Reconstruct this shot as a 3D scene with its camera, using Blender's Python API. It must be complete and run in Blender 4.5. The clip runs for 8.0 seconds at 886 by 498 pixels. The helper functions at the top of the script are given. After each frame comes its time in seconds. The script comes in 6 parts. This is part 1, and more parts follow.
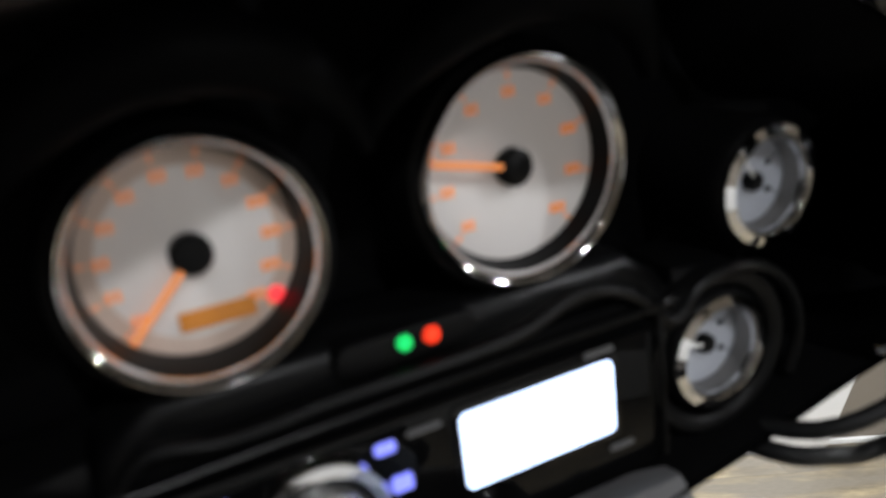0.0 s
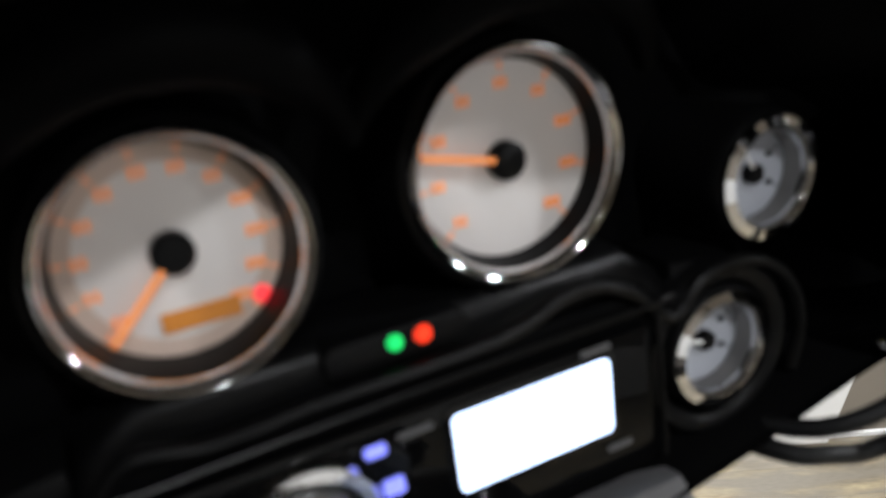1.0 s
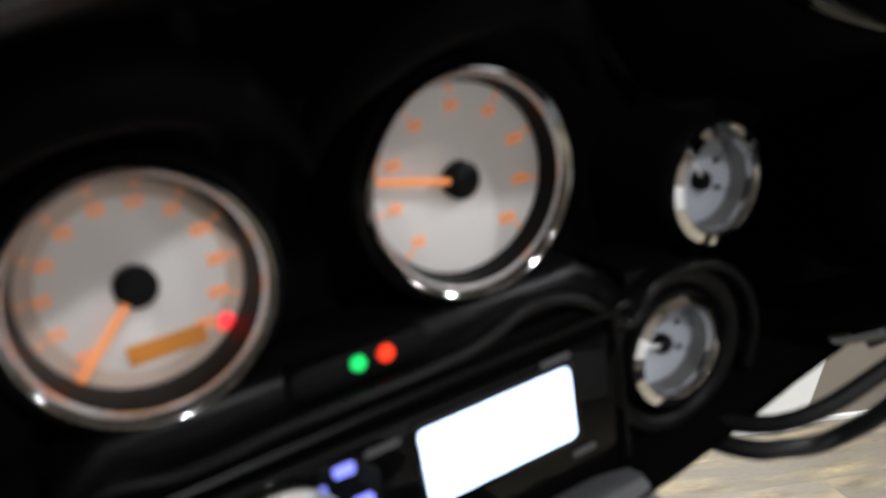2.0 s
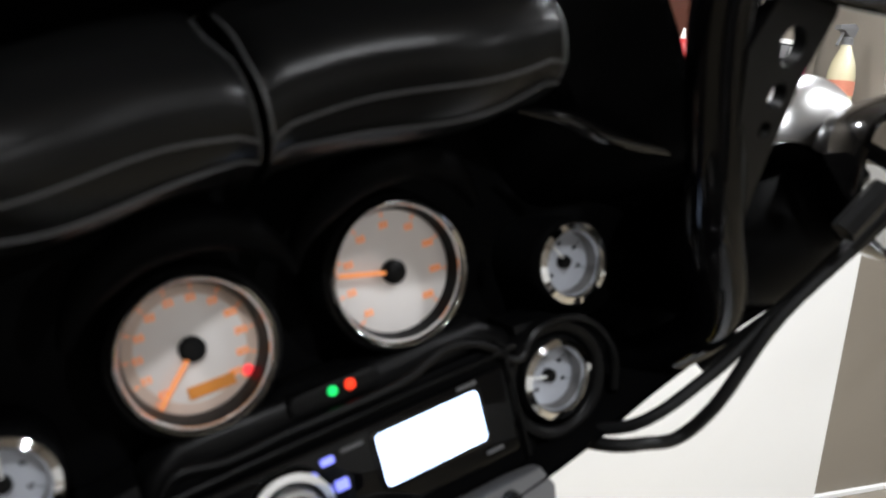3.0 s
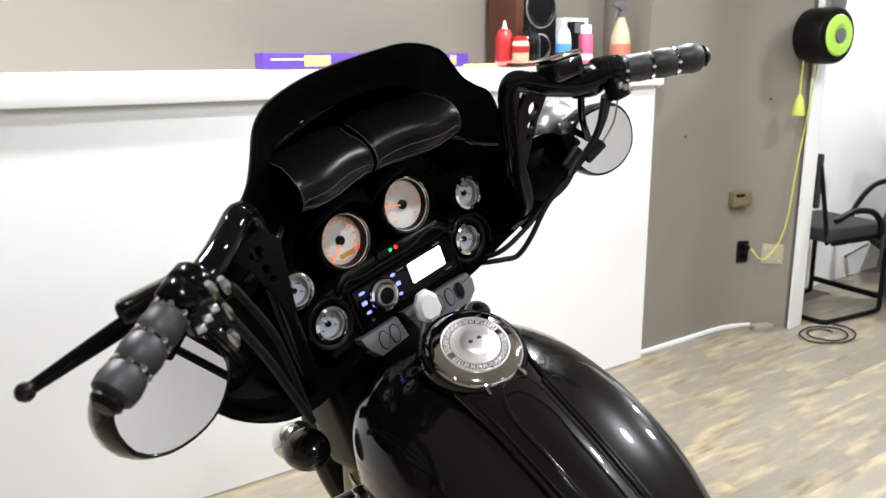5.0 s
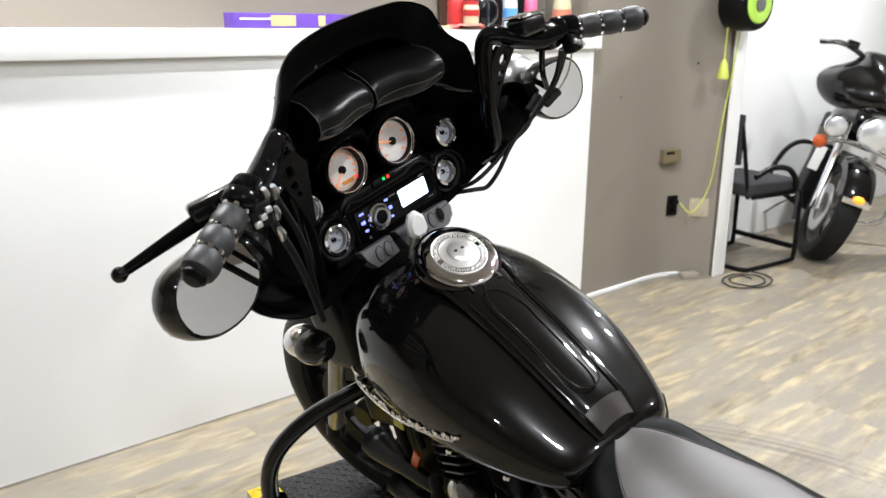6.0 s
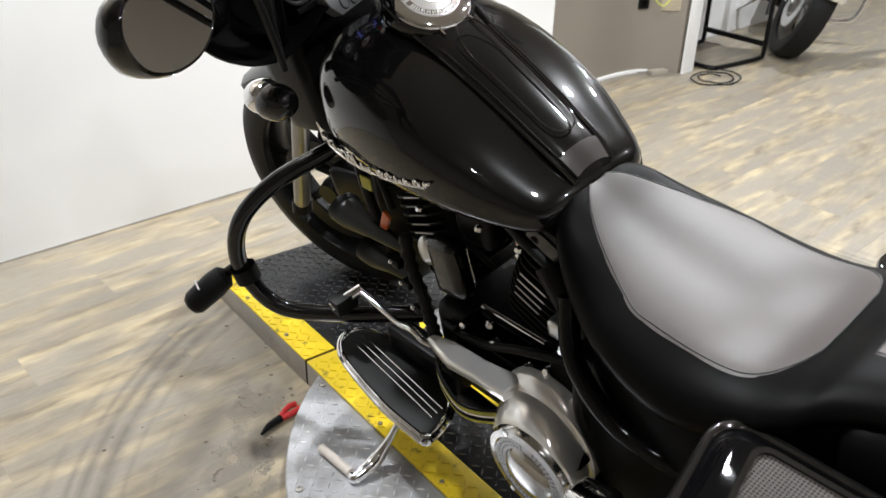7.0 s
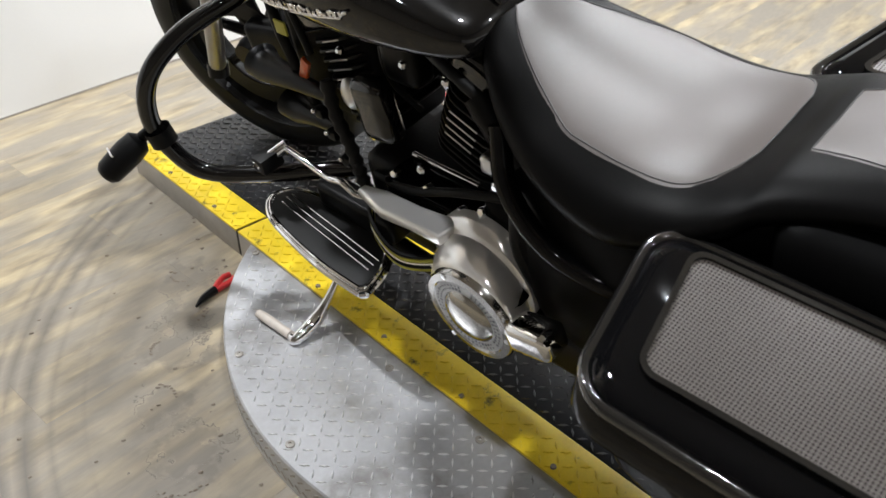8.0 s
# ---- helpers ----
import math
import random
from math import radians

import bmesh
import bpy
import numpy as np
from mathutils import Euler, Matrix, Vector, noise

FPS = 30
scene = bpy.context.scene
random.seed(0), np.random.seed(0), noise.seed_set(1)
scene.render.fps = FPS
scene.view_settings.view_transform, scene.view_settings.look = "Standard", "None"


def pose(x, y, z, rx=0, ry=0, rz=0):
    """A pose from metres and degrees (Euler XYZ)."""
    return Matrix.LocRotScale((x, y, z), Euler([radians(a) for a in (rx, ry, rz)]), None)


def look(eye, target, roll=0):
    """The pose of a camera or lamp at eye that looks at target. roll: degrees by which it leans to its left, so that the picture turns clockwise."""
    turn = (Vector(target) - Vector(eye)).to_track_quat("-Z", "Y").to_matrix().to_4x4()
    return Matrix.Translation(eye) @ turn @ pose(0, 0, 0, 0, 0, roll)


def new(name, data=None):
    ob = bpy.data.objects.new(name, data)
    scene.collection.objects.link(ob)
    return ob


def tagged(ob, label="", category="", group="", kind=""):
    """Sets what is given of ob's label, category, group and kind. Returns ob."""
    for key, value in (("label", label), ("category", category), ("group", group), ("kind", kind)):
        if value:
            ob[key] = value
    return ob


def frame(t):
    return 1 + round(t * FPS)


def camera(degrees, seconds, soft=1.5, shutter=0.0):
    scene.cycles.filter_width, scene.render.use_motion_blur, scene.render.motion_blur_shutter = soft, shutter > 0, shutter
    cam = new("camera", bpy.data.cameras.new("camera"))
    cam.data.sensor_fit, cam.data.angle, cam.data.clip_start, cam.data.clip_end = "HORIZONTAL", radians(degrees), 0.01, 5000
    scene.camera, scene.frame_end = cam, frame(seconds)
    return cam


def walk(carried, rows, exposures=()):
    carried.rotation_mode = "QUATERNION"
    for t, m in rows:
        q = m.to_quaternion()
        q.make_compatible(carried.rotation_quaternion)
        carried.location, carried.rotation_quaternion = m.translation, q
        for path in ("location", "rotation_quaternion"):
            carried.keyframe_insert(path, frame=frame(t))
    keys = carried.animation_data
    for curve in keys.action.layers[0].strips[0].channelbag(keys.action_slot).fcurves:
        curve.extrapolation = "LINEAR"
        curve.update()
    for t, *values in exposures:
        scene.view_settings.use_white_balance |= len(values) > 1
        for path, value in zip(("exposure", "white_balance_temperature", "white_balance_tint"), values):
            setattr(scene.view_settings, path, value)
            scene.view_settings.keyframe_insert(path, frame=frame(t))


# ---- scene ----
cam = camera(57.0, 8.0)
# the lens stays focused on the middle distance, so the dash is soft from close by
cam.data.dof.use_dof = True
cam.data.dof.focus_distance = 1.45
cam.data.dof.aperture_fstop = 7.3
PATH = [
    (0, (0.0684, 0.1102, 1.2340), (0.1947, 1.9047, 0.6222), 12.8),
    (0.5, (0.0731, 0.1140, 1.2302), (0.1976, 1.9095, 0.6213), 12.1),
    (1, (0.0722, 0.1187, 1.2321), (0.1995, 1.9104, 0.6109), 12.4),
    (1.5, (0.0750, 0.1197, 1.2264), (0.2080, 1.9123, 0.6128), 11.5),
    (2, (0.0760, 0.1130, 1.2416), (0.2622, 1.9047, 0.6374), 10.6),
    (2.2, (0.0779, 0.0940, 1.2407), (0.3230, 1.9095, 0.7353), 9.8),
    (3.3, (0.1102, -0.1197, 1.3100), (0.2099, 1.7451, 0.9576), 4.9),
    (3.5, (0.0864, -0.1530, 1.3300), (0.1653, 1.6929, 0.8873), 6.3),
    (4, (-0.0513, -0.2565, 1.3243), (0.3838, 1.5304, 0.8446), 2.6),
    (4.2, (-0.0921, -0.3306, 1.3404), (0.4712, 1.4155, 0.8474), 3.1),
    (5.3, (-0.1539, -0.9500, 1.3975), (0.2603, 0.8540, 0.9709), -1.0),
    (5.5, (-0.1900, -0.9927, 1.3946), (0.2622, 0.7961, 0.9395), 0.3),
    (6, (-0.2755, -1.0307, 1.3794), (0.3059, 0.7049, 0.8692), 0.5),
    (6.2, (-0.2821, -1.0269, 1.3595), (0.3125, 0.6783, 0.7686), 1.9),
    (6.5, (-0.2869, -1.0222, 1.3205), (0.3164, 0.6241, 0.5871), 1.1),
    (7, (-0.2831, -1.0193, 1.2568), (0.3325, 0.5386, 0.3610), 1.4),
    (7.5, (-0.2774, -1.0155, 1.2131), (0.3477, 0.4712, 0.2080), 2.6),
    (8, (-0.2660, -1.0203, 1.1695), (0.4246, 0.3543, 0.0541), 0.6),
]
EXPOSURES = [(0, -0.55), (1.5, -0.45), (2.2, -0.42), (3.3, -0.30), (4.0, -0.20), (5.3, -0.15), (8, -0.13)]
walk(cam, [(t, look(eye, target, roll)) for t, eye, target, roll in PATH], EXPOSURES)

# ---------- world, lamps ----------
world = bpy.data.worlds.new("room_air")
scene.world = world
world.use_nodes = True
world.node_tree.nodes["Background"].inputs[0].default_value = (0.9, 0.95, 1.0, 1)
world.node_tree.nodes["Background"].inputs[1].default_value = 0.02
CEIL = 2.75
LAMPS = [(-0.84, 1.13, 86), (1.0, 1.35, 56), (1.7, 0.35, 50), (0.25, -1.15, 34), (2.9, 1.1, 40), (-1.2, -1.6, 6), (4.2, 2.7, 80), (3.6, -0.6, 40), (2.4, -2.3, 46)]

# ---------- materials ----------
def nodes_of(m):
    m.use_nodes = True
    return m.node_tree.nodes, m.node_tree.links, m.node_tree.nodes["Principled BSDF"]


def mat(name, color, rough=0.5, metal=0.0, vary=0.0, scale=8.0, bump=0.0, bscale=60.0, rvary=0.0, coat=0.0, island=False, rnd=0.0, stretch=None, spec=None, spots=None):
    """Principled material with two-scale variation of colour and gloss and a fine relief."""
    m = bpy.data.materials.new(name)
    n, l, b = nodes_of(m)
    b.inputs["Roughness"].default_value, b.inputs["Metallic"].default_value = rough, metal
    b.inputs["Coat Weight"].default_value = coat
    b.inputs["Coat Roughness"].default_value = 0.03
    if spec is not None:
        b.inputs["Specular IOR Level"].default_value = spec
    b.inputs["Base Color"].default_value = (*color, 1)
    tc = n.new("ShaderNodeTexCoord")
    src = tc.outputs["Object"]
    if stretch:
        mp = n.new("ShaderNodeMapping")
        mp.inputs["Scale"].default_value = stretch
        l.new(src, mp.inputs["Vector"])
        src = mp.outputs["Vector"]
    big = n.new("ShaderNodeTexNoise")
    big.inputs["Scale"].default_value, big.inputs["Detail"].default_value = scale, 6
    l.new(src, big.inputs["Vector"])
    fine = n.new("ShaderNodeTexNoise")
    fine.inputs["Scale"].default_value, fine.inputs["Detail"].default_value = bscale, 4
    l.new(src, fine.inputs["Vector"])
    if vary or rnd:
        add = n.new("ShaderNodeMath")
        add.operation = "MULTIPLY_ADD"
        l.new(big.outputs["Fac"], add.inputs[0])
        add.inputs[1].default_value, add.inputs[2].default_value = 2 * vary, 1 - vary
        last = add.outputs[0]
        f2 = n.new("ShaderNodeMath")
        f2.operation = "MULTIPLY_ADD"
        l.new(fine.outputs["Fac"], f2.inputs[0])
        f2.inputs[1].default_value = vary
        l.new(last, f2.inputs[2])
        last = f2.outputs[0]
        if rnd:
            oi = n.new("ShaderNodeObjectInfo")
            f3 = n.new("ShaderNodeMath")
            f3.operation = "MULTIPLY_ADD"
            l.new(oi.outputs["Random"], f3.inputs[0])
            f3.inputs[1].default_value = rnd
            l.new(last, f3.inputs[2])
            last = f3.outputs[0]
        mix = n.new("ShaderNodeVectorMath")
        mix.operation = "SCALE"
        mix.inputs[0].default_value = color
        l.new(last, mix.inputs["Scale"])
        l.new(mix.outputs[0], b.inputs["Base Color"])
    if spots:
        # worn or dirty spots: scale, threshold, softness, colour
        sn = n.new("ShaderNodeTexNoise")
        sn.inputs["Scale"].default_value, sn.inputs["Detail"].default_value = spots[0], 9
        sn.inputs["Roughness"].default_value = 0.65
        l.new(src, sn.inputs["Vector"])
        cut = n.new("ShaderNodeMapRange")
        cut.inputs["From Min"].default_value, cut.inputs["From Max"].default_value = spots[1], spots[1] + spots[2]
        l.new(sn.outputs["Fac"], cut.inputs["Value"])
        sm = n.new("ShaderNodeMix")
        sm.data_type = "RGBA"
        l.new(cut.outputs[0], sm.inputs[0])
        if b.inputs["Base Color"].is_linked:
            l.new(b.inputs["Base Color"].links[0].from_socket, sm.inputs[6])
        else:
            sm.inputs[6].default_value = (*color, 1)
        sm.inputs[7].default_value = (*spots[3], 1)
        l.new(sm.outputs[2], b.inputs["Base Color"])
    if rvary:
        r = n.new("ShaderNodeMath")
        r.operation = "MULTIPLY_ADD"
        l.new(big.outputs["Fac"], r.inputs[0])
        r.inputs[1].default_value, r.inputs[2].default_value = 2 * rvary, max(0.0, rough - rvary)
        l.new(r.outputs[0], b.inputs["Roughness"])
    if bump:
        bp = n.new("ShaderNodeBump")
        bp.inputs["Strength"].default_value, bp.inputs["Distance"].default_value = bump, 0.002
        l.new(fine.outputs["Fac"], bp.inputs["Height"])
        l.new(bp.outputs[0], b.inputs["Normal"])
    return m


def glow(name, color, strength):
    m = bpy.data.materials.new(name)
    n, l, b = nodes_of(m)
    b.inputs["Base Color"].default_value = (*color, 1)
    b.inputs["Roughness"].default_value = 0.3
    b.inputs["Emission Color"].default_value = (*color, 1)
    b.inputs["Emission Strength"].default_value = strength
    return m


def plank_material():
    """Grey-beige oak vinyl: long grain, a tone of its own for every plank, scuffs."""
    m = bpy.data.materials.new("vinyl_plank")
    n, l, b = nodes_of(m)
    tc, oi = n.new("ShaderNodeTexCoord"), n.new("ShaderNodeObjectInfo")
    off = n.new("ShaderNodeVectorMath")
    off.operation = "MULTIPLY_ADD"
    l.new(oi.outputs["Random"], off.inputs[0])
    off.inputs[1].default_value = (37, 51, 0)
    l.new(tc.outputs["Object"], off.inputs[2])
    mp = n.new("ShaderNodeMapping")
    mp.inputs["Scale"].default_value = (2.5, 10.5, 1.0)
    l.new(off.outputs[0], mp.inputs["Vector"])
    g1, g2, g3 = (n.new("ShaderNodeTexNoise") for _ in range(3))
    for g, s, d in ((g1, 2.2, 7), (g2, 11.0, 6), (g3, 1.2, 3)):
        g.inputs["Scale"].default_value, g.inputs["Detail"].default_value = s, d
        l.new(mp.outputs["Vector"], g.inputs["Vector"])
    ramp = n.new("ShaderNodeValToRGB")
    e = ramp.color_ramp.elements
    e[0].position, e[0].color = 0.36, (0.215, 0.178, 0.122, 1)
    e[1].position, e[1].color = 0.66, (0.53, 0.432, 0.272, 1)
    mid = e.new(0.5)
    mid.color = (0.385, 0.313, 0.202, 1)
    l.new(g1.outputs["Fac"], ramp.inputs["Fac"])
    grey = n.new("ShaderNodeMix")
    grey.data_type = "RGBA"
    gm = n.new("ShaderNodeMapRange")
    gm.inputs["From Min"].default_value, gm.inputs["From Max"].default_value = 0.36, 0.58
    l.new(g3.outputs["Fac"], gm.inputs["Value"])
    l.new(gm.outputs[0], grey.inputs[0])
    l.new(ramp.outputs[0], grey.inputs[6])
    grey.inputs[7].default_value = (0.288, 0.255, 0.204, 1)
    tone = n.new("ShaderNodeMath")
    tone.operation = "MULTIPLY_ADD"
    l.new(oi.outputs["Random"], tone.inputs[0])
    tone.inputs[1].default_value, tone.inputs[2].default_value = 0.20, 0.60
    t2 = n.new("ShaderNodeMath")
    t2.operation = "MULTIPLY_ADD"
    l.new(g2.outputs["Fac"], t2.inputs[0])
    t2.inputs[1].default_value = 0.3
    l.new(tone.outputs[0], t2.inputs[2])
    sc = n.new("ShaderNodeVectorMath")
    sc.operation = "SCALE"
    l.new(grey.outputs[2], sc.inputs[0])
    l.new(t2.outputs[0], sc.inputs["Scale"])
    # rubber ring left by the turning table, and muddy prints beside it
    geo = n.new("ShaderNodeNewGeometry")
    smear = n.new("ShaderNodeTexNoise")
    smear.inputs["Scale"].default_value, smear.inputs["Detail"].default_value = 7.0, 6
    l.new(geo.outputs["Position"], smear.inputs["Vector"])
    dist = n.new("ShaderNodeVectorMath")
    dist.operation = "DISTANCE"
    l.new(geo.outputs["Position"], dist.inputs[0])
    dist.inputs[1].default_value = (0.702, 0.129, 0.0)
    dark = None
    for radius, wide, power in ((1.205, 0.024, 0.9), (1.245, 0.018, 0.75), (1.275, 0.012, 0.55), (1.32, 0.014, 0.3), (1.16, 0.012, 0.4), (1.10, 0.02, 0.35), (1.02, 0.15, 0.48), (0.90, 0.05, 0.4)):
        off_r = n.new("ShaderNodeMath")
        off_r.operation = "SUBTRACT"
        l.new(dist.outputs["Value"], off_r.inputs[0])
        off_r.inputs[1].default_value = radius
        ab = n.new("ShaderNodeMath")
        ab.operation = "ABSOLUTE"
        l.new(off_r.outputs[0], ab.inputs[0])
        rg = n.new("ShaderNodeMapRange")
        rg.inputs["From Min"].default_value, rg.inputs["From Max"].default_value = 0.0, wide
        rg.inputs["To Min"].default_value, rg.inputs["To Max"].default_value = power, 0.0
        l.new(ab.outputs[0], rg.inputs["Value"])
        by = n.new("ShaderNodeMapRange")
        by.inputs["From Min"].default_value, by.inputs["From Max"].default_value = 0.30, 0.50
        l.new(smear.outputs["Fac"], by.inputs["Value"])
        mu = n.new("ShaderNodeMath")
        mu.operation = "MULTIPLY"
        l.new(rg.outputs[0], mu.inputs[0])
        l.new(by.outputs[0], mu.inputs[1])
        if dark is None:
            dark = mu.outputs[0]
        else:
            mx = n.new("ShaderNodeMath")
            mx.operation = "MAXIMUM"
            l.new(dark, mx.inputs[0])
            l.new(mu.outputs[0], mx.inputs[1])
            dark = mx.outputs[0]
    # muddy prints: patches with ragged edges
    rag = n.new("ShaderNodeTexNoise")
    rag.inputs["Scale"].default_value, rag.inputs["Detail"].default_value = 26.0, 6
    l.new(geo.outputs["Position"], rag.inputs["Vector"])
    for px, py, pr in ((-0.128, 0.575, 0.095), (-0.16, 0.44, 0.085), (-0.215, 0.355, 0.095), (-0.249, 0.190, 0.085), (-0.235, 0.055, 0.10), (-0.14, 0.30, 0.05), (-0.20, -0.12, 0.07)):
        pd = n.new("ShaderNodeVectorMath")
        pd.operation = "DISTANCE"
        l.new(geo.outputs["Position"], pd.inputs[0])
        pd.inputs[1].default_value = (px, py, 0.0)
        wob = n.new("ShaderNodeMath")
        wob.operation = "MULTIPLY_ADD"
        l.new(rag.outputs["Fac"], wob.inputs[0])
        wob.inputs[1].default_value = 0.22
        l.new(pd.outputs["Value"], wob.inputs[2])
        pm = n.new("ShaderNodeMapRange")
        pm.inputs["From Min"].default_value, pm.inputs["From Max"].default_value = pr + 0.055, pr + 0.10
        pm.inputs["To Min"].default_value, pm.inputs["To Max"].default_value = 0.60, 0.0
        l.new(wob.outputs[0], pm.inputs["Value"])
        # the dried rim of the print, broken along its way
        shift = n.new("ShaderNodeMath")
        shift.operation = "SUBTRACT"
        l.new(wob.outputs[0], shift.inputs[0])
        shift.inputs[1].default_value = pr + 0.078
        side = n.new("ShaderNodeMath")
        side.operation = "ABSOLUTE"
        l.new(shift.outputs[0], side.inputs[0])
        crust = n.new("ShaderNodeMapRange")
        crust.inputs["From Min"].default_value, crust.inputs["From Max"].default_value = 0.001, 0.006
        crust.inputs["To Min"].default_value, crust.inputs["To Max"].default_value = 1.0, 0.0
        l.new(side.outputs[0], crust.inputs["Value"])
        gap = n.new("ShaderNodeMapRange")
        gap.inputs["From Min"].default_value, gap.inputs["From Max"].default_value = 0.46, 0.56
        l.new(smear.outputs["Fac"], gap.inputs["Value"])
        broken = n.new("ShaderNodeMath")
        broken.operation = "MULTIPLY"
        l.new(crust.outputs[0], broken.inputs[0])
        l.new(gap.outputs[0], broken.inputs[1])
        for mark in (pm.outputs[0], broken.outputs[0]):
            mx = n.new("ShaderNodeMath")
            mx.operation = "MAXIMUM"
            l.new(dark, mx.inputs[0])
            l.new(mark, mx.inputs[1])
            dark = mx.outputs[0]
    soil = n.new("ShaderNodeMix")
    soil.data_type = "RGBA"
    l.new(dark, soil.inputs[0])
    l.new(sc.outputs[0], soil.inputs[6])
    soil.inputs[7].default_value = (0.115, 0.10, 0.082, 1)
    l.new(soil.outputs[2], b.inputs["Base Color"])
    b.inputs["Roughness"].default_value = 0.40
    bp = n.new("ShaderNodeBump")
    bp.inputs["Strength"].default_value, bp.inputs["Distance"].default_value = 0.25, 0.001
    l.new(g2.outputs["Fac"], bp.inputs["Height"])
    l.new(bp.outputs[0], b.inputs["Normal"])
    return m


BLACK = mat("gloss_black_paint", (0.0036, 0.0034, 0.0034), 0.24, rvary=0.03, coat=1.0, scale=3, spec=0.07)
BLACK_BAR = mat("black_powder_gloss", (0.0025, 0.0025, 0.0028), 0.13, rvary=0.04, coat=0.42, scale=5, spec=0.0)
SATIN = mat("satin_black_plastic", (0.003, 0.003, 0.0032), 0.36, vary=0.2, bump=0.06, bscale=400, spec=0.16)
MATTE = mat("grained_black_plastic", (0.0022, 0.0022, 0.0024), 0.5, vary=0.15, bump=0.15, bscale=700, spec=0.035)
RUBBER = mat("black_rubber", (0.006, 0.006, 0.006), 0.55, vary=0.25, bump=0.12, bscale=250, spec=0.22)
CHROME = mat("chrome", (0.82, 0.82, 0.83), 0.06, 1.0, vary=0.03, rvary=0.03, scale=20)
POLISHED = mat("polished_aluminium", (0.95, 0.94, 0.92), 0.15, 0.60, vary=0.05, rvary=0.05, scale=14)
STEEL = mat("brushed_aluminium", (0.62, 0.62, 0.62), 0.28, 1.0, vary=0.1, scale=30, bump=0.05)
ENGINE = mat("black_engine_casting", (0.004, 0.004, 0.0043), 0.45, vary=0.3, bump=0.2, bscale=180, spec=0.16)
LEATHER = mat("black_vinyl_seat", (0.0024, 0.0023, 0.0023), 0.40, vary=0.2, scale=18, bump=0.14, bscale=600, rvary=0.03, spec=0.07)
SEAT_TOP = mat("worn_seat_top_vinyl", (0.034, 0.024, 0.020), 0.46, vary=0.3, scale=9, bump=0.10, bscale=600, rvary=0.03, spec=0.85)
POUCH = mat("black_leather_pouch", (0.0035, 0.0035, 0.0035), 0.28, vary=0.2, scale=30, bump=0.10, bscale=700, spec=0.18)
GREYP = mat("grey_switch_panel", (0.13, 0.13, 0.134), 0.45, vary=0.08, bump=0.1, bscale=500)
DIAL = mat("silver_dial_face", (0.74, 0.71, 0.69), 0.45, vary=0.03, scale=40)
PALE = mat("pale_small_dial", (0.42, 0.44, 0.49), 0.45, vary=0.04, scale=50)
for lit, tint, power in ((DIAL, (1.0, 0.86, 0.80), 0.07), (PALE, (0.80, 0.88, 1.0), 0.035)):
    # faint backlight of the instruments
    lit.node_tree.nodes["Principled BSDF"].inputs["Emission Color"].default_value = (*tint, 1)
    lit.node_tree.nodes["Principled BSDF"].inputs["Emission Strength"].default_value = power
ORANGE = glow("orange_backlight", (1.0, 0.36, 0.13), 0.28)
# orange spill of the dial backlight as plain colour, no emission
GLOWRING = mat("painted_orange_glow", (0.64, 0.50, 0.42), 0.45, vary=0.06, scale=60)
NEEDLE = glow("orange_needle", (1.0, 0.33, 0.10), 0.6)
ODO = glow("amber_odometer", (0.55, 0.20, 0.03), 0.25)
LCD = glow("white_screen", (0.55, 0.70, 1.0), 5.0)
BLUE = glow("blue_button_light", (0.24, 0.27, 1.0), 1.8)
GREEN = glow("green_indicator", (0.01, 0.75, 0.16), 1.3)
RED = glow("red_indicator", (1.0, 0.045, 0.012), 1.3)
MIRROR = mat("mirror_glass", (0.9, 0.9, 0.9), 0.01, 1.0)
DARKC = mat("beige_ceiling_paint", (0.30, 0.275, 0.245), 0.8, vary=0.1)
WHITE = mat("white_wall_paint", (0.80, 0.80, 0.79), 0.55, vary=0.025, scale=2.5, bump=0.06, bscale=120)
BEIGE = mat("greige_wall_paint", (0.218, 0.191, 0.156), 0.7, vary=0.03, scale=2, bump=0.1, bscale=150)
TRIMW = mat("white_trim_paint", (0.78, 0.78, 0.77), 0.4, vary=0.03, scale=6)
PLATE_BLACK = mat("black_diamond_plate", (0.014, 0.0145, 0.016), 0.34, 0.35, vary=0.35, scale=9, bump=0.12, bscale=120, rvary=0.08)
PLATE_YELLOW = mat("yellow_painted_plate", (0.74, 0.54, 0.02), 0.42, vary=0.18, scale=14, bump=0.15, bscale=160, rvary=0.08, spots=(22, 0.60, 0.10, (0.10, 0.075, 0.03)))
TREAD_BLACK = mat("worn_black_tread", (0.17, 0.17, 0.175), 0.28, 0.8, vary=0.4, scale=14, rvary=0.1)
TREAD_STEEL = mat("worn_bright_tread", (0.80, 0.80, 0.80), 0.30, 0.6, vary=0.15, scale=9, rvary=0.08)
PLATE_STEEL = mat("galvanised_diamond_plate", (0.47, 0.475, 0.49), 0.40, 0.60, vary=0.30, scale=6, bump=0.1, bscale=90, rvary=0.12, spots=(7, 0.52, 0.20, (0.25, 0.235, 0.22)))
WELD = mat("dull_steel_edge", (0.33, 0.31, 0.28), 0.55, 0.5, vary=0.25, scale=12, bump=0.2)
FOOTSOIL = mat("dark_smudge", (0.16, 0.13, 0.10), 0.6, vary=0.3, scale=20)
PLANK = plank_material()
YELLOW_CORD = mat("yellow_green_cord", (0.55, 0.60, 0.10), 0.5, vary=0.05)
LIME = mat("lime_green_plastic", (0.42, 0.68, 0.10), 0.35, vary=0.04)
FABRIC = mat("black_seat_fabric", (0.022, 0.022, 0.024), 0.9, vary=0.25, bump=0.5, bscale=900)
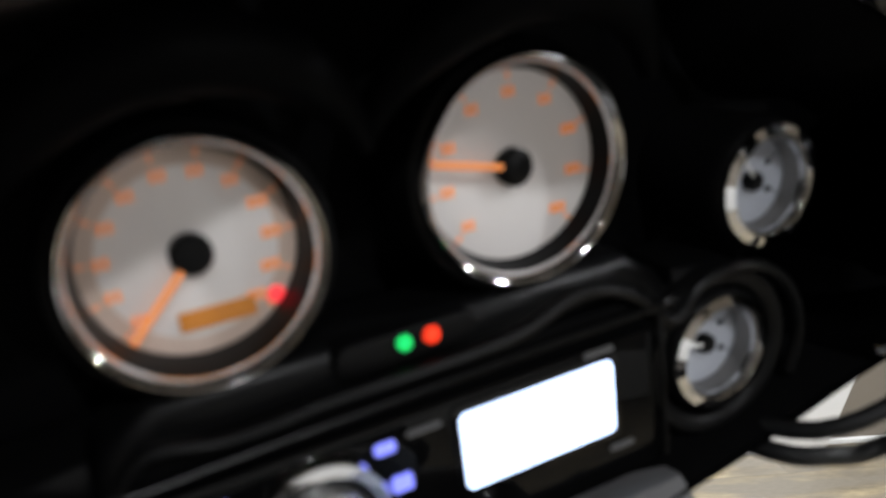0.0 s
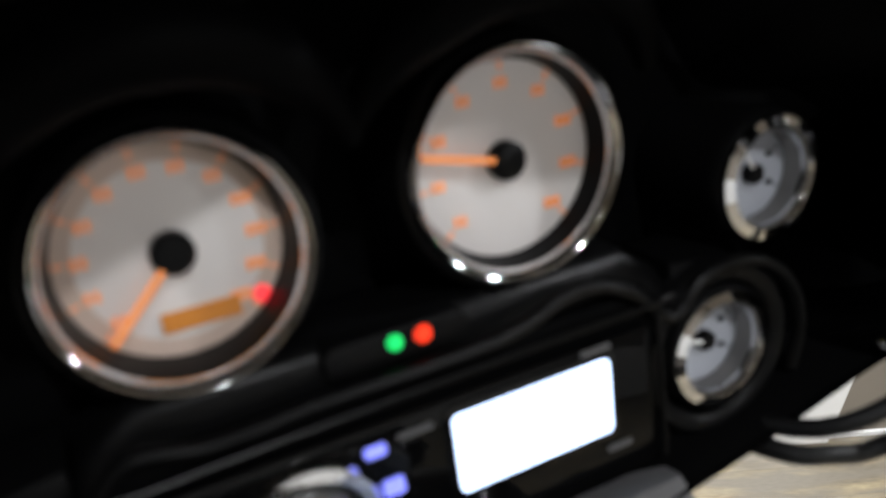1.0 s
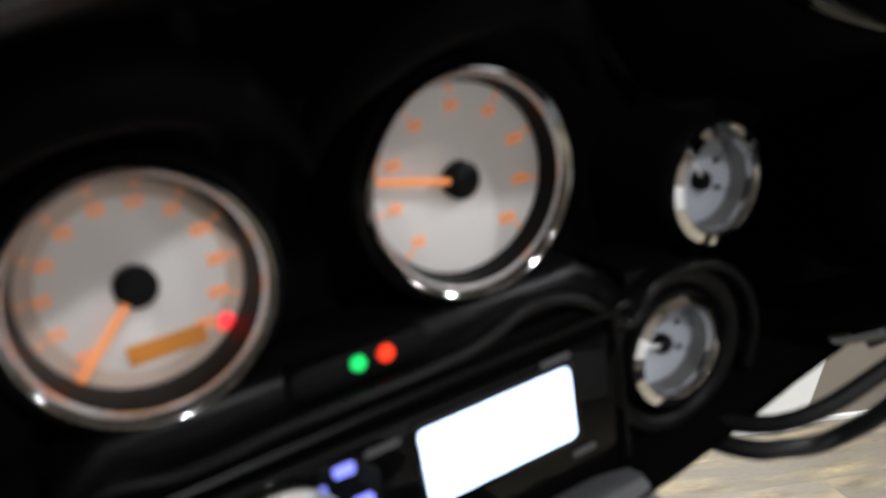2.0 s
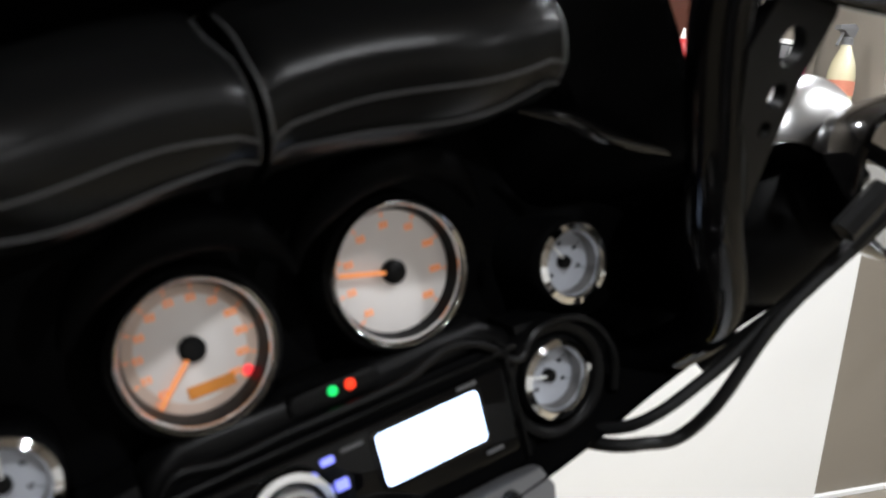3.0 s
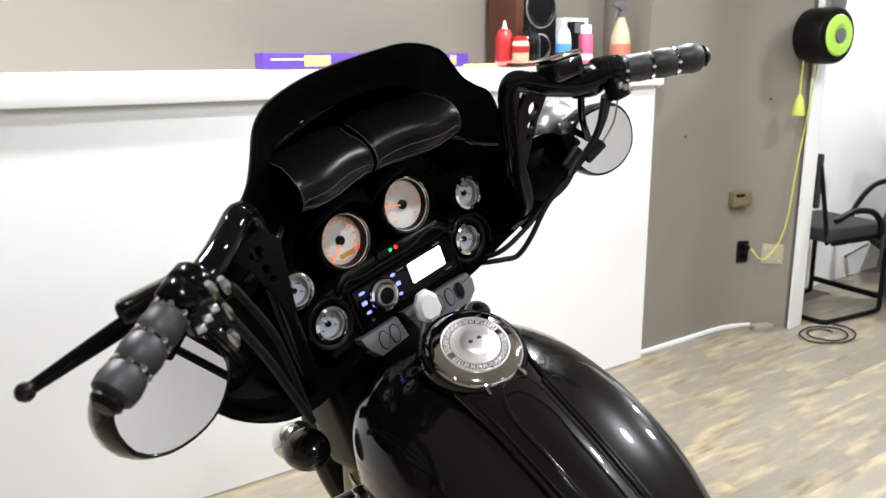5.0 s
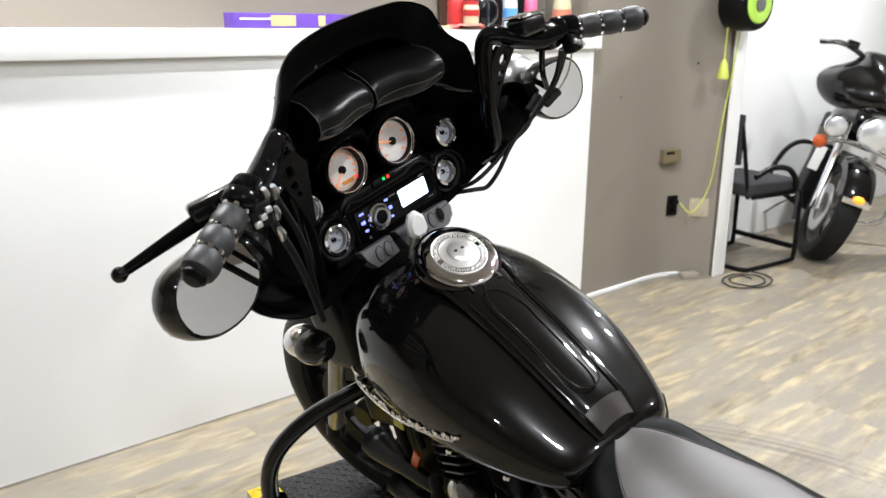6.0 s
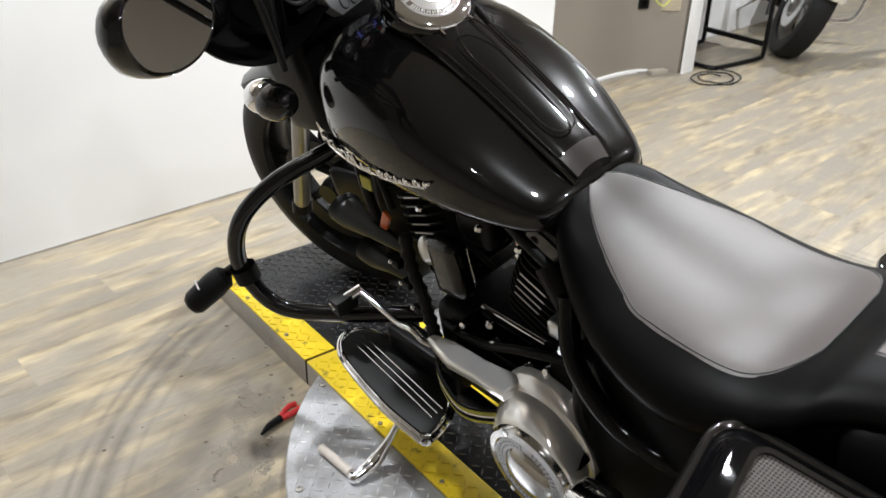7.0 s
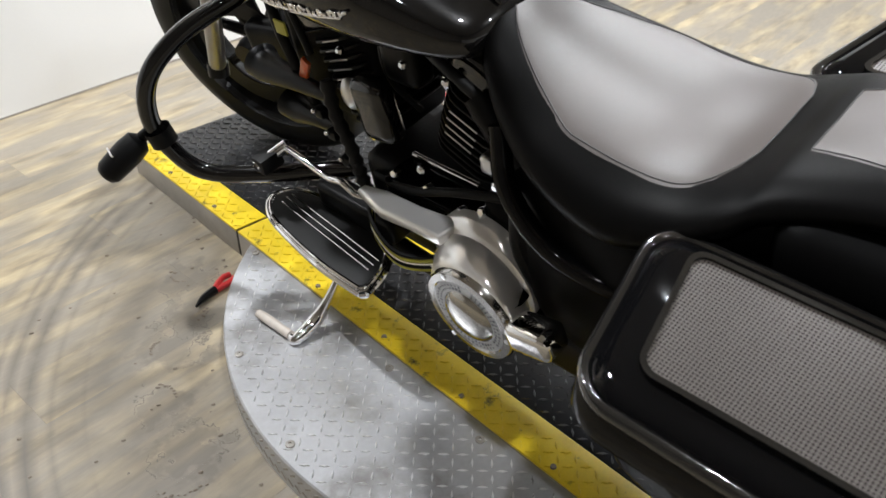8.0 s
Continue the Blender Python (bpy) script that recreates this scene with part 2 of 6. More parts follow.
PURPLE = mat("purple_card", (0.10, 0.04, 0.30), 0.4, vary=0.2, scale=15)
GOLD = mat("tan_print", (0.45, 0.36, 0.18), 0.5, vary=0.15)
REDP = mat("red_plastic", (0.42, 0.025, 0.025), 0.35, vary=0.08)
PINK = mat("pink_label", (0.75, 0.10, 0.22), 0.4, vary=0.05)
WOODBOX = mat("dark_red_wood", (0.07, 0.02, 0.012), 0.35, vary=0.35, scale=4, stretch=(1, 1, 8))
BOTTLE = mat("clear_blue_bottle", (0.62, 0.70, 0.78), 0.15, vary=0.05, coat=0.5)
LABELB = mat("blue_label", (0.10, 0.30, 0.62), 0.4)
SPRAY = mat("pale_yellow_liquid", (0.55, 0.50, 0.33), 0.25, coat=0.5)
IVORY = mat("ivory_plastic", (0.40, 0.345, 0.25), 0.45, vary=0.06)
WIRE_Y = mat("yellow_wire", (0.45, 0.42, 0.05), 0.5)
KEYW = mat("white_key_tag", (0.75, 0.74, 0.72), 0.5, vary=0.05)
PALEFOOT = mat("worn_pale_metal", (0.52, 0.47, 0.42), 0.5, vary=0.2, scale=30)
CARD = mat("worn_grey_card", (0.30, 0.27, 0.22), 0.8, vary=0.15)
TAG = mat("white_paper", (0.8, 0.8, 0.78), 0.7, vary=0.03)



def grille_material():
    """Stamped metal mesh: staggered round holes every few millimetres."""
    m = bpy.data.materials.new("speaker_mesh")
    n, l, b = nodes_of(m)
    tc, sep = n.new("ShaderNodeTexCoord"), n.new("ShaderNodeSeparateXYZ")
    l.new(tc.outputs["Object"], sep.inputs[0])
    waves = []
    for sign in (1, -1):
        ad = n.new("ShaderNodeMath")
        ad.operation = "MULTIPLY_ADD"
        l.new(sep.outputs["Y"], ad.inputs[0])
        ad.inputs[1].default_value = sign * 1.0
        l.new(sep.outputs["X"], ad.inputs[2])
        k = n.new("ShaderNodeMath")
        k.operation = "MULTIPLY"
        l.new(ad.outputs[0], k.inputs[0])
        k.inputs[1].default_value = 2 * math.pi / 0.0088
        s = n.new("ShaderNodeMath")
        s.operation = "SINE"
        l.new(k.outputs[0], s.inputs[0])
        waves.append(s.outputs[0])
    mu = n.new("ShaderNodeMath")
    mu.operation = "MULTIPLY"
    l.new(waves[0], mu.inputs[0])
    l.new(waves[1], mu.inputs[1])
    hole = n.new("ShaderNodeMapRange")
    hole.inputs["From Min"].default_value, hole.inputs["From Max"].default_value = 0.10, 0.40
    l.new(mu.outputs[0], hole.inputs["Value"])
    mx = n.new("ShaderNodeMix")
    mx.data_type = "RGBA"
    l.new(hole.outputs[0], mx.inputs[0])
    mx.inputs[6].default_value = (0.050, 0.041, 0.034, 1)
    mx.inputs[7].default_value = (0.022, 0.019, 0.018, 1)
    l.new(mx.outputs[2], b.inputs["Base Color"])
    sp = n.new("ShaderNodeMapRange")
    sp.inputs["To Min"].default_value, sp.inputs["To Max"].default_value = 0.55, 0.0
    l.new(hole.outputs[0], sp.inputs["Value"])
    l.new(sp.outputs[0], b.inputs["Specular IOR Level"])
    me = n.new("ShaderNodeMapRange")
    me.inputs["To Min"].default_value, me.inputs["To Max"].default_value = 0.10, 0.0
    l.new(hole.outputs[0], me.inputs["Value"])
    l.new(me.outputs[0], b.inputs["Metallic"])
    b.inputs["Roughness"].default_value = 0.38
    bp = n.new("ShaderNodeBump")
    bp.inputs["Strength"].default_value, bp.inputs["Distance"].default_value = 0.4, 0.001
    bp.invert = True
    l.new(hole.outputs[0], bp.inputs["Height"])
    l.new(bp.outputs[0], b.inputs["Normal"])
    return m


GRILLE = grille_material()
RIM_BLACK = mat("polished_black_lip", (0.012, 0.0115, 0.011), 0.10, 0.35, rvary=0.03, coat=1.0, scale=12, spec=0.6)
# brown reflection on the console's rear end, put into the colour
CONSOLE_SHEEN = mat("painted_brown_sheen", (0.022, 0.016, 0.013), 0.36, vary=0.3, scale=20, bump=0.08, bscale=500, spec=0.35)
DERBY_METAL = mat("dulled_chrome", (0.46, 0.45, 0.43), 0.14, 1.0, vary=0.05, rvary=0.05, scale=20)
DERBY_BAND = mat("satin_ring", (0.24, 0.23, 0.22), 0.42, 0.8, vary=0.12, scale=50)
DEEP = mat("deep_black_plastic", (0.0016, 0.0016, 0.0017), 0.5, vary=0.2, bump=0.05, bscale=300, spec=0.06)
FINS = mat("machined_fin_edge", (0.005, 0.005, 0.005), 0.4, 0.0, vary=0.2, spec=0.2)
STITCH_DARK = mat("dark_thread_piping", (0.035, 0.035, 0.035), 0.5, vary=0.1)
GOLD_METAL = mat("dull_brass_plastic", (0.20, 0.16, 0.09), 0.45, 0.3, vary=0.1)
ENGRAVE = mat("dark_engraved_metal", (0.05, 0.05, 0.05), 0.4, 0.7, vary=0.3, scale=60)
PALERED = mat("faded_red_label", (0.45, 0.16, 0.10), 0.5, vary=0.3, scale=40)
BAND = mat("dull_ring_band", (0.26, 0.25, 0.24), 0.36, 0.9, vary=0.15, scale=40)
GRIPR = mat("grey_black_grip_rubber", (0.022, 0.022, 0.023), 0.48, vary=0.2, scale=30, bump=0.1, bscale=400, spec=0.5)
MEDAL = mat("bright_cast_medallion", (0.90, 0.88, 0.86), 0.34, 0.80, vary=0.06, scale=60, bump=0.04, bscale=200)
LENS = mat("faceted_lamp_glass", (0.75, 0.77, 0.80), 0.12, 0.6, vary=0.2, bscale=90, bump=0.4)
AMBER_RED = mat("orange_lens", (0.60, 0.10, 0.02), 0.2, coat=0.5)
AMBER_GLOW = glow("lit_amber_lens", (1.0, 0.42, 0.03), 0.8)

# ---------- mesh helpers ----------
def part(name, bm, material, parent=None, label="", m=None, smooth=True, angle=40):
    """Link a bmesh as one mesh object, under a thing or a part, at the world pose m."""
    me = bpy.data.meshes.new(name)
    bmesh.ops.recalc_face_normals(bm, faces=bm.faces)
    if smooth:
        lim = radians(angle)
        for f in bm.faces:
            f.smooth = True
        for ed in bm.edges:
            if len(ed.link_faces) == 2 and ed.calc_face_angle(0) > lim:
                ed.smooth = False
    bm.to_mesh(me)
    bm.free()
    me.materials.append(material)
    ob = new(name, me)
    put(ob, parent, m)
    if label:
        ob["label"] = label
    return ob


WORLD = {}


def put(ob, parent, m=None):
    """Place ob at the world pose m (its parent's, if none) under its parent."""
    base = WORLD[parent.name] if parent else Matrix()
    m = base if m is None else m
    WORLD[ob.name] = m
    if parent:
        ob.parent = parent
        ob.matrix_basis = base.inverted() @ m
    else:
        ob.matrix_basis = m
    return ob


def thing(name, label, category, m=None, group="", kind=""):
    """An Empty at a thing's base, to which its parts are given."""
    ob = new(name)
    ob.empty_display_size = 0.05
    put(ob, None, Matrix() if m is None else m)
    return tagged(ob, label, category, group, kind)


def box(size, at=(0, 0, 0), bevel=0.0, seg=2, bm=None, rot=None):
    out = bm or bmesh.new()
    m = Matrix.Translation(at) @ (rot or Matrix()) @ Matrix.Diagonal((*size, 1))
    made = bmesh.ops.create_cube(out, size=1, matrix=m)
    if bevel:
        ed = {e for v in made["verts"] for e in v.link_edges}
        bmesh.ops.bevel(out, geom=list(ed), offset=bevel, segments=seg, profile=0.6, affect="EDGES", clamp_overlap=True)
    return out


def smooth_path(pts, steps=6):
    """Catmull-Rom points through pts."""
    p = [Vector(q) for q in pts]
    p = [2 * p[0] - p[1]] + p + [2 * p[-1] - p[-2]]
    out = []
    for i in range(1, len(p) - 2):
        for k in range(steps):
            t = k / steps
            a, b, c, d = p[i - 1], p[i], p[i + 1], p[i + 2]
            out.append(0.5 * ((2 * b) + (c - a) * t + (2 * a - 5 * b + 4 * c - d) * t * t + (3 * b - 3 * c + d - a) * t ** 3))
    out.append(p[-2])
    return out


def tube(pts, radius, seg=12, bm=None, steps=6, caps=True):
    """A round tube through pts; radius may be a list, one for each point."""
    out = bm or bmesh.new()
    path = smooth_path(pts, steps) if steps > 1 and len(pts) > 2 else [Vector(q) for q in pts]
    rads = radius if isinstance(radius, (list, tuple)) else [radius] * len(pts)
    rings, ref = [], None
    for i, q in enumerate(path):
        d = (path[min(i + 1, len(path) - 1)] - path[max(i - 1, 0)]).normalized()
        if ref is None:
            ref = d.orthogonal().normalized()
        ref = (ref - d * ref.dot(d)).normalized()
        side = d.cross(ref)
        u = i / (len(path) - 1) * (len(rads) - 1)
        k = min(int(u), len(rads) - 2) if len(rads) > 1 else 0
        r = rads[k] + (rads[min(k + 1, len(rads) - 1)] - rads[k]) * (u - k)
        rings.append([out.verts.new(q + (ref * math.cos(a) + side * math.sin(a)) * r) for a in (2 * math.pi * j / seg for j in range(seg))])
    for a, b in zip(rings, rings[1:]):
        for j in range(seg):
            out.faces.new((a[j], a[(j + 1) % seg], b[(j + 1) % seg], b[j]))
    if caps:
        out.faces.new(rings[0][::-1])
        out.faces.new(rings[-1])
    return out


def lathe(profile, seg=32, bm=None, m=None, closed=False):
    """Turn (radius, height) round z, then move by m."""
    out = bm or bmesh.new()
    m = m or Matrix()
    rings = []
    for r, h in profile:
        if r < 1e-6:
            rings.append([out.verts.new(m @ Vector((0, 0, h)))])
        else:
            rings.append([out.verts.new(m @ Vector((r * math.cos(2 * math.pi * j / seg), r * math.sin(2 * math.pi * j / seg), h))) for j in range(seg)])
    pairs = list(zip(rings, rings[1:])) + ([(rings[-1], rings[0])] if closed else [])
    for a, b in pairs:
        for j in range(seg):
            k = (j + 1) % seg
            if len(a) == 1 and len(b) == 1:
                continue
            if len(a) == 1:
                out.faces.new((a[0], b[k], b[j]))
            elif len(b) == 1:
                out.faces.new((a[j], a[k], b[0]))
            else:
                out.faces.new((a[j], a[k], b[k], b[j]))
    return out


def loft(rings, bm=None, close_ring=True, caps=True, first=True):
    out = bm or bmesh.new()
    vs = [[out.verts.new(q) for q in r] for r in rings]
    n = len(vs[0])
    for a, b in zip(vs, vs[1:]):
        for j in range(n if close_ring else n - 1):
            out.faces.new((a[j], a[(j + 1) % n], b[(j + 1) % n], b[j]))
    if caps and close_ring:
        if first:
            out.faces.new(vs[0][::-1])
        out.faces.new(vs[-1])
    return out


def skin(rows, along_steps=4, ring_steps=3, caps=True):
    """A smooth skin over rows of points, each row a closed ring."""
    dense = []
    for r in rows:
        p = [Vector(q) for q in r]
        ext = [p[-1]] + p + p[:2]
        ring = []
        for i in range(1, len(ext) - 2):
            for k in range(ring_steps):
                t = k / ring_steps
                a, b, c, d = ext[i - 1], ext[i], ext[i + 1], ext[i + 2]
                ring.append(0.5 * ((2 * b) + (c - a) * t + (2 * a - 5 * b + 4 * c - d) * t * t + (3 * b - 3 * c + d - a) * t ** 3))
        dense.append(ring)
    cols = [smooth_path([r[j] for r in dense], along_steps) for j in range(len(dense[0]))]
    return loft([[c[i] for c in cols] for i in range(len(cols[0]))], caps=caps), cols


def prism(outline, depth, bevel=0.0, bm=None, m=None, seg=2):
    """An outline in x, z, given depth along +y."""
    out = bm or bmesh.new()
    m = m or Matrix()
    a = [out.verts.new(m @ Vector((x, 0, z))) for x, z in outline]
    b = [out.verts.new(m @ Vector((x, depth, z))) for x, z in outline]
    n = len(a)
    faces = [out.faces.new(a), out.faces.new(b[::-1])]
    for j in range(n):
        faces.append(out.faces.new((a[j], b[j], b[(j + 1) % n], a[(j + 1) % n])))
    if bevel:
        bmesh.ops.recalc_face_normals(out, faces=faces)
        bmesh.ops.bevel(out, geom=list(faces[0].edges) + list(faces[1].edges), offset=bevel, segments=seg, profile=0.6, affect="EDGES", clamp_overlap=True)
    return out


def ball(radius, at=(0, 0, 0), scale=(1, 1, 1), bm=None, seg=20, rings=12, rot=None):
    out = bm or bmesh.new()
    bmesh.ops.create_uvsphere(out, u_segments=seg, v_segments=rings, radius=radius, matrix=Matrix.Translation(at) @ (rot or Matrix()) @ Matrix.Diagonal((*scale, 1)))
    return out


def rounded(w, h, r, n=5, cx=0.0, cz=0.0):
    """A rounded rectangle's outline in x, z."""
    out = []
    for sx, sz, a0 in ((1, 1, 0), (-1, 1, 90), (-1, -1, 180), (1, -1, 270)):
        for k in range(n + 1):
            a = radians(a0 + 90 * k / n)
            out.append((cx + sx * (w / 2 - r) + r * math.cos(a), cz + sz * (h / 2 - r) + r * math.sin(a)))
    return out


def oval(cx, cz, rx, rz, n=20, rot=0.0):
    c, s = math.cos(radians(rot)), math.sin(radians(rot))
    return [(cx + rx * math.cos(a) * c - rz * math.sin(a) * s, cz + rx * math.cos(a) * s + rz * math.sin(a) * c) for a in (2 * math.pi * k / n for k in range(n))]


def axes(origin, x, y, z):
    m = Matrix((x, y, z)).transposed().to_4x4()
    m.translation = origin
    return m


def along(p, q):
    """A frame at p whose z points to q."""
    d = (Vector(q) - Vector(p)).normalized()
    return Matrix.Translation(p) @ d.to_track_quat("Z", "Y").to_matrix().to_4x4()


TO_FRONT = Matrix.Rotation(radians(90), 4, "X")   # z of a turned shape to -y, towards the rider

# ---------- the room ----------
WALL = axes((1.635, 2.472, 0), (0.9274, 0.3741, 0), (-0.3741, 0.9274, 0), (0, 0, 1))


def structure(name, bm, material, label, m=None, category=""):
    ob = part(name, bm, material, None, "", m, smooth=False)
    return tagged(ob, label, category or name.split("_")[0], kind="structure")


floor = structure("floor", box((11.0, 8.6, 0.1), (-0.2, -3.7, -0.058)), FOOTSOIL, "dark underlay below grey beige vinyl plank floor", WALL, "floor")
structure("wall_panel", box((6.0, 0.32, 1.300), (-3.0, 0.16, 0.650)), WHITE, "white painted half wall below a ledge", WALL, "wall")
structure("wall_upper", box((6.0, 0.12, 1.5), (-3.0, 0.38, 2.0)), BEIGE, "greige painted wall above the ledge", WALL, "wall")
structure("wall_niche_end", box((0.09, 0.395, 1.405), (0.075, 0.2425, 2.0475)), BEIGE, "greige painted return of the wall niche", WALL, "wall")


def bend(x):
    """The face of the greige wall, which curves out to the post."""
    return 0.042 - 0.17 * (max(0.0, x - 0.50) / 0.43) ** 3.5


face = [(0.0, bend(0.0))] + [(0.50 + 0.44 * k / 24, bend(0.50 + 0.44 * k / 24)) for k in range(25)]
gw = bmesh.new()
low, top = ([[gw.verts.new((x, y, z)) for x, y in face + [(1.043, -0.159), (1.043, 0.20), (0.0, 0.20)]] for z in (0.0, 2.75)])
gw.faces.new(low[::-1])
gw.faces.new(top)
for k in range(len(low)):
    gw.faces.new((low[k], low[(k + 1) % len(low)], top[(k + 1) % len(low)], top[k]))
wall_grey = part("wall_grey", gw, BEIGE, None, "", WALL, angle=30)
tagged(wall_grey, "greige painted wall curving out to a white post", "wall", kind="structure")
structure("post_trim", box((0.097, 0.012, 2.75), (0.9945, -0.166, 1.375), 0.002), TRIMW, "white painted end trim of the stub wall", WALL, "trim")
structure("post_side", box((0.012, 0.37, 2.75), (1.050, 0.013, 1.375), 0.002), TRIMW, "white painted side of the stub wall", WALL, "trim")
structure("wall_back", box((4.3, 0.12, 2.75), (3.2, 0.261, 1.375)), WHITE, "white painted back wall behind the parked motorcycle", WALL, "wall")
structure("wall_right", box((0.12, 6.5, 2.75), (5.36, -2.9, 1.375)), WHITE, "white painted side wall", WALL, "wall")
structure("wall_left", box((0.12, 6.5, 2.75), (-5.76, -2.9, 1.375)), BEIGE, "greige painted side wall", WALL, "wall")
structure("wall_rear", box((11.2, 0.12, 2.75), (-0.2, -6.1, 1.375)), BEIGE, "greige painted rear wall", WALL, "wall")
structure("wainscot_rear", box((11.0, 0.02, 1.2), (-0.2, -6.028, 0.6), 0.003), WHITE, "white panel along the rear wall", WALL, "wall")
structure("ceiling", box((11.4, 8.8, 0.1), (-0.2, -3.8, 2.80)), DARKC, "plain beige painted ceiling", WALL, "ceiling")
strip = bmesh.new()
sec = [[Vector((x, bend(x) - o, z)) for o, z in ((-0.002, 0.002), (0.014, 0.002), (0.014, 0.017), (0.011, 0.020), (-0.002, 0.020))] for x in (0.004, 0.2, 0.4, 0.55, 0.62, 0.68, 0.74, 0.79, 0.82)]
structure("baseboard", loft(sec, strip), TRIMW, "low white baseboard strip on the greige wall", WALL, "baseboard")
structure("floor_joint", box((6.0, 0.003, 0.0045), (-3.0, -0.0015, 0.0032)), WELD, "dark joint between the half wall and the floor", WALL, "trim")
ledge = thing("ledge", "thick white painted ledge on top of the half wall", "ledge", WALL, kind="structure")
part("top_board", box((6.03, 0.323, 0.045), (-2.99, 0.1585, 1.3275), 0.001), TRIMW, ledge)
part("fascia", box((6.03, 0.022, 0.083), (-2.99, -0.0145, 1.3055), 0.004), TRIMW, ledge)
part("fascia_end", box((0.022, 0.030, 0.060), (0.014, 0.0125, 1.2825), 0.003), TRIMW, ledge)

# lamps under the ceiling
for x, y, w in LAMPS:
    lamp = thing("ceiling_spot", "round white ceiling spot lamp, switched on", "ceiling lamp", pose(x, y, CEIL), "ceiling spots")
    part("trim_ring", lathe([(0.06, 0), (0.085, 0), (0.088, -0.006), (0.07, -0.012), (0.06, -0.004)], 28, closed=True), TRIMW, lamp)
    L = bpy.data.lights.new("spot_lamp", "AREA")
    L.shape, L.size, L.energy, L.color = "DISK", 0.115, w, (0.94, 0.965, 1.0)
    lo = new("spot_lamp", L)
    lo.matrix_world = pose(x, y, CEIL - 0.014)

# turntable plate, ramp
RAMP = axes((0.005, 0.616, 0), (0.9563, 0.2924, 0), (-0.2924, 0.9563, 0), (0, 0, 1))   # x across, y to the front


def treads(bm, w, l, x0, y0, z, pitch=0.0215, size=0.0112, skip=None):
    """Raised diamond-plate lozenges, turned every other way."""
    nx, ny = int(w / pitch), int(l / pitch)
    for i in range(nx):
        for j in range(ny):
            x, y = x0 + (i + 0.5) * pitch, y0 + (j + 0.5) * pitch
            if skip and skip(x, y):
                continue
            a = radians(45 if (i + j) % 2 else -45)
            c, s = math.cos(a), math.sin(a)
            pts = [(-size, 0), (0, -size * 0.21), (size, 0), (0, size * 0.21)]
            base = [bm.verts.new((x + u * c - v * s, y + u * s + v * c, z)) for u, v in pts]
            top = [bm.verts.new((x + 0.55 * (u * c - v * s), y + 0.55 * (u * s + v * c), z + 0.0026)) for u, v in pts]
            bm.faces.new(top)
            for k in range(4):
                bm.faces.new((base[k], base[(k + 1) % 4], top[(k + 1) % 4], top[k]))
    return bm


# the turntable lies flush with the platforms that run across it
H_RAMP, H_DISC, R_DISC = 0.074, 0.066, 0.7075
DISC = RAMP @ Matrix.Translation((0.4035, -0.6488, 0))
disc = thing("turntable", "round galvanised diamond-plate turntable level with the platforms", "turntable", DISC)
CUTS = (-0.4060, -0.0660)      # the platform passes between these


def disc_side(a0, a1, n):
    """One side of the round plate, closed by a straight edge along the platform."""
    bm = bmesh.new()
    arc = [(math.cos(a0 + (a1 - a0) * k / n), math.sin(a0 + (a1 - a0) * k / n)) for k in range(n + 1)]
    rings = [[bm.verts.new((x * r, y * r, z)) for x, y in arc] for r, z in ((R_DISC, 0.0), (R_DISC, H_DISC - 0.003), (R_DISC - 0.003, H_DISC))]
    for low, up in zip(rings, rings[1:]):
        for k in range(n + 1):
            j = (k + 1) % (n + 1)
            bm.faces.new((low[k], low[j], up[j], up[k]))
    bm.faces.new(rings[-1])
    bm.faces.new(rings[0][::-1])
    return bm


for a0, a1, keep in ((math.acos(CUTS[0] / R_DISC), 2 * math.pi - math.acos(CUTS[0] / R_DISC), lambda x: x < CUTS[0] - 0.012),
                     (-math.acos(CUTS[1] / R_DISC), math.acos(CUTS[1] / R_DISC), lambda x: x > CUTS[1] + 0.012)):
    part("plate", disc_side(a0, a1, 72), PLATE_STEEL, disc, "", DISC, smooth=False)
    tr = treads(bmesh.new(), 1.40, 1.40, -0.70, -0.70, H_DISC, pitch=0.0235, size=0.0105, skip=lambda x, y: x * x + y * y > (R_DISC - 0.014) ** 2 or not keep(x))
    tagged(part("tread", tr, TREAD_STEEL, disc, "", DISC, smooth=False), kind="stuff")
rimt = bmesh.new()
for k in range(64):
    a = radians(128 + 104 * k / 63)
    for z, turn_by in ((0.020, 50), (0.046, -50)):
        u = a + (0.014 if z == 0.046 else 0.0)
        box((0.0022, 0.0042, 0.0185), (0, 0, 0), 0.0006, 1, rimt, Matrix.Translation((R_DISC * math.cos(u), R_DISC * math.sin(u), z)) @ Matrix.Rotation(u, 4, "Z") @ Matrix.Rotation(radians(turn_by), 4, "X"))
tagged(part("rim_tread", rimt, WELD, disc, "", DISC, smooth=False), kind="stuff")
for a, r in ((127.5, 0.682), (156.0, 0.682), (178.0, 0.680), (200.0, 0.680), (222.0, 0.682), (173.5, 0.436), (204.0, 0.473)):
    part("screw", lathe([(0.0085, 0), (0.0085, 0.0030), (0.006, 0.0042), (0.0030, 0.0042), (0.0026, 0.0020), (0, 0.0020)], 12), WELD, disc, "", DISC @ pose(r * math.cos(radians(a)), r * math.sin(radians(a)), H_DISC))

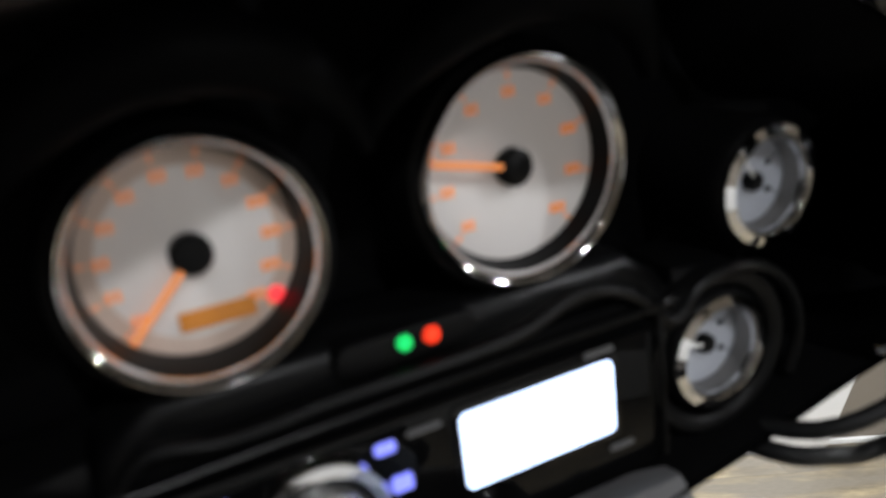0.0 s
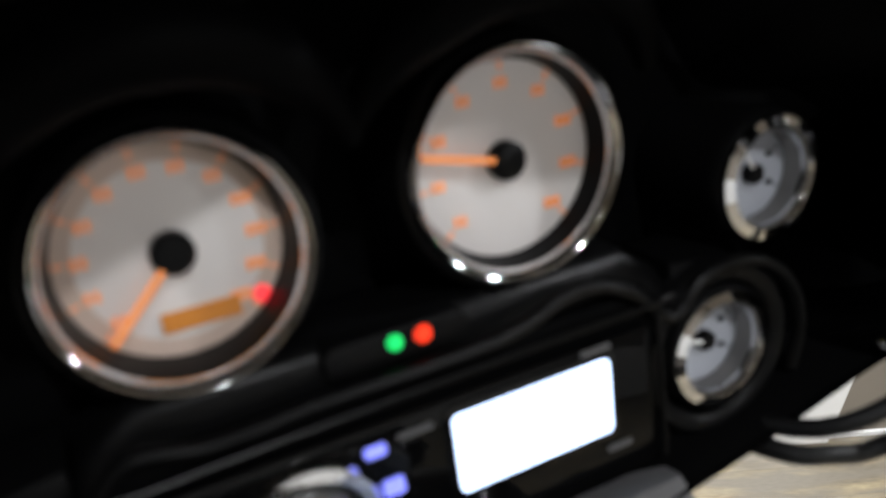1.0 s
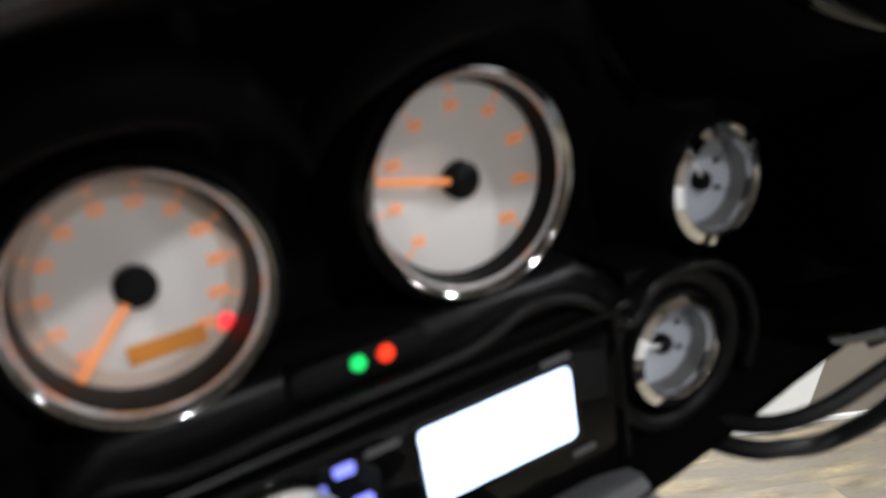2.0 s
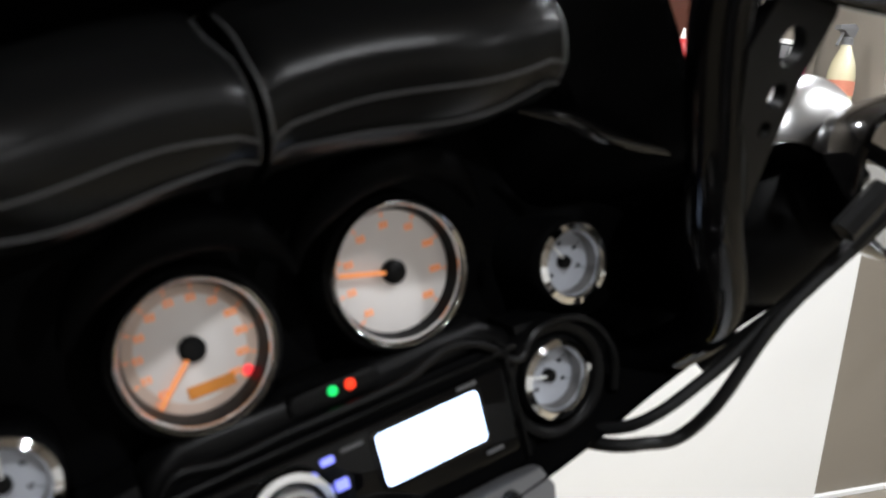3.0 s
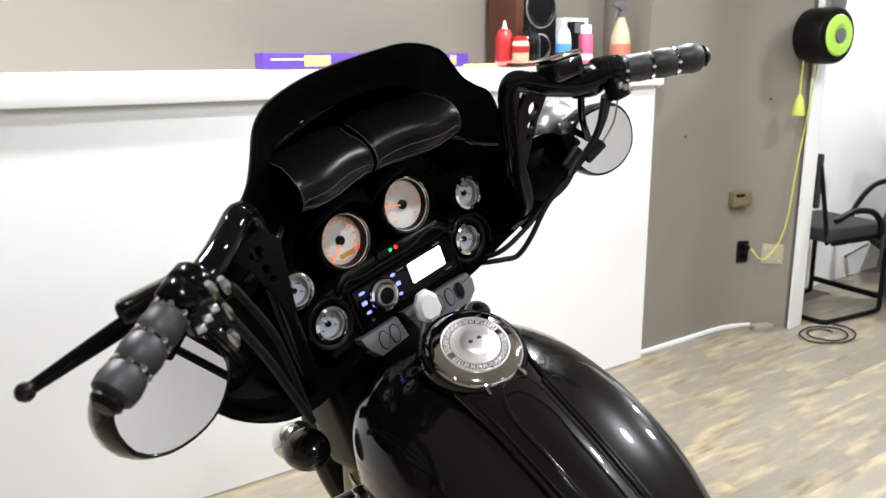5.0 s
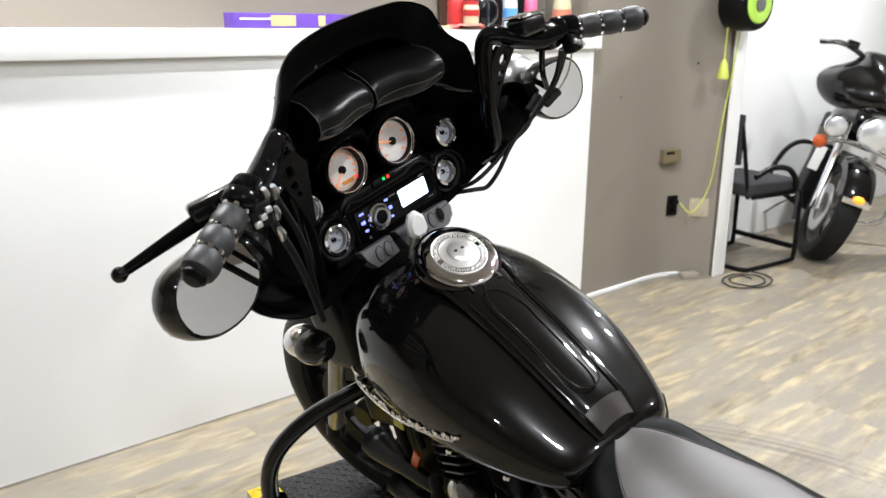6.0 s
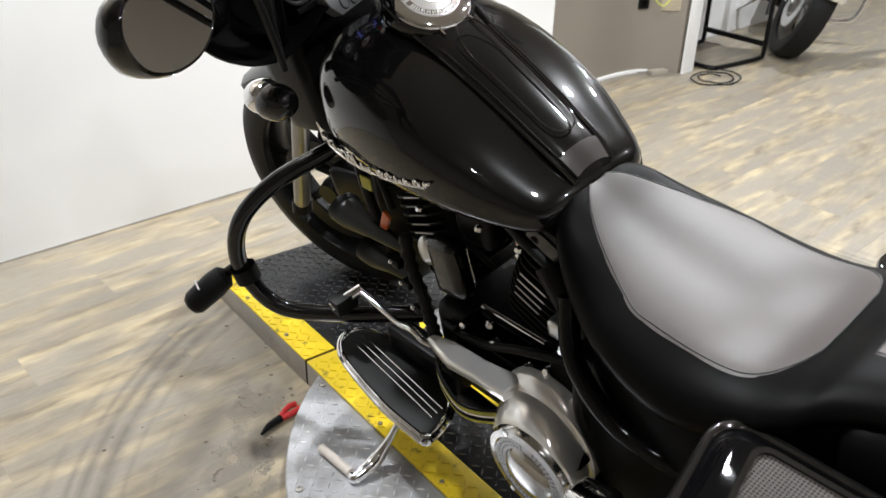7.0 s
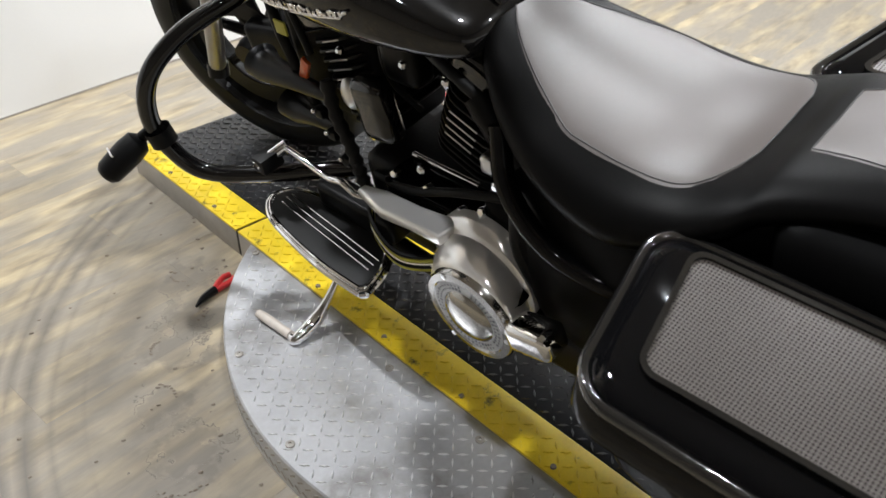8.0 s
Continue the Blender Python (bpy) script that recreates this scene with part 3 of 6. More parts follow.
for nm, y0, y1, wide, far in (("front", -0.004, 0.52, 0.66, False), ("rear", -1.75, -0.013, 0.335, True)):
    pl = thing("ramp_platform", ("short front" if nm == "front" else "long rear") + " platform of black diamond plate with yellow edges", "platform", RAMP, "ramp platforms")
    l, c = y1 - y0, (y0 + y1) / 2
    if nm == "front":
        # added black filler that stands for the shade inside the gap
        part("joint_rubber", box((0.333, 0.008, H_RAMP - 0.004), (0.168, -0.0085, (H_RAMP - 0.004) / 2)), RUBBER, pl, "black strip added for the shade in the gap between the platforms")
    part("frame", box((wide, l, H_RAMP - 0.006), (wide / 2, c, (H_RAMP - 0.006) / 2), 0.002), WELD, pl)
    part("edge_stripe", box((0.085, l, 0.006), (0.0425, c, H_RAMP - 0.003), 0.0015), PLATE_YELLOW, pl, "yellow painted diamond-plate edge")
    end = wide
    if far:
        part("edge_stripe", box((0.085, l, 0.006), (wide - 0.0425, c, H_RAMP - 0.003), 0.0015), PLATE_YELLOW, pl, "yellow painted diamond-plate edge")
        end = wide - 0.087
    part("deck", box((end - 0.087, l, 0.006), ((end + 0.087) / 2, c, H_RAMP - 0.003), 0.0015), PLATE_BLACK, pl, "black diamond-plate deck")
    for x0, w, mt in ((0.0, 0.085, PLATE_YELLOW), (0.087, end - 0.087, TREAD_BLACK)):
        t = treads(bmesh.new(), w, l, x0, y0, H_RAMP)
        tagged(part("tread", t, mt, pl, smooth=False), kind="stuff")
    for k in range(int(l / 0.22)):
        part("bolt", lathe([(0.006, 0), (0.005, 0.003), (0, 0.0034)], 10), FOOTSOIL, pl, "", RAMP @ pose(0.015, y0 + 0.12 + 0.22 * k, H_RAMP))

# ---------- the motorcycle ----------
BIKE = Matrix.Translation((0.428, 0.097, 0.108)) @ pose(0, 0, 0, 0, 0, 20) @ pose(0, 0, 0, 0, -13, 0)
DASH = axes((0.103, 0.386, 1.053), (0.845, 0.444, 0.297), (-0.423, 0.896, -0.135), (-0.326, -0.011, 0.945))
bike = thing("motorcycle", "gloss black touring motorcycle with batwing fairing leaning on its stand", "motorcycle", BIKE)


def bp(name, bm, material, label="", parent=None, m=None, **k):
    return part(name, bm, material, parent or bike, label, m or BIKE, **k)


def dp(name, bm, material, label="", parent=None, m=None, **k):
    """A part that turns with the handlebar."""
    return part(name, bm, material, parent or bike, label, DASH @ m if m else DASH, **k)


def section(y, zb, zt, hw, n=28, flat=2.9, low=2.2, shift=0.0):
    """A tank section: superellipse, rounder above than below."""
    out = []
    mid = zb + (zt - zb) * 0.42
    for k in range(n):
        a = 2 * math.pi * k / n
        c, s = math.cos(a), math.sin(a)
        e = flat if s > 0 else low
        x = hw * math.copysign(abs(c) ** (2 / e), c)
        h = (zt - mid) if s > 0 else (mid - zb)
        out.append(Vector((x, y + shift * s, mid + h * math.copysign(abs(s) ** (2 / e), s))))
    return out


# tank
stations = [(0.375, 0.715, 0.80, 0.060), (0.365, 0.69, 0.845, 0.105), (0.335, 0.665, 0.878, 0.150), (0.28, 0.648, 0.893, 0.180), (0.20, 0.64, 0.885, 0.194),
            (0.10, 0.638, 0.850, 0.193), (0.0, 0.640, 0.797, 0.175), (-0.08, 0.642, 0.745, 0.143), (-0.125, 0.650, 0.715, 0.112), (-0.14, 0.665, 0.69, 0.07)]
bp("tank", skin([section(*s) for s in stations], 4, 2)[0], BLACK, angle=80)
# console strip along the tank
cons = []
for y, z, w in ((0.27, 0.897, 0.050), (0.20, 0.905, 0.066), (0.12, 0.868, 0.058), (0.03, 0.822, 0.054), (-0.05, 0.775, 0.050), (-0.10, 0.744, 0.046), (-0.128, 0.720, 0.040)):
    prof = [(-w, -0.035), (-w, -0.010), (-w * 0.86, 0.0), (-w * 0.5, 0.006), (0, 0.008), (w * 0.5, 0.006), (w * 0.86, 0.0), (w, -0.010), (w, -0.035)]
    cons.append([Vector((x, y, z + h)) for x, h in prof])
strips = [smooth_path([c[j] for c in cons], 4) for j in range(9)]
console = bp("console", loft([[s[i] for s in strips] for i in range(len(strips[0]))]), BLACK, "black lacquered tank console")
oval_line = [(0.0, 0.118, 0.8935), (0.018, 0.114, 0.8910), (0.028, 0.098, 0.8770), (0.031, 0.070, 0.8570), (0.030, 0.03, 0.8375), (0.029, -0.04, 0.7965), (0.026, -0.068, 0.7800), (0.016, -0.082, 0.7725), (0.0, -0.086, 0.7712)]
oval_line = oval_line + [(-x, y, z) for x, y, z in oval_line[-2::-1]]
bp("inlay_line", tube(oval_line, 0.0016, 8), RIM_BLACK, "thin raised oval line", parent=console)
# thin skin over the console's rear end, coloured like the wall it mirrors
tail_rows = [[st[i] + Vector((0, 0, 0.0016)) for st in strips[2:7]] for i in range(len(strips[0])) if strips[4][i].y < -0.090]
bp("console_end", loft(tail_rows, close_ring=False, caps=False), CONSOLE_SHEEN, "rear end of the console, brown wall reflection put into its colour", parent=console, angle=80)
for s in (-1, 1):
    bp("edge_line", tube([st + Vector((s * 0.0005, 0, 0.0005)) for st in strips[2 if s < 0 else 6][8:]], 0.0018, 8, steps=1), RIM_BLACK, parent=console)
CAP = BIKE @ Matrix.Translation((0, 0.197, 0.912)) @ pose(0, 0, 0, 27, 0, 0)
cap = bp("fuel_cap", lathe([(0.069, -0.02), (0.070, -0.002), (0.068, 0.005), (0.064, 0.0085), (0.058, 0.0105), (0.040, 0.0125), (0.020, 0.0137), (0, 0.0140)], 56), CHROME, "round chrome fuel cap with raised ring of bars", m=CAP)
bp("gloss_ring", lathe([(0.067, -0.022), (0.0765, -0.018), (0.0770, -0.006), (0.0735, 0.002), (0.070, 0.0025), (0.068, -0.004)], 56, closed=True), BLACK, parent=cap, m=CAP)
ring = bmesh.new()
rm = random.Random(8)
for k in range(30):
    a = 2 * math.pi * k / 30
    if k in (0, 15):
        continue
    turn_k = Matrix.Rotation(a, 4, "Z")
    for q in (-1, 1):
        box((0.0082, 0.0016, 0.003), (0.0410 * math.cos(a + q * 0.055), 0.0410 * math.sin(a + q * 0.055), 0.0128), 0.0004, 1, ring, turn_k @ Matrix.Rotation(q * rm.uniform(0, 0.3), 4, "Z"))
    box((0.0016, 0.0048, 0.003), ((0.0410 + rm.choice((-0.0033, 0, 0.0033))) * math.cos(a), 0.0410 * math.sin(a), 0.0128), 0.0004, 1, ring, turn_k)
for r in (0.0345, 0.0475):
    lathe([(r - 0.0009, 0.009), (r - 0.0009, 0.0137), (r + 0.0009, 0.0137), (r + 0.0009, 0.009)], 56, ring)
tagged(bp("medallion_ring", ring, MEDAL, "raised ring of bars", parent=cap, m=CAP), kind="stuff")
# plain raised emblem with two dark hollows
bp("centre_disc", lathe([(0.0335, 0.0128), (0.033, 0.0134), (0.018, 0.0143), (0, 0.0146)], 40), MEDAL, parent=cap, m=CAP)
bp("emblem", loft([[Vector((k * 0.019 * math.cos(b) * (1 + 0.12 * math.cos(2 * b)), k * 0.024 * math.sin(b), h)) for b in (2 * math.pi * j / 28 for j in range(28))] for k, h in ((1.0, 0.012), (0.96, 0.0165), (0.80, 0.0185), (0.4, 0.0195), (0.05, 0.0197))]), MEDAL, "raised rounded emblem", parent=cap, m=CAP)
for dx in (-0.007, 0.007):
    bp("hollow", ball(1, (dx, 0.002, 0.0188), (0.0042, 0.0034, 0.0014), None, 12, 6), ENGRAVE, parent=cap, m=CAP)
# tank badge: plain chrome strokes along a thin base line
rb = random.Random(11)
for s in (-1, 1):
    badge = bmesh.new()
    spine = []
    for k in range(15):
        u = k / 14
        y, z = 0.318 - 0.282 * u, 0.726 - 0.012 * math.sin(3.1 * u)
        x = s * (0.171 + 0.026 * math.sin(0.5 + 2.1 * u) - (0.006 if k == 0 else 0))
        tall = (0.024 if k in (0, 6) else 0.0145) * (1 - 0.35 * u)
        box((0.005, 0.0065, tall), (x, y, z + tall * 0.25), 0.0015, 1, badge, Matrix.Rotation(radians(-24), 4, "X"))
        if k % 4 != 3:
            box((0.005, 0.013, 0.0055), (x, y - 0.008, z + tall * rb.choice((-0.1, 0.25, 0.6))), 0.0015, 1, badge, Matrix.Rotation(radians(rb.uniform(-25, 25)), 4, "X"))
        if k % 2:
            box((0.005, 0.0055, tall * 0.6), (x, y - 0.011, z + tall * 0.2), 0.0015, 1, badge, Matrix.Rotation(radians(-24), 4, "X"))
        spine.append((x, y, z - 0.004))
    tube(spine, 0.0024, 6, badge, 1)
    tagged(bp("tank_badge", badge, CHROME, "chrome tank badge strip"), kind="stuff")
bp("trim_loop", tube([(-0.031, 0.128, 0.8815), (-0.028, 0.142, 0.8900), (-0.014, 0.151, 0.8965), (0.014, 0.151, 0.8965), (0.028, 0.142, 0.8900), (0.031, 0.128, 0.8815)], 0.0022, 8), CHROME, parent=console)

for k in (1, 7):
    bp("console_edge", tube([strips[k][i] + Vector((0, 0, 0.0055)) for i in range(6, len(strips[k]))], 0.0042, 8, steps=1), BLACK, parent=console)
# seat
seat_rows = []
for y, z, hw, dz in ((-0.125, 0.705, 0.060, 0.03), (-0.145, 0.695, 0.105, 0.06), (-0.20, 0.662, 0.145, 0.085), (-0.28, 0.632, 0.178, 0.10), (-0.38, 0.610, 0.192, 0.10), (-0.46, 0.616, 0.182, 0.082),
                     (-0.53, 0.646, 0.165, 0.066), (-0.57, 0.668, 0.145, 0.058), (-0.66, 0.690, 0.125, 0.05), (-0.78, 0.700, 0.115, 0.045), (-0.90, 0.700, 0.09, 0.04)):
    prof = [(-0.78, -1.0), (-0.97, -0.74), (-0.99, -0.46), (-0.88, -0.19), (-0.66, -0.01), (-0.33, 0.03), (0, 0.0), (0.33, 0.03), (0.66, -0.01), (0.88, -0.19), (0.99, -0.46), (0.97, -0.74), (0.78, -1.0), (0, -1.05)]
    seat_rows.append([Vector((hw * x, y, z + dz * h)) for x, h in prof])
seat_bm, lines = skin(seat_rows, 8, 3)
seat = bp("seat", seat_bm, LEATHER, "black stitched vinyl two-up seat", angle=85)


def ring_point(i, u):
    """A point of the seat's top: i along it, u from -1 to 1 across the upper side."""
    v = 18 + 10 * u
    k = min(int(v), 27)
    return lines[k][i].lerp(lines[k + 1][i], v - k)


def seat_panel(edge, y0, y1):
    """A sewn-in top panel whose half width along the seat is edge(y), with its welt."""
    spans = []
    for i in range(len(lines[18])):
        y = lines[18][i].y
        if y1 <= y <= y0:
            w = edge(y)
            lo, hi = 0.0, 0.98
            for _ in range(14):
                mid_u = (lo + hi) / 2
                lo, hi = (mid_u, hi) if abs(ring_point(i, mid_u).x) < w else (lo, mid_u)
            spans.append((i, max(0.02, lo)))
    rows = [[ring_point(i, (f if j < 8 else min(0.97, f * 1.22)) * (2 * j / 16 - 1)) + Vector((0, 0, 0.0008 if 0 < j < 16 else -0.0012)) for j in range(17)] for i, f in spans]
    pan = bp("seat_top", loft(rows, close_ring=False), SEAT_TOP, "worn paler vinyl seat panel", parent=seat, angle=85)
    welt = [r[1] for r in rows] + [q for q in rows[-1][2:15]] + [r[15] for r in rows[::-1]] + [q for q in rows[0][14:1:-1]]
    bp("seam", tube([q + Vector((0, 0, 0.0002)) for q in welt + welt[:1]], 0.0009, 6, steps=1), STITCH_DARK, parent=pan)


def rider_edge(y):
    front = min(1.0, max(0.0, (-0.128 - y) / 0.17)) ** 0.58
    rear = max(0.0, 1 - (max(0.0, (-0.43 - y)) / 0.092) ** 2.6) ** 0.45
    return 0.139 * front * max(rear, 0.10)


seat_panel(rider_edge, -0.131, -0.522)
seat_panel(lambda y: 0.085 * min(1.0, 0.75 + (-0.57 - y) * 2), -0.565, -0.86)
bp("seat_pan", loft([[Vector((x * w, y, z)) for x, z in ((-1, 0.56), (-0.9, 0.50), (0.9, 0.50), (1, 0.56))] for y, w in ((-0.16, 0.07), (-0.28, 0.11), (-0.45, 0.11), (-0.9, 0.06))]), SATIN)

# rear fender, saddlebags
fend = []
for a in range(-10, 120, 10):
    r = 0.375
    y, z = -0.78 - r * math.sin(radians(a)) * 1.0, 0.31 + r * math.cos(radians(a))
    fend.append([Vector((x, y, z + dz)) for x, dz in ((-0.10, -0.10), (-0.10, -0.02), (-0.07, 0.0), (0, 0.008), (0.07, 0.0), (0.10, -0.02), (0.10, -0.10))])
bp("rear_fender", loft(fend, close_ring=False, caps=False), BLACK)
def swept(bm, s):
    """The bags' fronts sweep back towards the outside."""
    for v in bm.verts:
        v.co.y -= 0.22 * (s * v.co.x - 0.26)
    return bm


for s in (-1, 1):
    xo, xi = s * 0.415, s * 0.165
    body = []
    for z, y0, y1, o in ((0.24, -0.68, -1.02, 0.10), (0.28, -0.622, -1.06, 0.08), (0.36, -0.550, -1.10, 0.05), (0.46, -0.498, -1.10, 0.02), (0.535, -0.478, -1.10, 0.006)):
        w = abs(xo) - abs(xi) - o
        cx = (xi + s * (abs(xo) - o)) / 2
        body.append([Vector((cx + px, (y0 + y1) / 2 + py, z)) for px, py in rounded(w, y0 - y1, 0.05, 5)])
    bag = bp("saddlebag", swept(loft(body), s), BLACK_BAR, "gloss black hard saddlebag")
    lid = []
    for z, inset in ((0.536, -0.006), (0.548, -0.008), (0.575, -0.002), (0.592, 0.012), (0.600, 0.03)):
        lid.append([Vector(((xo + xi) / 2 + px, -0.7885 + py, z)) for px, py in rounded(0.250 - 2 * inset, 0.627 - 2 * inset, 0.045, 6)])
    bp("lid", swept(loft(lid), s), BLACK_BAR, "gloss black lid with a speaker", parent=bag)
    lip = [Vector(((xo + xi) / 2 + px, -0.7885 + py, 0.586)) for px, py in rounded(0.250 - 0.008, 0.627 - 0.008, 0.045, 8)]
    bp("lid_lip", swept(tube(lip + lip[:1], 0.0075, 10, steps=1), s), RIM_BLACK, "polished rounded lip of the lid", parent=bag)
    gm = Matrix.Translation(((xo + xi) / 2 - s * 0.0095, -0.685, 0.606)) @ pose(0, 0, 0, -90, 0, 0)
    fo, fi = rounded(0.172, 0.306, 0.022, 5), rounded(0.158, 0.292, 0.016, 5)
    frm = bmesh.new()
    rr = [[frm.verts.new((x, y, z)) for x, z in o] for o, y in ((fo, 0.006), (fo, -0.003), (fi, -0.003), (fi, 0.003))]
    for a, b in zip(rr, rr[1:]):
        for j in range(len(a)):
            frm.faces.new((a[j], a[(j + 1) % len(a)], b[(j + 1) % len(a)], b[j]))
    frm.transform(gm)
    bp("grille_frame", swept(frm, s), RIM_BLACK, parent=bag)
    bp("grille", swept(prism(fi, 0.002, m=gm @ Matrix.Translation((0, 0.001, 0))), s), GRILLE, "fine metal mesh speaker grille", parent=bag)

# black side panels below the seat, and the tail between the bags
for s in (-1, 1):
    rows = []
    for y, xo, z0, z1 in ((-0.185, 0.120, 0.30, 0.60), (-0.23, 0.150, 0.22, 0.60), (-0.32, 0.172, 0.20, 0.585), (-0.42, 0.178, 0.22, 0.580), (-0.52, 0.165, 0.28, 0.605), (-0.60, 0.14, 0.32, 0.645)):
        rows.append([Vector((s * q * xo, y, z0 + (z1 - z0) * h)) for q, h in ((0.5, 0.0), (0.82, 0.02), (0.98, 0.2), (1.0, 0.5), (0.97, 0.8), (0.85, 1.0), (0.5, 1.0))])
    bp("side_panel", skin(rows, 3, 2)[0], DEEP, "black side panel below the seat", angle=70)
bp("tail_section", box((0.32, 0.58, 0.34), (0, -0.86, 0.475), 0.05, 3), DEEP, "black tail between the saddlebags")
bp("front_cowl", box((0.03, 0.24, 0.36), (0.07, 0.39, 0.45), 0.01, 2), MATTE)
# frame, engine
bp("frame_tube", tube([(-0.10, -0.12, 0.60), (-0.115, -0.20, 0.50), (-0.13, -0.21, 0.36), (-0.12, -0.28, 0.24)], 0.022), SATIN)
bp("side_cover", prism(rounded(0.30, 0.24, 0.06, 5), 0.03, 0.008, m=Matrix.Translation((-0.150, -0.36, 0.45)) @ pose(0, 0, 0, 0, 0, -90)), DEEP)
bp("side_hose", tube([(-0.135, -0.19, 0.60), (-0.165, -0.22, 0.52), (-0.180, -0.30, 0.46), (-0.165, -0.40, 0.43), (-0.12, -0.47, 0.41)], 0.016), BLACK_BAR)
bp("battery_tray", box((0.22, 0.34, 0.28), (0, -0.36, 0.44), 0.02), SATIN)
bp("crankcase", box((0.20, 0.36, 0.20), (0, 0.03, 0.255), 0.03, 3), ENGINE)
bp("starter_housing", box((0.080, 0.215, 0.075), (-0.085, 0.015, 0.318), 0.010, 3), BLACK_BAR, "flat gloss black starter housing")
bp("stand_bracket", box((0.050, 0.21, 0.055), (-0.150, 0.175, 0.268), 0.012, 3), SATIN)
bp("gearbox", box((0.24, 0.30, 0.24), (0, -0.25, 0.30), 0.04, 3), DEEP)
for nm, y0, lean in (("front", 0.185, -22), ("rear", -0.025, 22)):
    cm = BIKE @ Matrix.Translation((0, y0, 0.40)) @ Matrix.Rotation(radians(lean), 4, "X")
    cyl = bp("cylinder", lathe([(0.050, 0), (0.050, 0.20), (0, 0.20)], 24), ENGINE, "black finned engine cylinder", m=cm)
    for k in range(10):
        z = 0.012 + k * 0.0175
        w = 0.150 + 0.010 * math.sin(k * 0.35)
        flat = prism(rounded(w, 0.145, 0.040, 4), 0.005, 0.0012, seg=1)
        for v in flat.verts:
            v.co = (v.co.x, v.co.z, z + v.co.y)
        fin = bp("fin", flat, FINS, parent=cyl, m=cm)
        if nm == "rear" and not 3 <= k <= 6:
            continue
        bp("fin_edge", box((0.0016, 0.062 - 0.012 * abs(k - 5) / 5, 0.0030), (-w / 2 - 0.0004, 0.012 if nm == "rear" else -0.006, z + 0.0025), 0.0005, 1), STEEL, parent=fin, m=cm)
    bp("rocker_box", box((0.17, 0.13, 0.07), (0, 0, 0.225), 0.02, 3), BLACK, "black rocker cover", m=cm)
    for dx in (-0.07, 0.07):
        bp("head_bolt", lathe([(0.010, 0), (0.010, 0.008), (0.006, 0.012), (0, 0.013)], 12), CHROME, m=cm @ Matrix.Translation((dx, -0.045, 0.258)))
bp("horn_cover", box((0.045, 0.075, 0.115), (-0.125, 0.088, 0.512), 0.022, 4, None, Matrix.Rotation(radians(-8), 4, "X")), BLACK, "gloss black rounded cover")
bp("horn_mount", ball(1, (-0.135, 0.135, 0.53), (0.014, 0.020, 0.030)), STEEL)
bp("coil_cover", box((0.05, 0.08, 0.10), (-0.075, 0.05, 0.60), 0.02, 3), SATIN)
for y0, z0, y1, z1 in ((0.455, 0.470, 0.215, 0.490), (0.385, 0.402, 0.205, 0.425)):
    bp("air_horn", tube([(-0.10, y0, z0), (-0.105, y0 - 0.03, z0 - 0.004), (-0.115, (y0 + y1) / 2, (z0 + z1) / 2 - 0.004), (-0.125, y1, z1)], [0.036, 0.030, 0.019, 0.012], 20, steps=4), SATIN, "black trumpet horn")
hose = [(-0.13, 0.205, 0.53), (-0.14, 0.190, 0.47), (-0.145, 0.165, 0.42), (-0.15, 0.15, 0.37), (-0.155, 0.135, 0.33)]
bp("beaded_hose", tube(smooth_path(hose, 5), [0.010, 0.014] * 10 + [0.010], 12, steps=1), RUBBER)
bp("side_reflector", box((0.008, 0.020, 0.050), (-0.115, 0.285, 0.514), 0.003, 2, None, Matrix.Rotation(radians(28), 4, "X")), AMBER_RED, "orange side reflector")
bp("warning_tag", box((0.004, 0.030, 0.026), (-0.118, 0.315, 0.590), 0.001), WIRE_Y, "yellow paper tag")
for y, z in ((0.02, 0.41), (-0.15, 0.455)):
    bp("engine_bolt", lathe([(0.009, 0), (0.009, 0.007), (0.005, 0.011), (0, 0.011)], 10), CHROME, m=BIKE @ Matrix.Translation((-0.112, y, z)) @ pose(0, 0, 0, 0, -90, 0))
bp("oil_line", tube([(-0.11, 0.16, 0.33), (-0.125, 0.05, 0.355), (-0.12, -0.06, 0.40), (-0.10, -0.16, 0.42)], 0.008, 10), RUBBER)
bp("lower_frame_rail", tube([(-0.10, 0.30, 0.26), (-0.12, 0.27, 0.22), (-0.13, 0.22, 0.20), (-0.13, -0.10, 0.17), (-0.13, -0.35, 0.18)], 0.017, 12), SATIN)
bp("regulator", box((0.14, 0.26, 0.30), (0.01, 0.27, 0.53), 0.02, 3), MATTE)
bp("air_cleaner", box((0.10, 0.30, 0.26), (0.12, 0.05, 0.55), 0.04, 3), SATIN)
for y, z in ((0.185, 0.575), (0.03, 0.60), (-0.06, 0.60), (-0.16, 0.47)):
    bp("chrome_nut", lathe([(0.008, 0), (0.008, 0.006), (0.004, 0.010), (0, 0.010)], 6), CHROME, m=BIKE @ Matrix.Translation((-0.098, y, z)) @ pose(0, 0, 0, 0, -70, 0))
bp("spark_lead", tube([(-0.03, 0.10, 0.66), (-0.085, 0.09, 0.62), (-0.09, 0.08, 0.55), (-0.05, 0.07, 0.47)], 0.006, 8), RUBBER)
for y0, z0 in ((0.24, 0.47), (0.22, 0.43), (0.20, 0.38), (0.17, 0.345)):
    bp("loom_clip", box((0.018, 0.022, 0.020), (-0.148, y0 - 0.02, z0), 0.005), SATIN)
    bp("clip_screw", ball(0.005, (-0.159, y0 - 0.015, z0 + 0.006)), CHROME)
bp("exhaust_clamp", box((0.05, 0.05, 0.035), (-0.085, -0.135, 0.475), 0.010, 3), STEEL, "dull metal bracket by the rear cylinder")
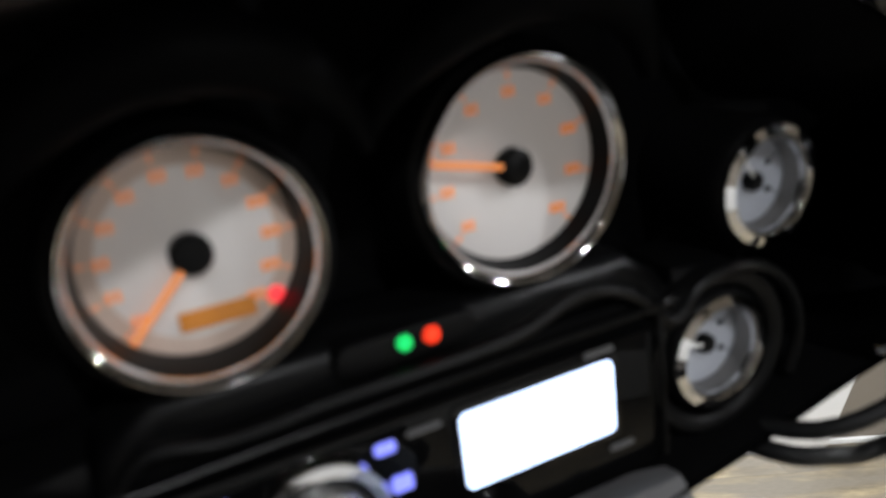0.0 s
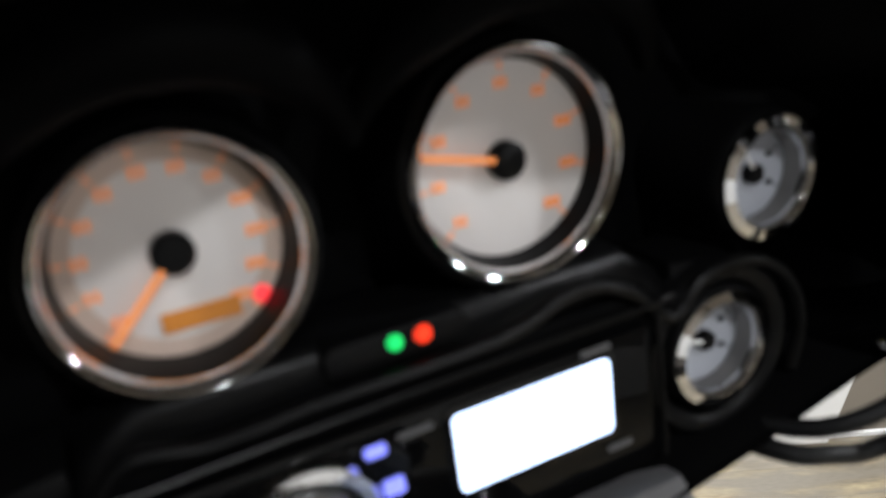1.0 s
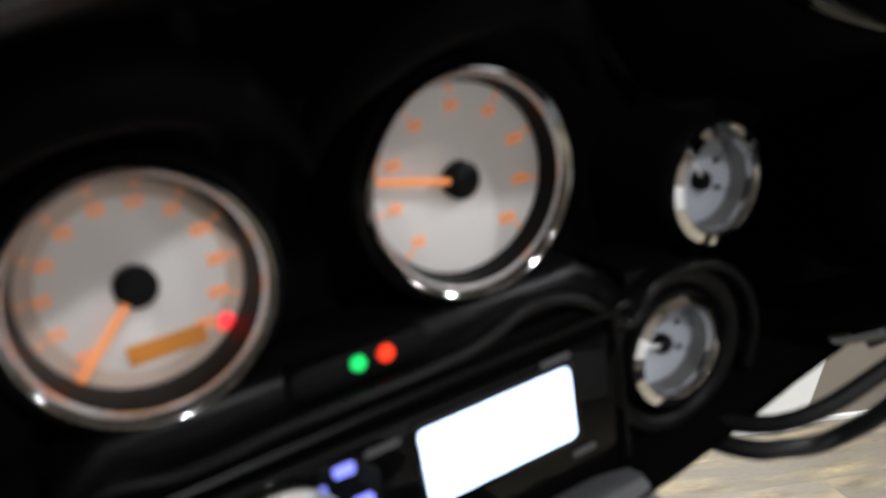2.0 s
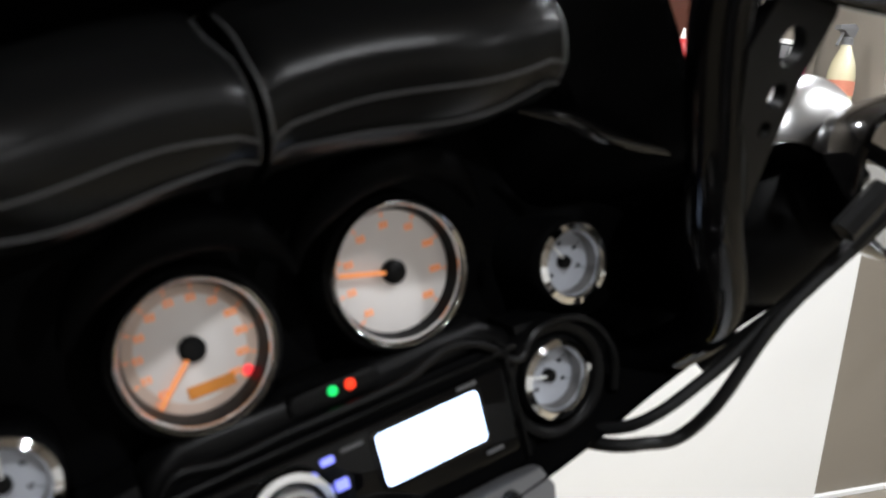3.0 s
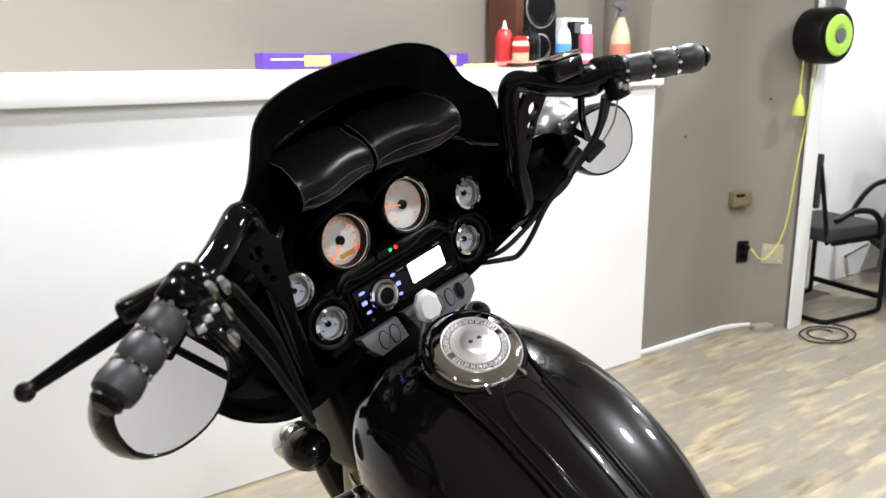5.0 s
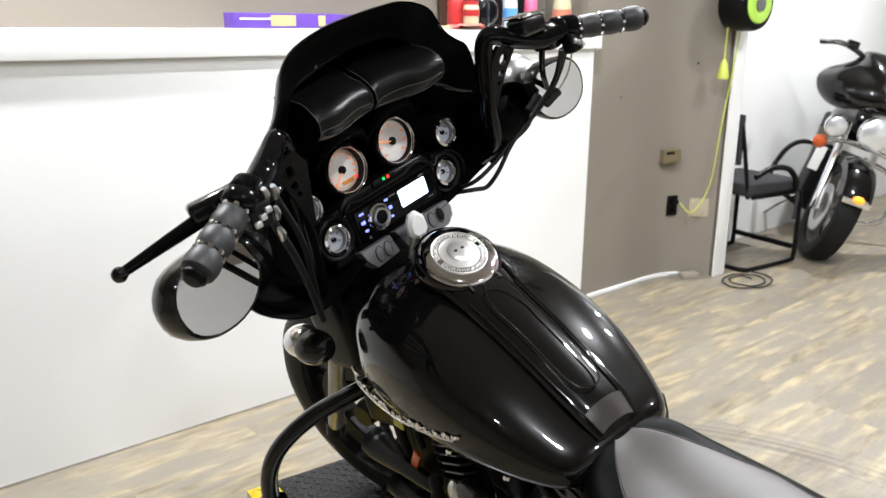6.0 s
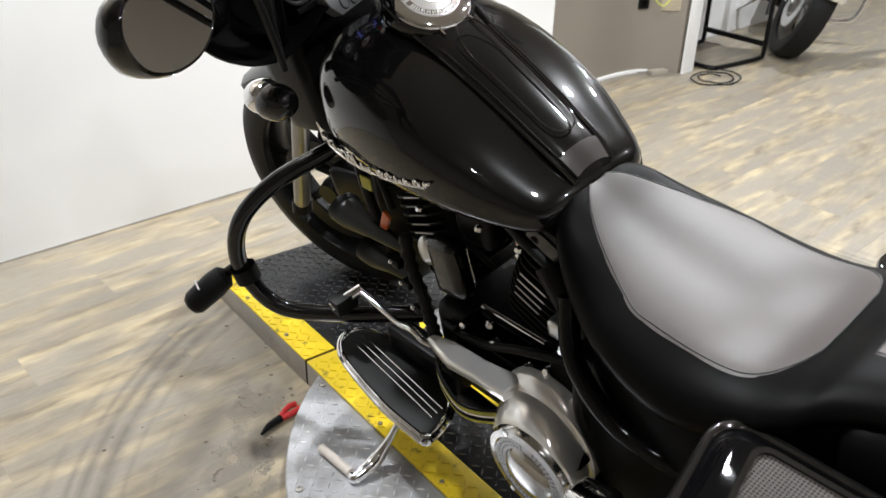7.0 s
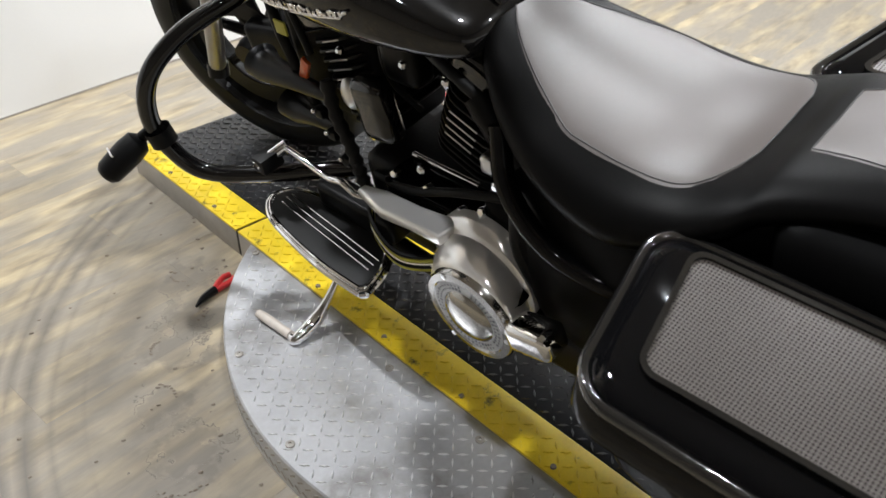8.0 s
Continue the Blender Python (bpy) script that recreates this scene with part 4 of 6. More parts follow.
for x0, y0, z0, x1, y1, z1, r in ((-0.075, 0.40, 0.66, -0.10, 0.30, 0.40, 0.010), (-0.06, 0.36, 0.69, -0.11, 0.26, 0.55, 0.007), (-0.09, -0.02, 0.635, -0.10, -0.16, 0.58, 0.009)):
    bp("hose", tube([(x0, y0, z0), (x0 * 0.6 + x1 * 0.4 - 0.015, (y0 + y1) / 2, (z0 + z1) / 2 + 0.02), (x1, y1, z1)], r, 10), RUBBER)
bp("swing_arm", box((0.045, 0.60, 0.095), (-0.140, -0.52, 0.200), 0.015, 3), SATIN, "black swing arm")
# primary cover
DERBY_AT = Matrix.Translation((-0.212, -0.152, 0.252)) @ pose(0, 0, 0, 0, -90, 0)
arm = [(-0.180, 0.127), (-0.190, 0.090), (-0.197, 0.055), (-0.190, -0.010), (-0.188, -0.075), (-0.135, -0.085), (-0.148, 0.000), (-0.152, 0.080), (-0.164, 0.125)]
cover = prism(arm, 0.024, 0.008, seg=4)
for v in cover.verts:
    v.co = (v.co.x, v.co.z, 0.339 + v.co.y)
rings = []
for u, grow in ((0.0, -0.004), (0.03, 0.0), (0.10, 0.004), (0.35, 0.008), (0.66, 0.009), (0.70, 0.007), (0.73, 0.009), (0.78, 0.015), (0.95, 0.019), (1.0, 0.020), (1.22, 0.020), (1.25, 0.014)):
    w = min(u, 1.0)
    x, y, z, r = -0.211 + 0.074 * u, -0.152 + 0.031 * w, 0.252 + 0.017 * w, 0.0935 + grow
    rings.append([Vector((x, y + r * math.cos(2 * math.pi * k / 56), z + r * math.sin(2 * math.pi * k / 56))) for k in range(56)])
loft(rings, cover)
prim = bp("primary_cover", cover, POLISHED, "polished chrome primary cover")
DERBY = BIKE @ DERBY_AT
bp("derby_cover", lathe([(0.092, -0.02), (0.092, 0.004), (0.088, 0.010), (0.076, 0.012), (0.073, 0.009), (0.052, 0.0085), (0.050, 0.0110), (0.044, 0.0165), (0.030, 0.0215), (0.014, 0.0240), (0.0, 0.0245)], 48), DERBY_METAL, "round polished cover with engraved ring", parent=prim, m=DERBY)
bp("derby_band", lathe([(0.0728, 0.0088), (0.0725, 0.0096), (0.0525, 0.0094), (0.0522, 0.0088)], 48), DERBY_BAND, parent=prim, m=DERBY)
eng = bmesh.new()
re = random.Random(5)
for k in range(46):
    if k % 15 == 0:
        continue
    a = 2 * math.pi * k / 46
    for q in (-0.0035, 0.0035):
        box((0.004 * re.uniform(0.6, 1.3), 0.0028 * re.uniform(0.6, 1.4), 0.0008), ((0.0625 + q) * math.cos(a), (0.0625 + q) * math.sin(a), 0.0100), 0.0002, 1, eng, Matrix.Rotation(a, 4, "Z"))
tagged(bp("engraved_ring", eng, ENGRAVE, "dark bars in a ring", parent=prim, m=DERBY), kind="stuff")
for a in range(3):
    bp("cover_screw", lathe([(0.005, 0.010), (0.005, 0.0125), (0, 0.013)], 10), STEEL, parent=prim, m=DERBY @ pose(0.083 * math.cos(2.1 * a + 0.5), 0.083 * math.sin(2.1 * a + 0.5), 0))
for y, z in ((0.09, 0.370), (0.01, 0.374), (-0.065, 0.362), (-0.115, 0.387), (-0.185, 0.388), (-0.250, 0.352)):
    bp("cover_bolt", lathe([(0.008, 0), (0.008, 0.012), (0.006, 0.015), (0, 0.015)], 12), CHROME, parent=prim, m=BIKE @ along((-0.112, y, z - 0.002), (-0.20, y, z + 0.03)))
bp("cover_clip", box((0.045, 0.062, 0.060), (-0.178, -0.194, 0.292), 0.008, 3, None, Matrix.Rotation(radians(32), 4, "X")), BLACK, "gloss black clip on the cover")
bp("foot_rubber", box((0.055, 0.085, 0.050), (-0.225, -0.300, 0.318), 0.016, 3, None, Matrix.Rotation(radians(-16), 4, "X")), CHROME, "chrome end of the passenger peg mount")
bp("chrome_rod", tube([(-0.056, 0.109, 0.3615), (-0.057, -0.050, 0.3625)], 0.0055, 10), CHROME)
# wiring at the primary
for k, (mt, dz) in enumerate(((WIRE_Y, 0.0), (SATIN, 0.008), (CHROME, -0.008), (SATIN, -0.016), (WIRE_Y, -0.022))):
    bp("wire", tube([(-0.17, 0.11, 0.345 + dz), (-0.20, 0.08, 0.315 + dz), (-0.21, 0.02, 0.285 + dz), (-0.18, -0.03, 0.275 + dz), (-0.15, -0.08, 0.30 + dz)], 0.004, 8), mt)

# floorboard, shift lever, stand
FB = BIKE @ Matrix.Translation((0, 0, 0.235))
fbo = [(-0.285, 0.045), (-0.270, 0.035), (-0.225, 0.045), (-0.185, 0.075), (-0.165, 0.12), (-0.158, 0.24), (-0.165, 0.335), (-0.185, 0.378), (-0.215, 0.388), (-0.242, 0.365), (-0.262, 0.31), (-0.283, 0.16)]
fbs = [(-0.220 + 0.95 * (p.x + 0.220), 0.212 + 0.95 * (p.y - 0.212)) for p in smooth_path([(x, y, 0) for x, y in fbo + fbo[:1]], 4)][:-1]


def flat_prism(outline, z0, z1, bev=0.0, grow=0.0):
    cx, cy = sum(p[0] for p in outline) / len(outline), sum(p[1] for p in outline) / len(outline)
    o = [(cx + (x - cx) * (1 + grow), cy + (y - cy) * (1 + grow * 0.45)) for x, y in outline]
    b = prism(o, z1 - z0, bev)
    for v in b.verts:
        v.co = (v.co.x, v.co.z, z0 + v.co.y)
    return b


fb = bp("floorboard", flat_prism(fbs, -0.012, 0.004, 0.003, 0.10), CHROME, "chrome edged floorboard with black rubber", m=FB)
for grow, rad, h in ((0.115, 0.0055, 0.001), (0.0, 0.0032, 0.0085)):
    cx, cy = sum(p[0] for p in fbs) / len(fbs), sum(p[1] for p in fbs) / len(fbs)
    rim = [(cx + (x - cx) * (1 + grow), cy + (y - cy) * (1 + grow * 0.45), h) for x, y in fbs]
    bp("chrome_rim", tube(rim + rim[:1], rad, 8, steps=1), CHROME, parent=fb, m=FB)
bp("floorboard_rubber", flat_prism(fbs, 0.003, 0.009, 0.0025, -0.06), RUBBER, parent=fb, m=FB)
for dx in (-0.010, 0.003, 0.016):
    bp("chrome_inlay", tube([(-0.232 + dx, 0.068, 0.0100), (-0.220 + dx, 0.20, 0.0100), (-0.207 + dx, 0.352 - 0.3 * abs(dx - 0.003), 0.0100)], 0.0019, 6), CHROME, parent=fb, m=FB)
bp("floorboard_bracket", box((0.06, 0.20, 0.02), (-0.15, 0.22, 0.215), 0.005), SATIN)
bp("floorboard", flat_prism([(-x, y) for x, y in fbs], -0.012, 0.006, 0.003, 0.10), CHROME, "chrome edged floorboard with black rubber", m=FB)
lever = bp("shift_lever", tube([(-0.165, 0.13, 0.325), (-0.175, 0.152, 0.334), (-0.18, 0.170, 0.354), (-0.18, 0.212, 0.346), (-0.18, 0.27, 0.356), (-0.182, 0.33, 0.366)], 0.0065, 10), CHROME, "chrome heel-toe shift lever")
bp("toe_peg", tube([(-0.175, 0.332, 0.366), (-0.240, 0.350, 0.350)], 0.012, 14), CHROME, parent=lever)
bp("peg_rubber", box((0.05, 0.035, 0.034), (-0.215, 0.345, 0.352), 0.006), RUBBER, parent=lever)
stand = part("side_stand", tube([(0.160, 0.240, 0.215), (0.117, 0.2145, 0.160), (0.088, 0.2060, 0.120), (0.062, 0.199, 0.092), (0.032, 0.186, 0.081), (0.011, 0.178, 0.078), (0.007, 0.190, 0.078)], [0.008, 0.008, 0.010, 0.016, 0.015, 0.011, 0.008], 14), CHROME, bike, "chrome side stand with a worn foot", Matrix())
part("stand_foot", tube([(0.008, 0.196, 0.0775), (-0.011, 0.242, 0.0775), (-0.030, 0.288, 0.0775)], [0.0095, 0.0100, 0.0095], 12, steps=1), PALEFOOT, bike, "worn pale foot of the stand", Matrix())

# highway bar
bar_pts = [(-0.03, 0.40, 0.645), (-0.11, 0.425, 0.622), (-0.218, 0.470, 0.590), (-0.294, 0.500, 0.538), (-0.324, 0.515, 0.465), (-0.320, 0.510, 0.390), (-0.290, 0.468, 0.322), (-0.21, 0.38, 0.298), (-0.10, 0.24, 0.300)]
for s in (1, -1):
    bp("highway_bar", tube([(s * x, y, z) for x, y, z in bar_pts], 0.0175, 16), BLACK, "gloss black tubular highway bar")
bp("bar_clamp", lathe([(0.026, -0.016), (0.026, 0.016)], 20), SATIN, m=BIKE @ along((-0.322, 0.512, 0.412), (-0.318, 0.505, 0.36)))
bp("lamp_stalk", tube([(-0.320, 0.52, 0.405), (-0.318, 0.555, 0.408), (-0.332, 0.580, 0.388)], [0.012, 0.008, 0.012], 10), SATIN)
turn = bp("turn_signal", loft([[Vector((r * math.cos(2 * math.pi * k / 20), r * 0.85 * math.sin(2 * math.pi * k / 20), h)) for k in range(20)] for h, r in ((-0.055, 0.010), (-0.051, 0.022), (-0.040, 0.030), (0.015, 0.033), (0.042, 0.029), (0.052, 0.014))]), SATIN, "small black turn signal", m=BIKE @ along((-0.380, 0.597, 0.361), (-0.335, 0.586, 0.3815)))
bp("chrome_line", box((0.036, 0.004, 0.004), (0.0, 0.0275, -0.008), 0.001), CHROME, parent=turn, m=WORLD[turn.name])

# front wheel, fork, fender
STEER = BIKE @ Matrix.Translation((0.145, 0.852, 0.270)) @ pose(0, 0, 0, 0, 0, 13.2) @ pose(0, 0, 0, 0, -5.4, 0) @ Matrix.Diagonal((1.0, 1.04, 1.04, 1))
wheel = bp("front_wheel", lathe([(0.235, -0.05), (0.245, -0.045), (0.235, -0.035), (0.225, 0.0), (0.235, 0.035), (0.245, 0.045), (0.235, 0.05)], 48, m=Matrix.Rotation(radians(90), 4, "Y"), closed=True), SATIN, "black cast front wheel", m=STEER)
bp("tyre", lathe([(0.236, -0.058), (0.26, -0.066), (0.295, -0.060), (0.318, -0.040), (0.326, 0.0), (0.318, 0.040), (0.295, 0.060), (0.26, 0.066), (0.236, 0.058)], 64, m=Matrix.Rotation(radians(90), 4, "Y"), closed=True), RUBBER, "black front tyre", parent=wheel, m=STEER)
for k in range(9):
    bp("spoke", tube([(0.0, 0.03 * math.cos(k * 0.698), 0.03 * math.sin(k * 0.698)), (0.0, 0.232 * math.cos(k * 0.698 + 0.12), 0.232 * math.sin(k * 0.698 + 0.12))], [0.016, 0.011], 8), SATIN, parent=wheel, m=STEER)
for s in (-1, 1):
    bp("brake_disc", lathe([(0.10, s * 0.062), (0.15, s * 0.062), (0.15, s * 0.067), (0.10, s * 0.067)], 48, m=Matrix.Rotation(radians(90), 4, "Y"), closed=True), ENGINE, parent=wheel, m=STEER)
bp("hub", lathe([(0, -0.085), (0.03, -0.085), (0.035, -0.06), (0.03, 0.0), (0.035, 0.06), (0.03, 0.085), (0, 0.085)], 24, m=Matrix.Rotation(radians(90), 4, "Y")), SATIN, parent=wheel, m=STEER)
for s in (-1, 1):
    side = Vector((0.0, 0, 0)) if s < 0 else Vector((0.24, 0.055, -0.01))
    lo, hi = BIKE @ (Vector((-0.010, 0.850, 0.255)) + side), BIKE @ (Vector((-0.010, 0.610, 0.81)) + side)
    mid = lo.lerp(hi, 0.62)
    bp("fork_slider", tube([lo, lo.lerp(hi, 0.05), mid], [0.017, 0.021, 0.021], 20, steps=1), BAND, "dull aluminium fork slider", m=Matrix())
    bp("fork_tube", tube([mid, hi], 0.025, 20, steps=1), SATIN, "black fork cover", m=Matrix())
    bp("axle_boss", lathe([(0.0, -0.016), (0.026, -0.016), (0.026, 0.016), (0, 0.016)], 20), SATIN, m=Matrix.Translation(lo.lerp(hi, 0.02)))
    bp("caliper", box((0.05, 0.13, 0.09), (s * 0.085, -0.12, 0.07), 0.02, 3), SATIN, m=STEER)
ff = []
for a in range(-58, 38, 8):
    r = 0.352
    y, z = r * math.sin(radians(a)), r * math.cos(radians(a))
    ff.append([Vector((x, y * k, z * k)) for x, k in ((-0.088, 0.86), (-0.086, 0.95), (-0.062, 0.99), (0, 1.01), (0.062, 0.99), (0.086, 0.95), (0.088, 0.86))])
bp("front_fender", loft(ff, close_ring=False, caps=False), BLACK, m=STEER)
bp("lower_triple_tree", box((0.26, 0.10, 0.05), (0, 0.02, -0.21), 0.015), SATIN, m=DASH)
bp("steering_neck", tube([BIKE.inverted() @ DASH @ Vector((0, 0.02, -0.22)), (0, 0.36, 0.78), (0, 0.30, 0.72)], 0.05, 16), SATIN)

# fairing
right_edge = [(0.0, 0.349), (0.065, 0.342), (0.122, 0.317), (0.146, 0.285), (0.163, 0.262), (0.187, 0.243), (0.214, 0.222), (0.236, 0.168), (0.262, 0.130), (0.30, 0.118), (0.338, 0.112), (0.385, 0.084), (0.412, 0.052), (0.402, 0.020), (0.345, 0.001), (0.275, -0.008), (0.238, -0.016), (0.195, -0.024), (0.145, -0.036), (0.10, -0.044), (0.05, -0.048)]
left_edge = [(-0.07, -0.048), (-0.13, -0.056), (-0.18, -0.078), (-0.23, -0.086), (-0.285, -0.070), (-0.338, -0.028), (-0.366, 0.025), (-0.374, 0.08), (-0.345, 0.138), (-0.29, 0.190), (-0.246, 0.227), (-0.219, 0.252), (-0.203, 0.284), (-0.188, 0.318), (-0.162, 0.338), (-0.11, 0.349), (-0.06, 0.351)]
outline = right_edge + [(0.0, -0.048)] + left_edge
outline = [(p.x, p.z) for p in smooth_path([(x, 0, z) for x, z in outline + outline[:1]], 3)][:-1]


def rim_y(x, z):
    return -0.030 - 0.28 * max(0.0, z - 0.03) + 0.10 * min(0.0, z) ** 1.0 * -1.0


def ringed(scale, dy, cz=0.06, flat=None):
    return [Vector((x * scale, (rim_y(x, z) if flat is None else flat) + dy, cz + (z - cz) * scale)) for x, z in outline]


dp("fairing_shell", loft([ringed(0.990, 0.003), ringed(0.997, -0.002), ringed(1.001, 0.003), ringed(0.985, 0.014, 0.08), ringed(0.93, 0.045, 0.10), ringed(0.82, 0.085, 0.11), ringed(0.68, 0.125, 0.12), ringed(0.48, 0.16, 0.12), ringed(0.25, 0.20, 0.12, 0.0), ringed(0.05, 0.21, 0.12, 0.0)], first=False), BLACK_BAR, "gloss black batwing fairing shell")
dp("inner_fairing", loft([ringed(0.99, 0.002), ringed(0.955, 0.012), ringed(0.90, 0.040), ringed(0.82, 0.052, 0.06), ringed(0.70, 0.020, 0.06, 0.03), ringed(0.4, 0.018, 0.06, 0.03), ringed(0.04, 0.018, 0.06, 0.03)], first=False), MATTE, "black grained inner fairing")

# ---------- dash ----------
dash = dp("dash_panel", prism([(-0.118, -0.050), (0.118, -0.050), (0.118, 0.040), (0.112, 0.050), (0.095, 0.062), (-0.095, 0.062), (-0.112, 0.050), (-0.118, 0.040)], 0.04, 0.008, seg=3), SATIN, "black lower dash panel", m=Matrix.Translation((0, -0.004, 0)))
for s in (-1, 1):
    dp("pod_bridge", prism([(s * 0.117, -0.048), (s * 0.160, -0.046), (s * 0.160, -0.035), (s * 0.117, -0.034)], 0.034, 0.004), SATIN, parent=dash, m=Matrix.Translation((0, -0.004, 0)))
    dp("pod_bridge", prism([(s * 0.117, 0.034), (s * 0.150, 0.034), (s * 0.150, 0.046), (s * 0.117, 0.050)], 0.034, 0.004), SATIN, parent=dash, m=Matrix.Translation((0, -0.004, 0)))
    dp("gauge_pod", lathe([(0.031, -0.04), (0.0405, -0.04), (0.0405, 0.0), (0.038, 0.0035), (0.034, 0.0035), (0.031, 0.001)], 48, closed=True), SATIN, parent=dash, m=Matrix.Translation((-0.1457 if s < 0 else 0.1367, -0.008, 0.0065)) @ TO_FRONT)
surround = [(-0.110, 0.044), (0.096, 0.044), (0.102, 0.038), (0.102, -0.034), (0.096, -0.040), (-0.110, -0.040), (-0.116, -0.034), (-0.116, 0.038)]
dp("radio_surround", prism(surround, 0.02, 0.004), MATTE, parent=dash, m=Matrix.Translation((0.004, -0.010, 0.002)))

def ridge(pts, r=0.0022):
    dp("dash_ridge", tube(pts, r, 8, steps=4), SATIN, parent=dash)


ridge([(-0.040, -0.012, 0.047), (0.030, -0.013, 0.048), (0.064, -0.013, 0.057), (0.088, -0.013, 0.050)] + [(0.142 + 0.0415 * math.cos(radians(a)), -0.012, 0.004 + 0.0415 * math.sin(radians(a))) for a in (140, 115, 90, 60, 30, 0, -30)], 0.0030)
ridge([(-0.100, -0.012, -0.044), (0.0, -0.013, -0.045), (0.095, -0.013, -0.045), (0.110, -0.013, -0.043)], 0.0024)
ridge([(-0.040, -0.012, 0.047), (-0.075, -0.013, 0.046), (-0.100, -0.013, 0.050)] + [(-0.145 + 0.0415 * math.cos(radians(a)), -0.012, 0.002 + 0.0415 * math.sin(radians(a))) for a in (50, 75, 105, 140, 180)], 0.0028)
ridge([(-0.107, -0.0145, -0.030), (-0.106, -0.0150, 0.034), (-0.100, -0.0150, 0.039), (0.094, -0.0150, 0.041), (0.1005, -0.0150, 0.036), (0.102, -0.0150, -0.030)], 0.0014)


def gauge(name, x, y, z, r, deep, face, label, marks, sweep, needle_at, big):
    """A round gauge: cowl, chrome bezel, dial, markings, needle, hub."""
    g = Matrix.Translation((x, y, z)) @ TO_FRONT
    cup = dp(name, lathe([(r * 1.00, -0.05), (r * 1.10, -0.05), (r * 1.11, -0.006), (r * 1.07, 0.0), (r * 1.0, 0.002)], 48, closed=True), SATIN, label, m=g)
    inner = 0.90 if big else 0.77
    ring = [(r * inner, -0.006), (r * (inner + 0.004), 0.0005), (r * (inner + 0.03), 0.0038), (r * (inner + 0.07), 0.0050), (r * 1.0, 0.0036), (r * 1.028, 0.0), (r * 1.03, -0.004), (r * 1.0, -0.008)]
    dp("bezel", lathe(ring, 56, closed=True), CHROME, "polished chrome bezel", parent=cup, m=g)
    wall = [(r * (inner + 0.005), 0.0), (r * (0.84 if big else 0.74), -deep * 0.9), (r * 0.85, -deep), (r * (inner + 0.03), -deep), (r * (inner + 0.03), -0.006)]
    dp("inner_wall", lathe(wall, 48, closed=True), SATIN if big else BAND, parent=cup, m=g)
    dp("dial", lathe([(r * 0.88, -deep - 0.001), (r * 0.84, -deep), (0, -deep)], 48), face, parent=cup, m=g)
    if name == "speedometer":
        # backlight glow on the outer dial, painted as a dimmer orange ring
        dp("glow_ring", lathe([(r * 0.705, -deep + 0.0002), (r * 0.70, -deep + 0.0004), (r * 0.84, -deep + 0.0004)], 48), GLOWRING, "scale ring with the orange backlight glow put into its colour", parent=cup, m=g)
    mk = bmesh.new()
    a0, a1 = sweep
    for k in range(marks):
        a = radians(a0 + (a1 - a0) * k / (marks - 1))
        rot = Matrix.Rotation(a, 4, "Z")
        rr = r * (0.65 if big else 0.48)
        for q in ((-1, 0, 1) if big and k > marks * 0.6 else (-0.6, 0.6)):
            box((r * 0.042, r * 0.085, 0.0006), (rr * math.cos(a) + q * r * 0.055, rr * math.sin(a), -deep + 0.0006), 0, 1, mk)
        box((r * 0.075, r * 0.02, 0.0006), (r * (0.79 if big else 0.66) * math.cos(a), r * (0.79 if big else 0.66) * math.sin(a), -deep + 0.0006), 0, 1, mk, rot)
    dp("dial_markings", mk, ORANGE if big else SATIN, parent=cup, m=g)
    a = radians(needle_at)
    n = g @ Matrix.Rotation(a, 4, "Z")
    dp("needle", box((r * (0.86 if big else 0.66), r * 0.055, 0.0012), (r * (0.39 if big else 0.30), 0, -deep + 0.0045), 0.0004, 1), NEEDLE if big else TAG, parent=cup, m=n)
    dp("needle_hub", lathe([(r * 0.17, -deep), (r * 0.17, -deep + 0.004), (r * 0.14, -deep + 0.0052), (0, -deep + 0.0055)], 28), SATIN, parent=cup, m=g)
    return cup, g


def cowl(x, z, r):
    """The raised brow over a large gauge."""
    pts = [(x + r * math.cos(radians(a)), 0.004 - 0.028 * math.sin(radians(a)) ** 2, z + r * math.sin(radians(a))) for a in range(20, 161, 10)]
    return tube(pts, [0.004, 0.011, 0.013, 0.011, 0.004], 12, steps=2)


speedo, sg = gauge("speedometer", -0.0700, 0.0, 0.1028, 0.0430, 0.015, DIAL, "large round speedometer with silver dial and orange markings", 12, (222, -48), 225, True)
tacho, tg = gauge("tachometer", 0.0525, 0.0, 0.1066, 0.0440, 0.010, DIAL, "large round tachometer with silver dial and orange needle", 9, (222, -48), 166, True)
gauge("small_gauge", 0.1710, -0.004, 0.0745, 0.0268, 0.010, PALE, "small round gauge with pale dial and chrome bezel", 5, (210, -30), 120, False)
gauge("small_gauge", 0.1367, -0.010, 0.0075, 0.0262, 0.010, PALE, "small round gauge with grey dial and chrome bezel", 5, (210, -30), 165, False)
gauge("small_gauge", -0.1457, -0.008, 0.0050, 0.0268, 0.010, PALE, "small round gauge with pale dial and chrome bezel", 5, (210, -30), 120, False)
gauge("small_gauge", -0.1733, -0.004, 0.0738, 0.0262, 0.010, PALE, "small round gauge with pale dial and chrome bezel", 5, (210, -30), 80, False)
dp("brow", cowl(-0.068, 0.106, 0.064), MATTE)
dp("brow", cowl(0.053, 0.110, 0.064), MATTE)
dp("odometer", box((0.0265, 0.0072, 0.0008), (0.0045, -0.0238, -0.0143), 0.0004, 1), ODO, "amber lit odometer window", parent=speedo, m=sg)
dp("warning_light", lathe([(0.0034, -0.0102), (0.003, -0.0090), (0, -0.0086)], 16), glow("red_warning", (1.0, 0.05, 0.06), 1.3), parent=speedo, m=sg @ pose(0.0255, -0.0225, -0.005))
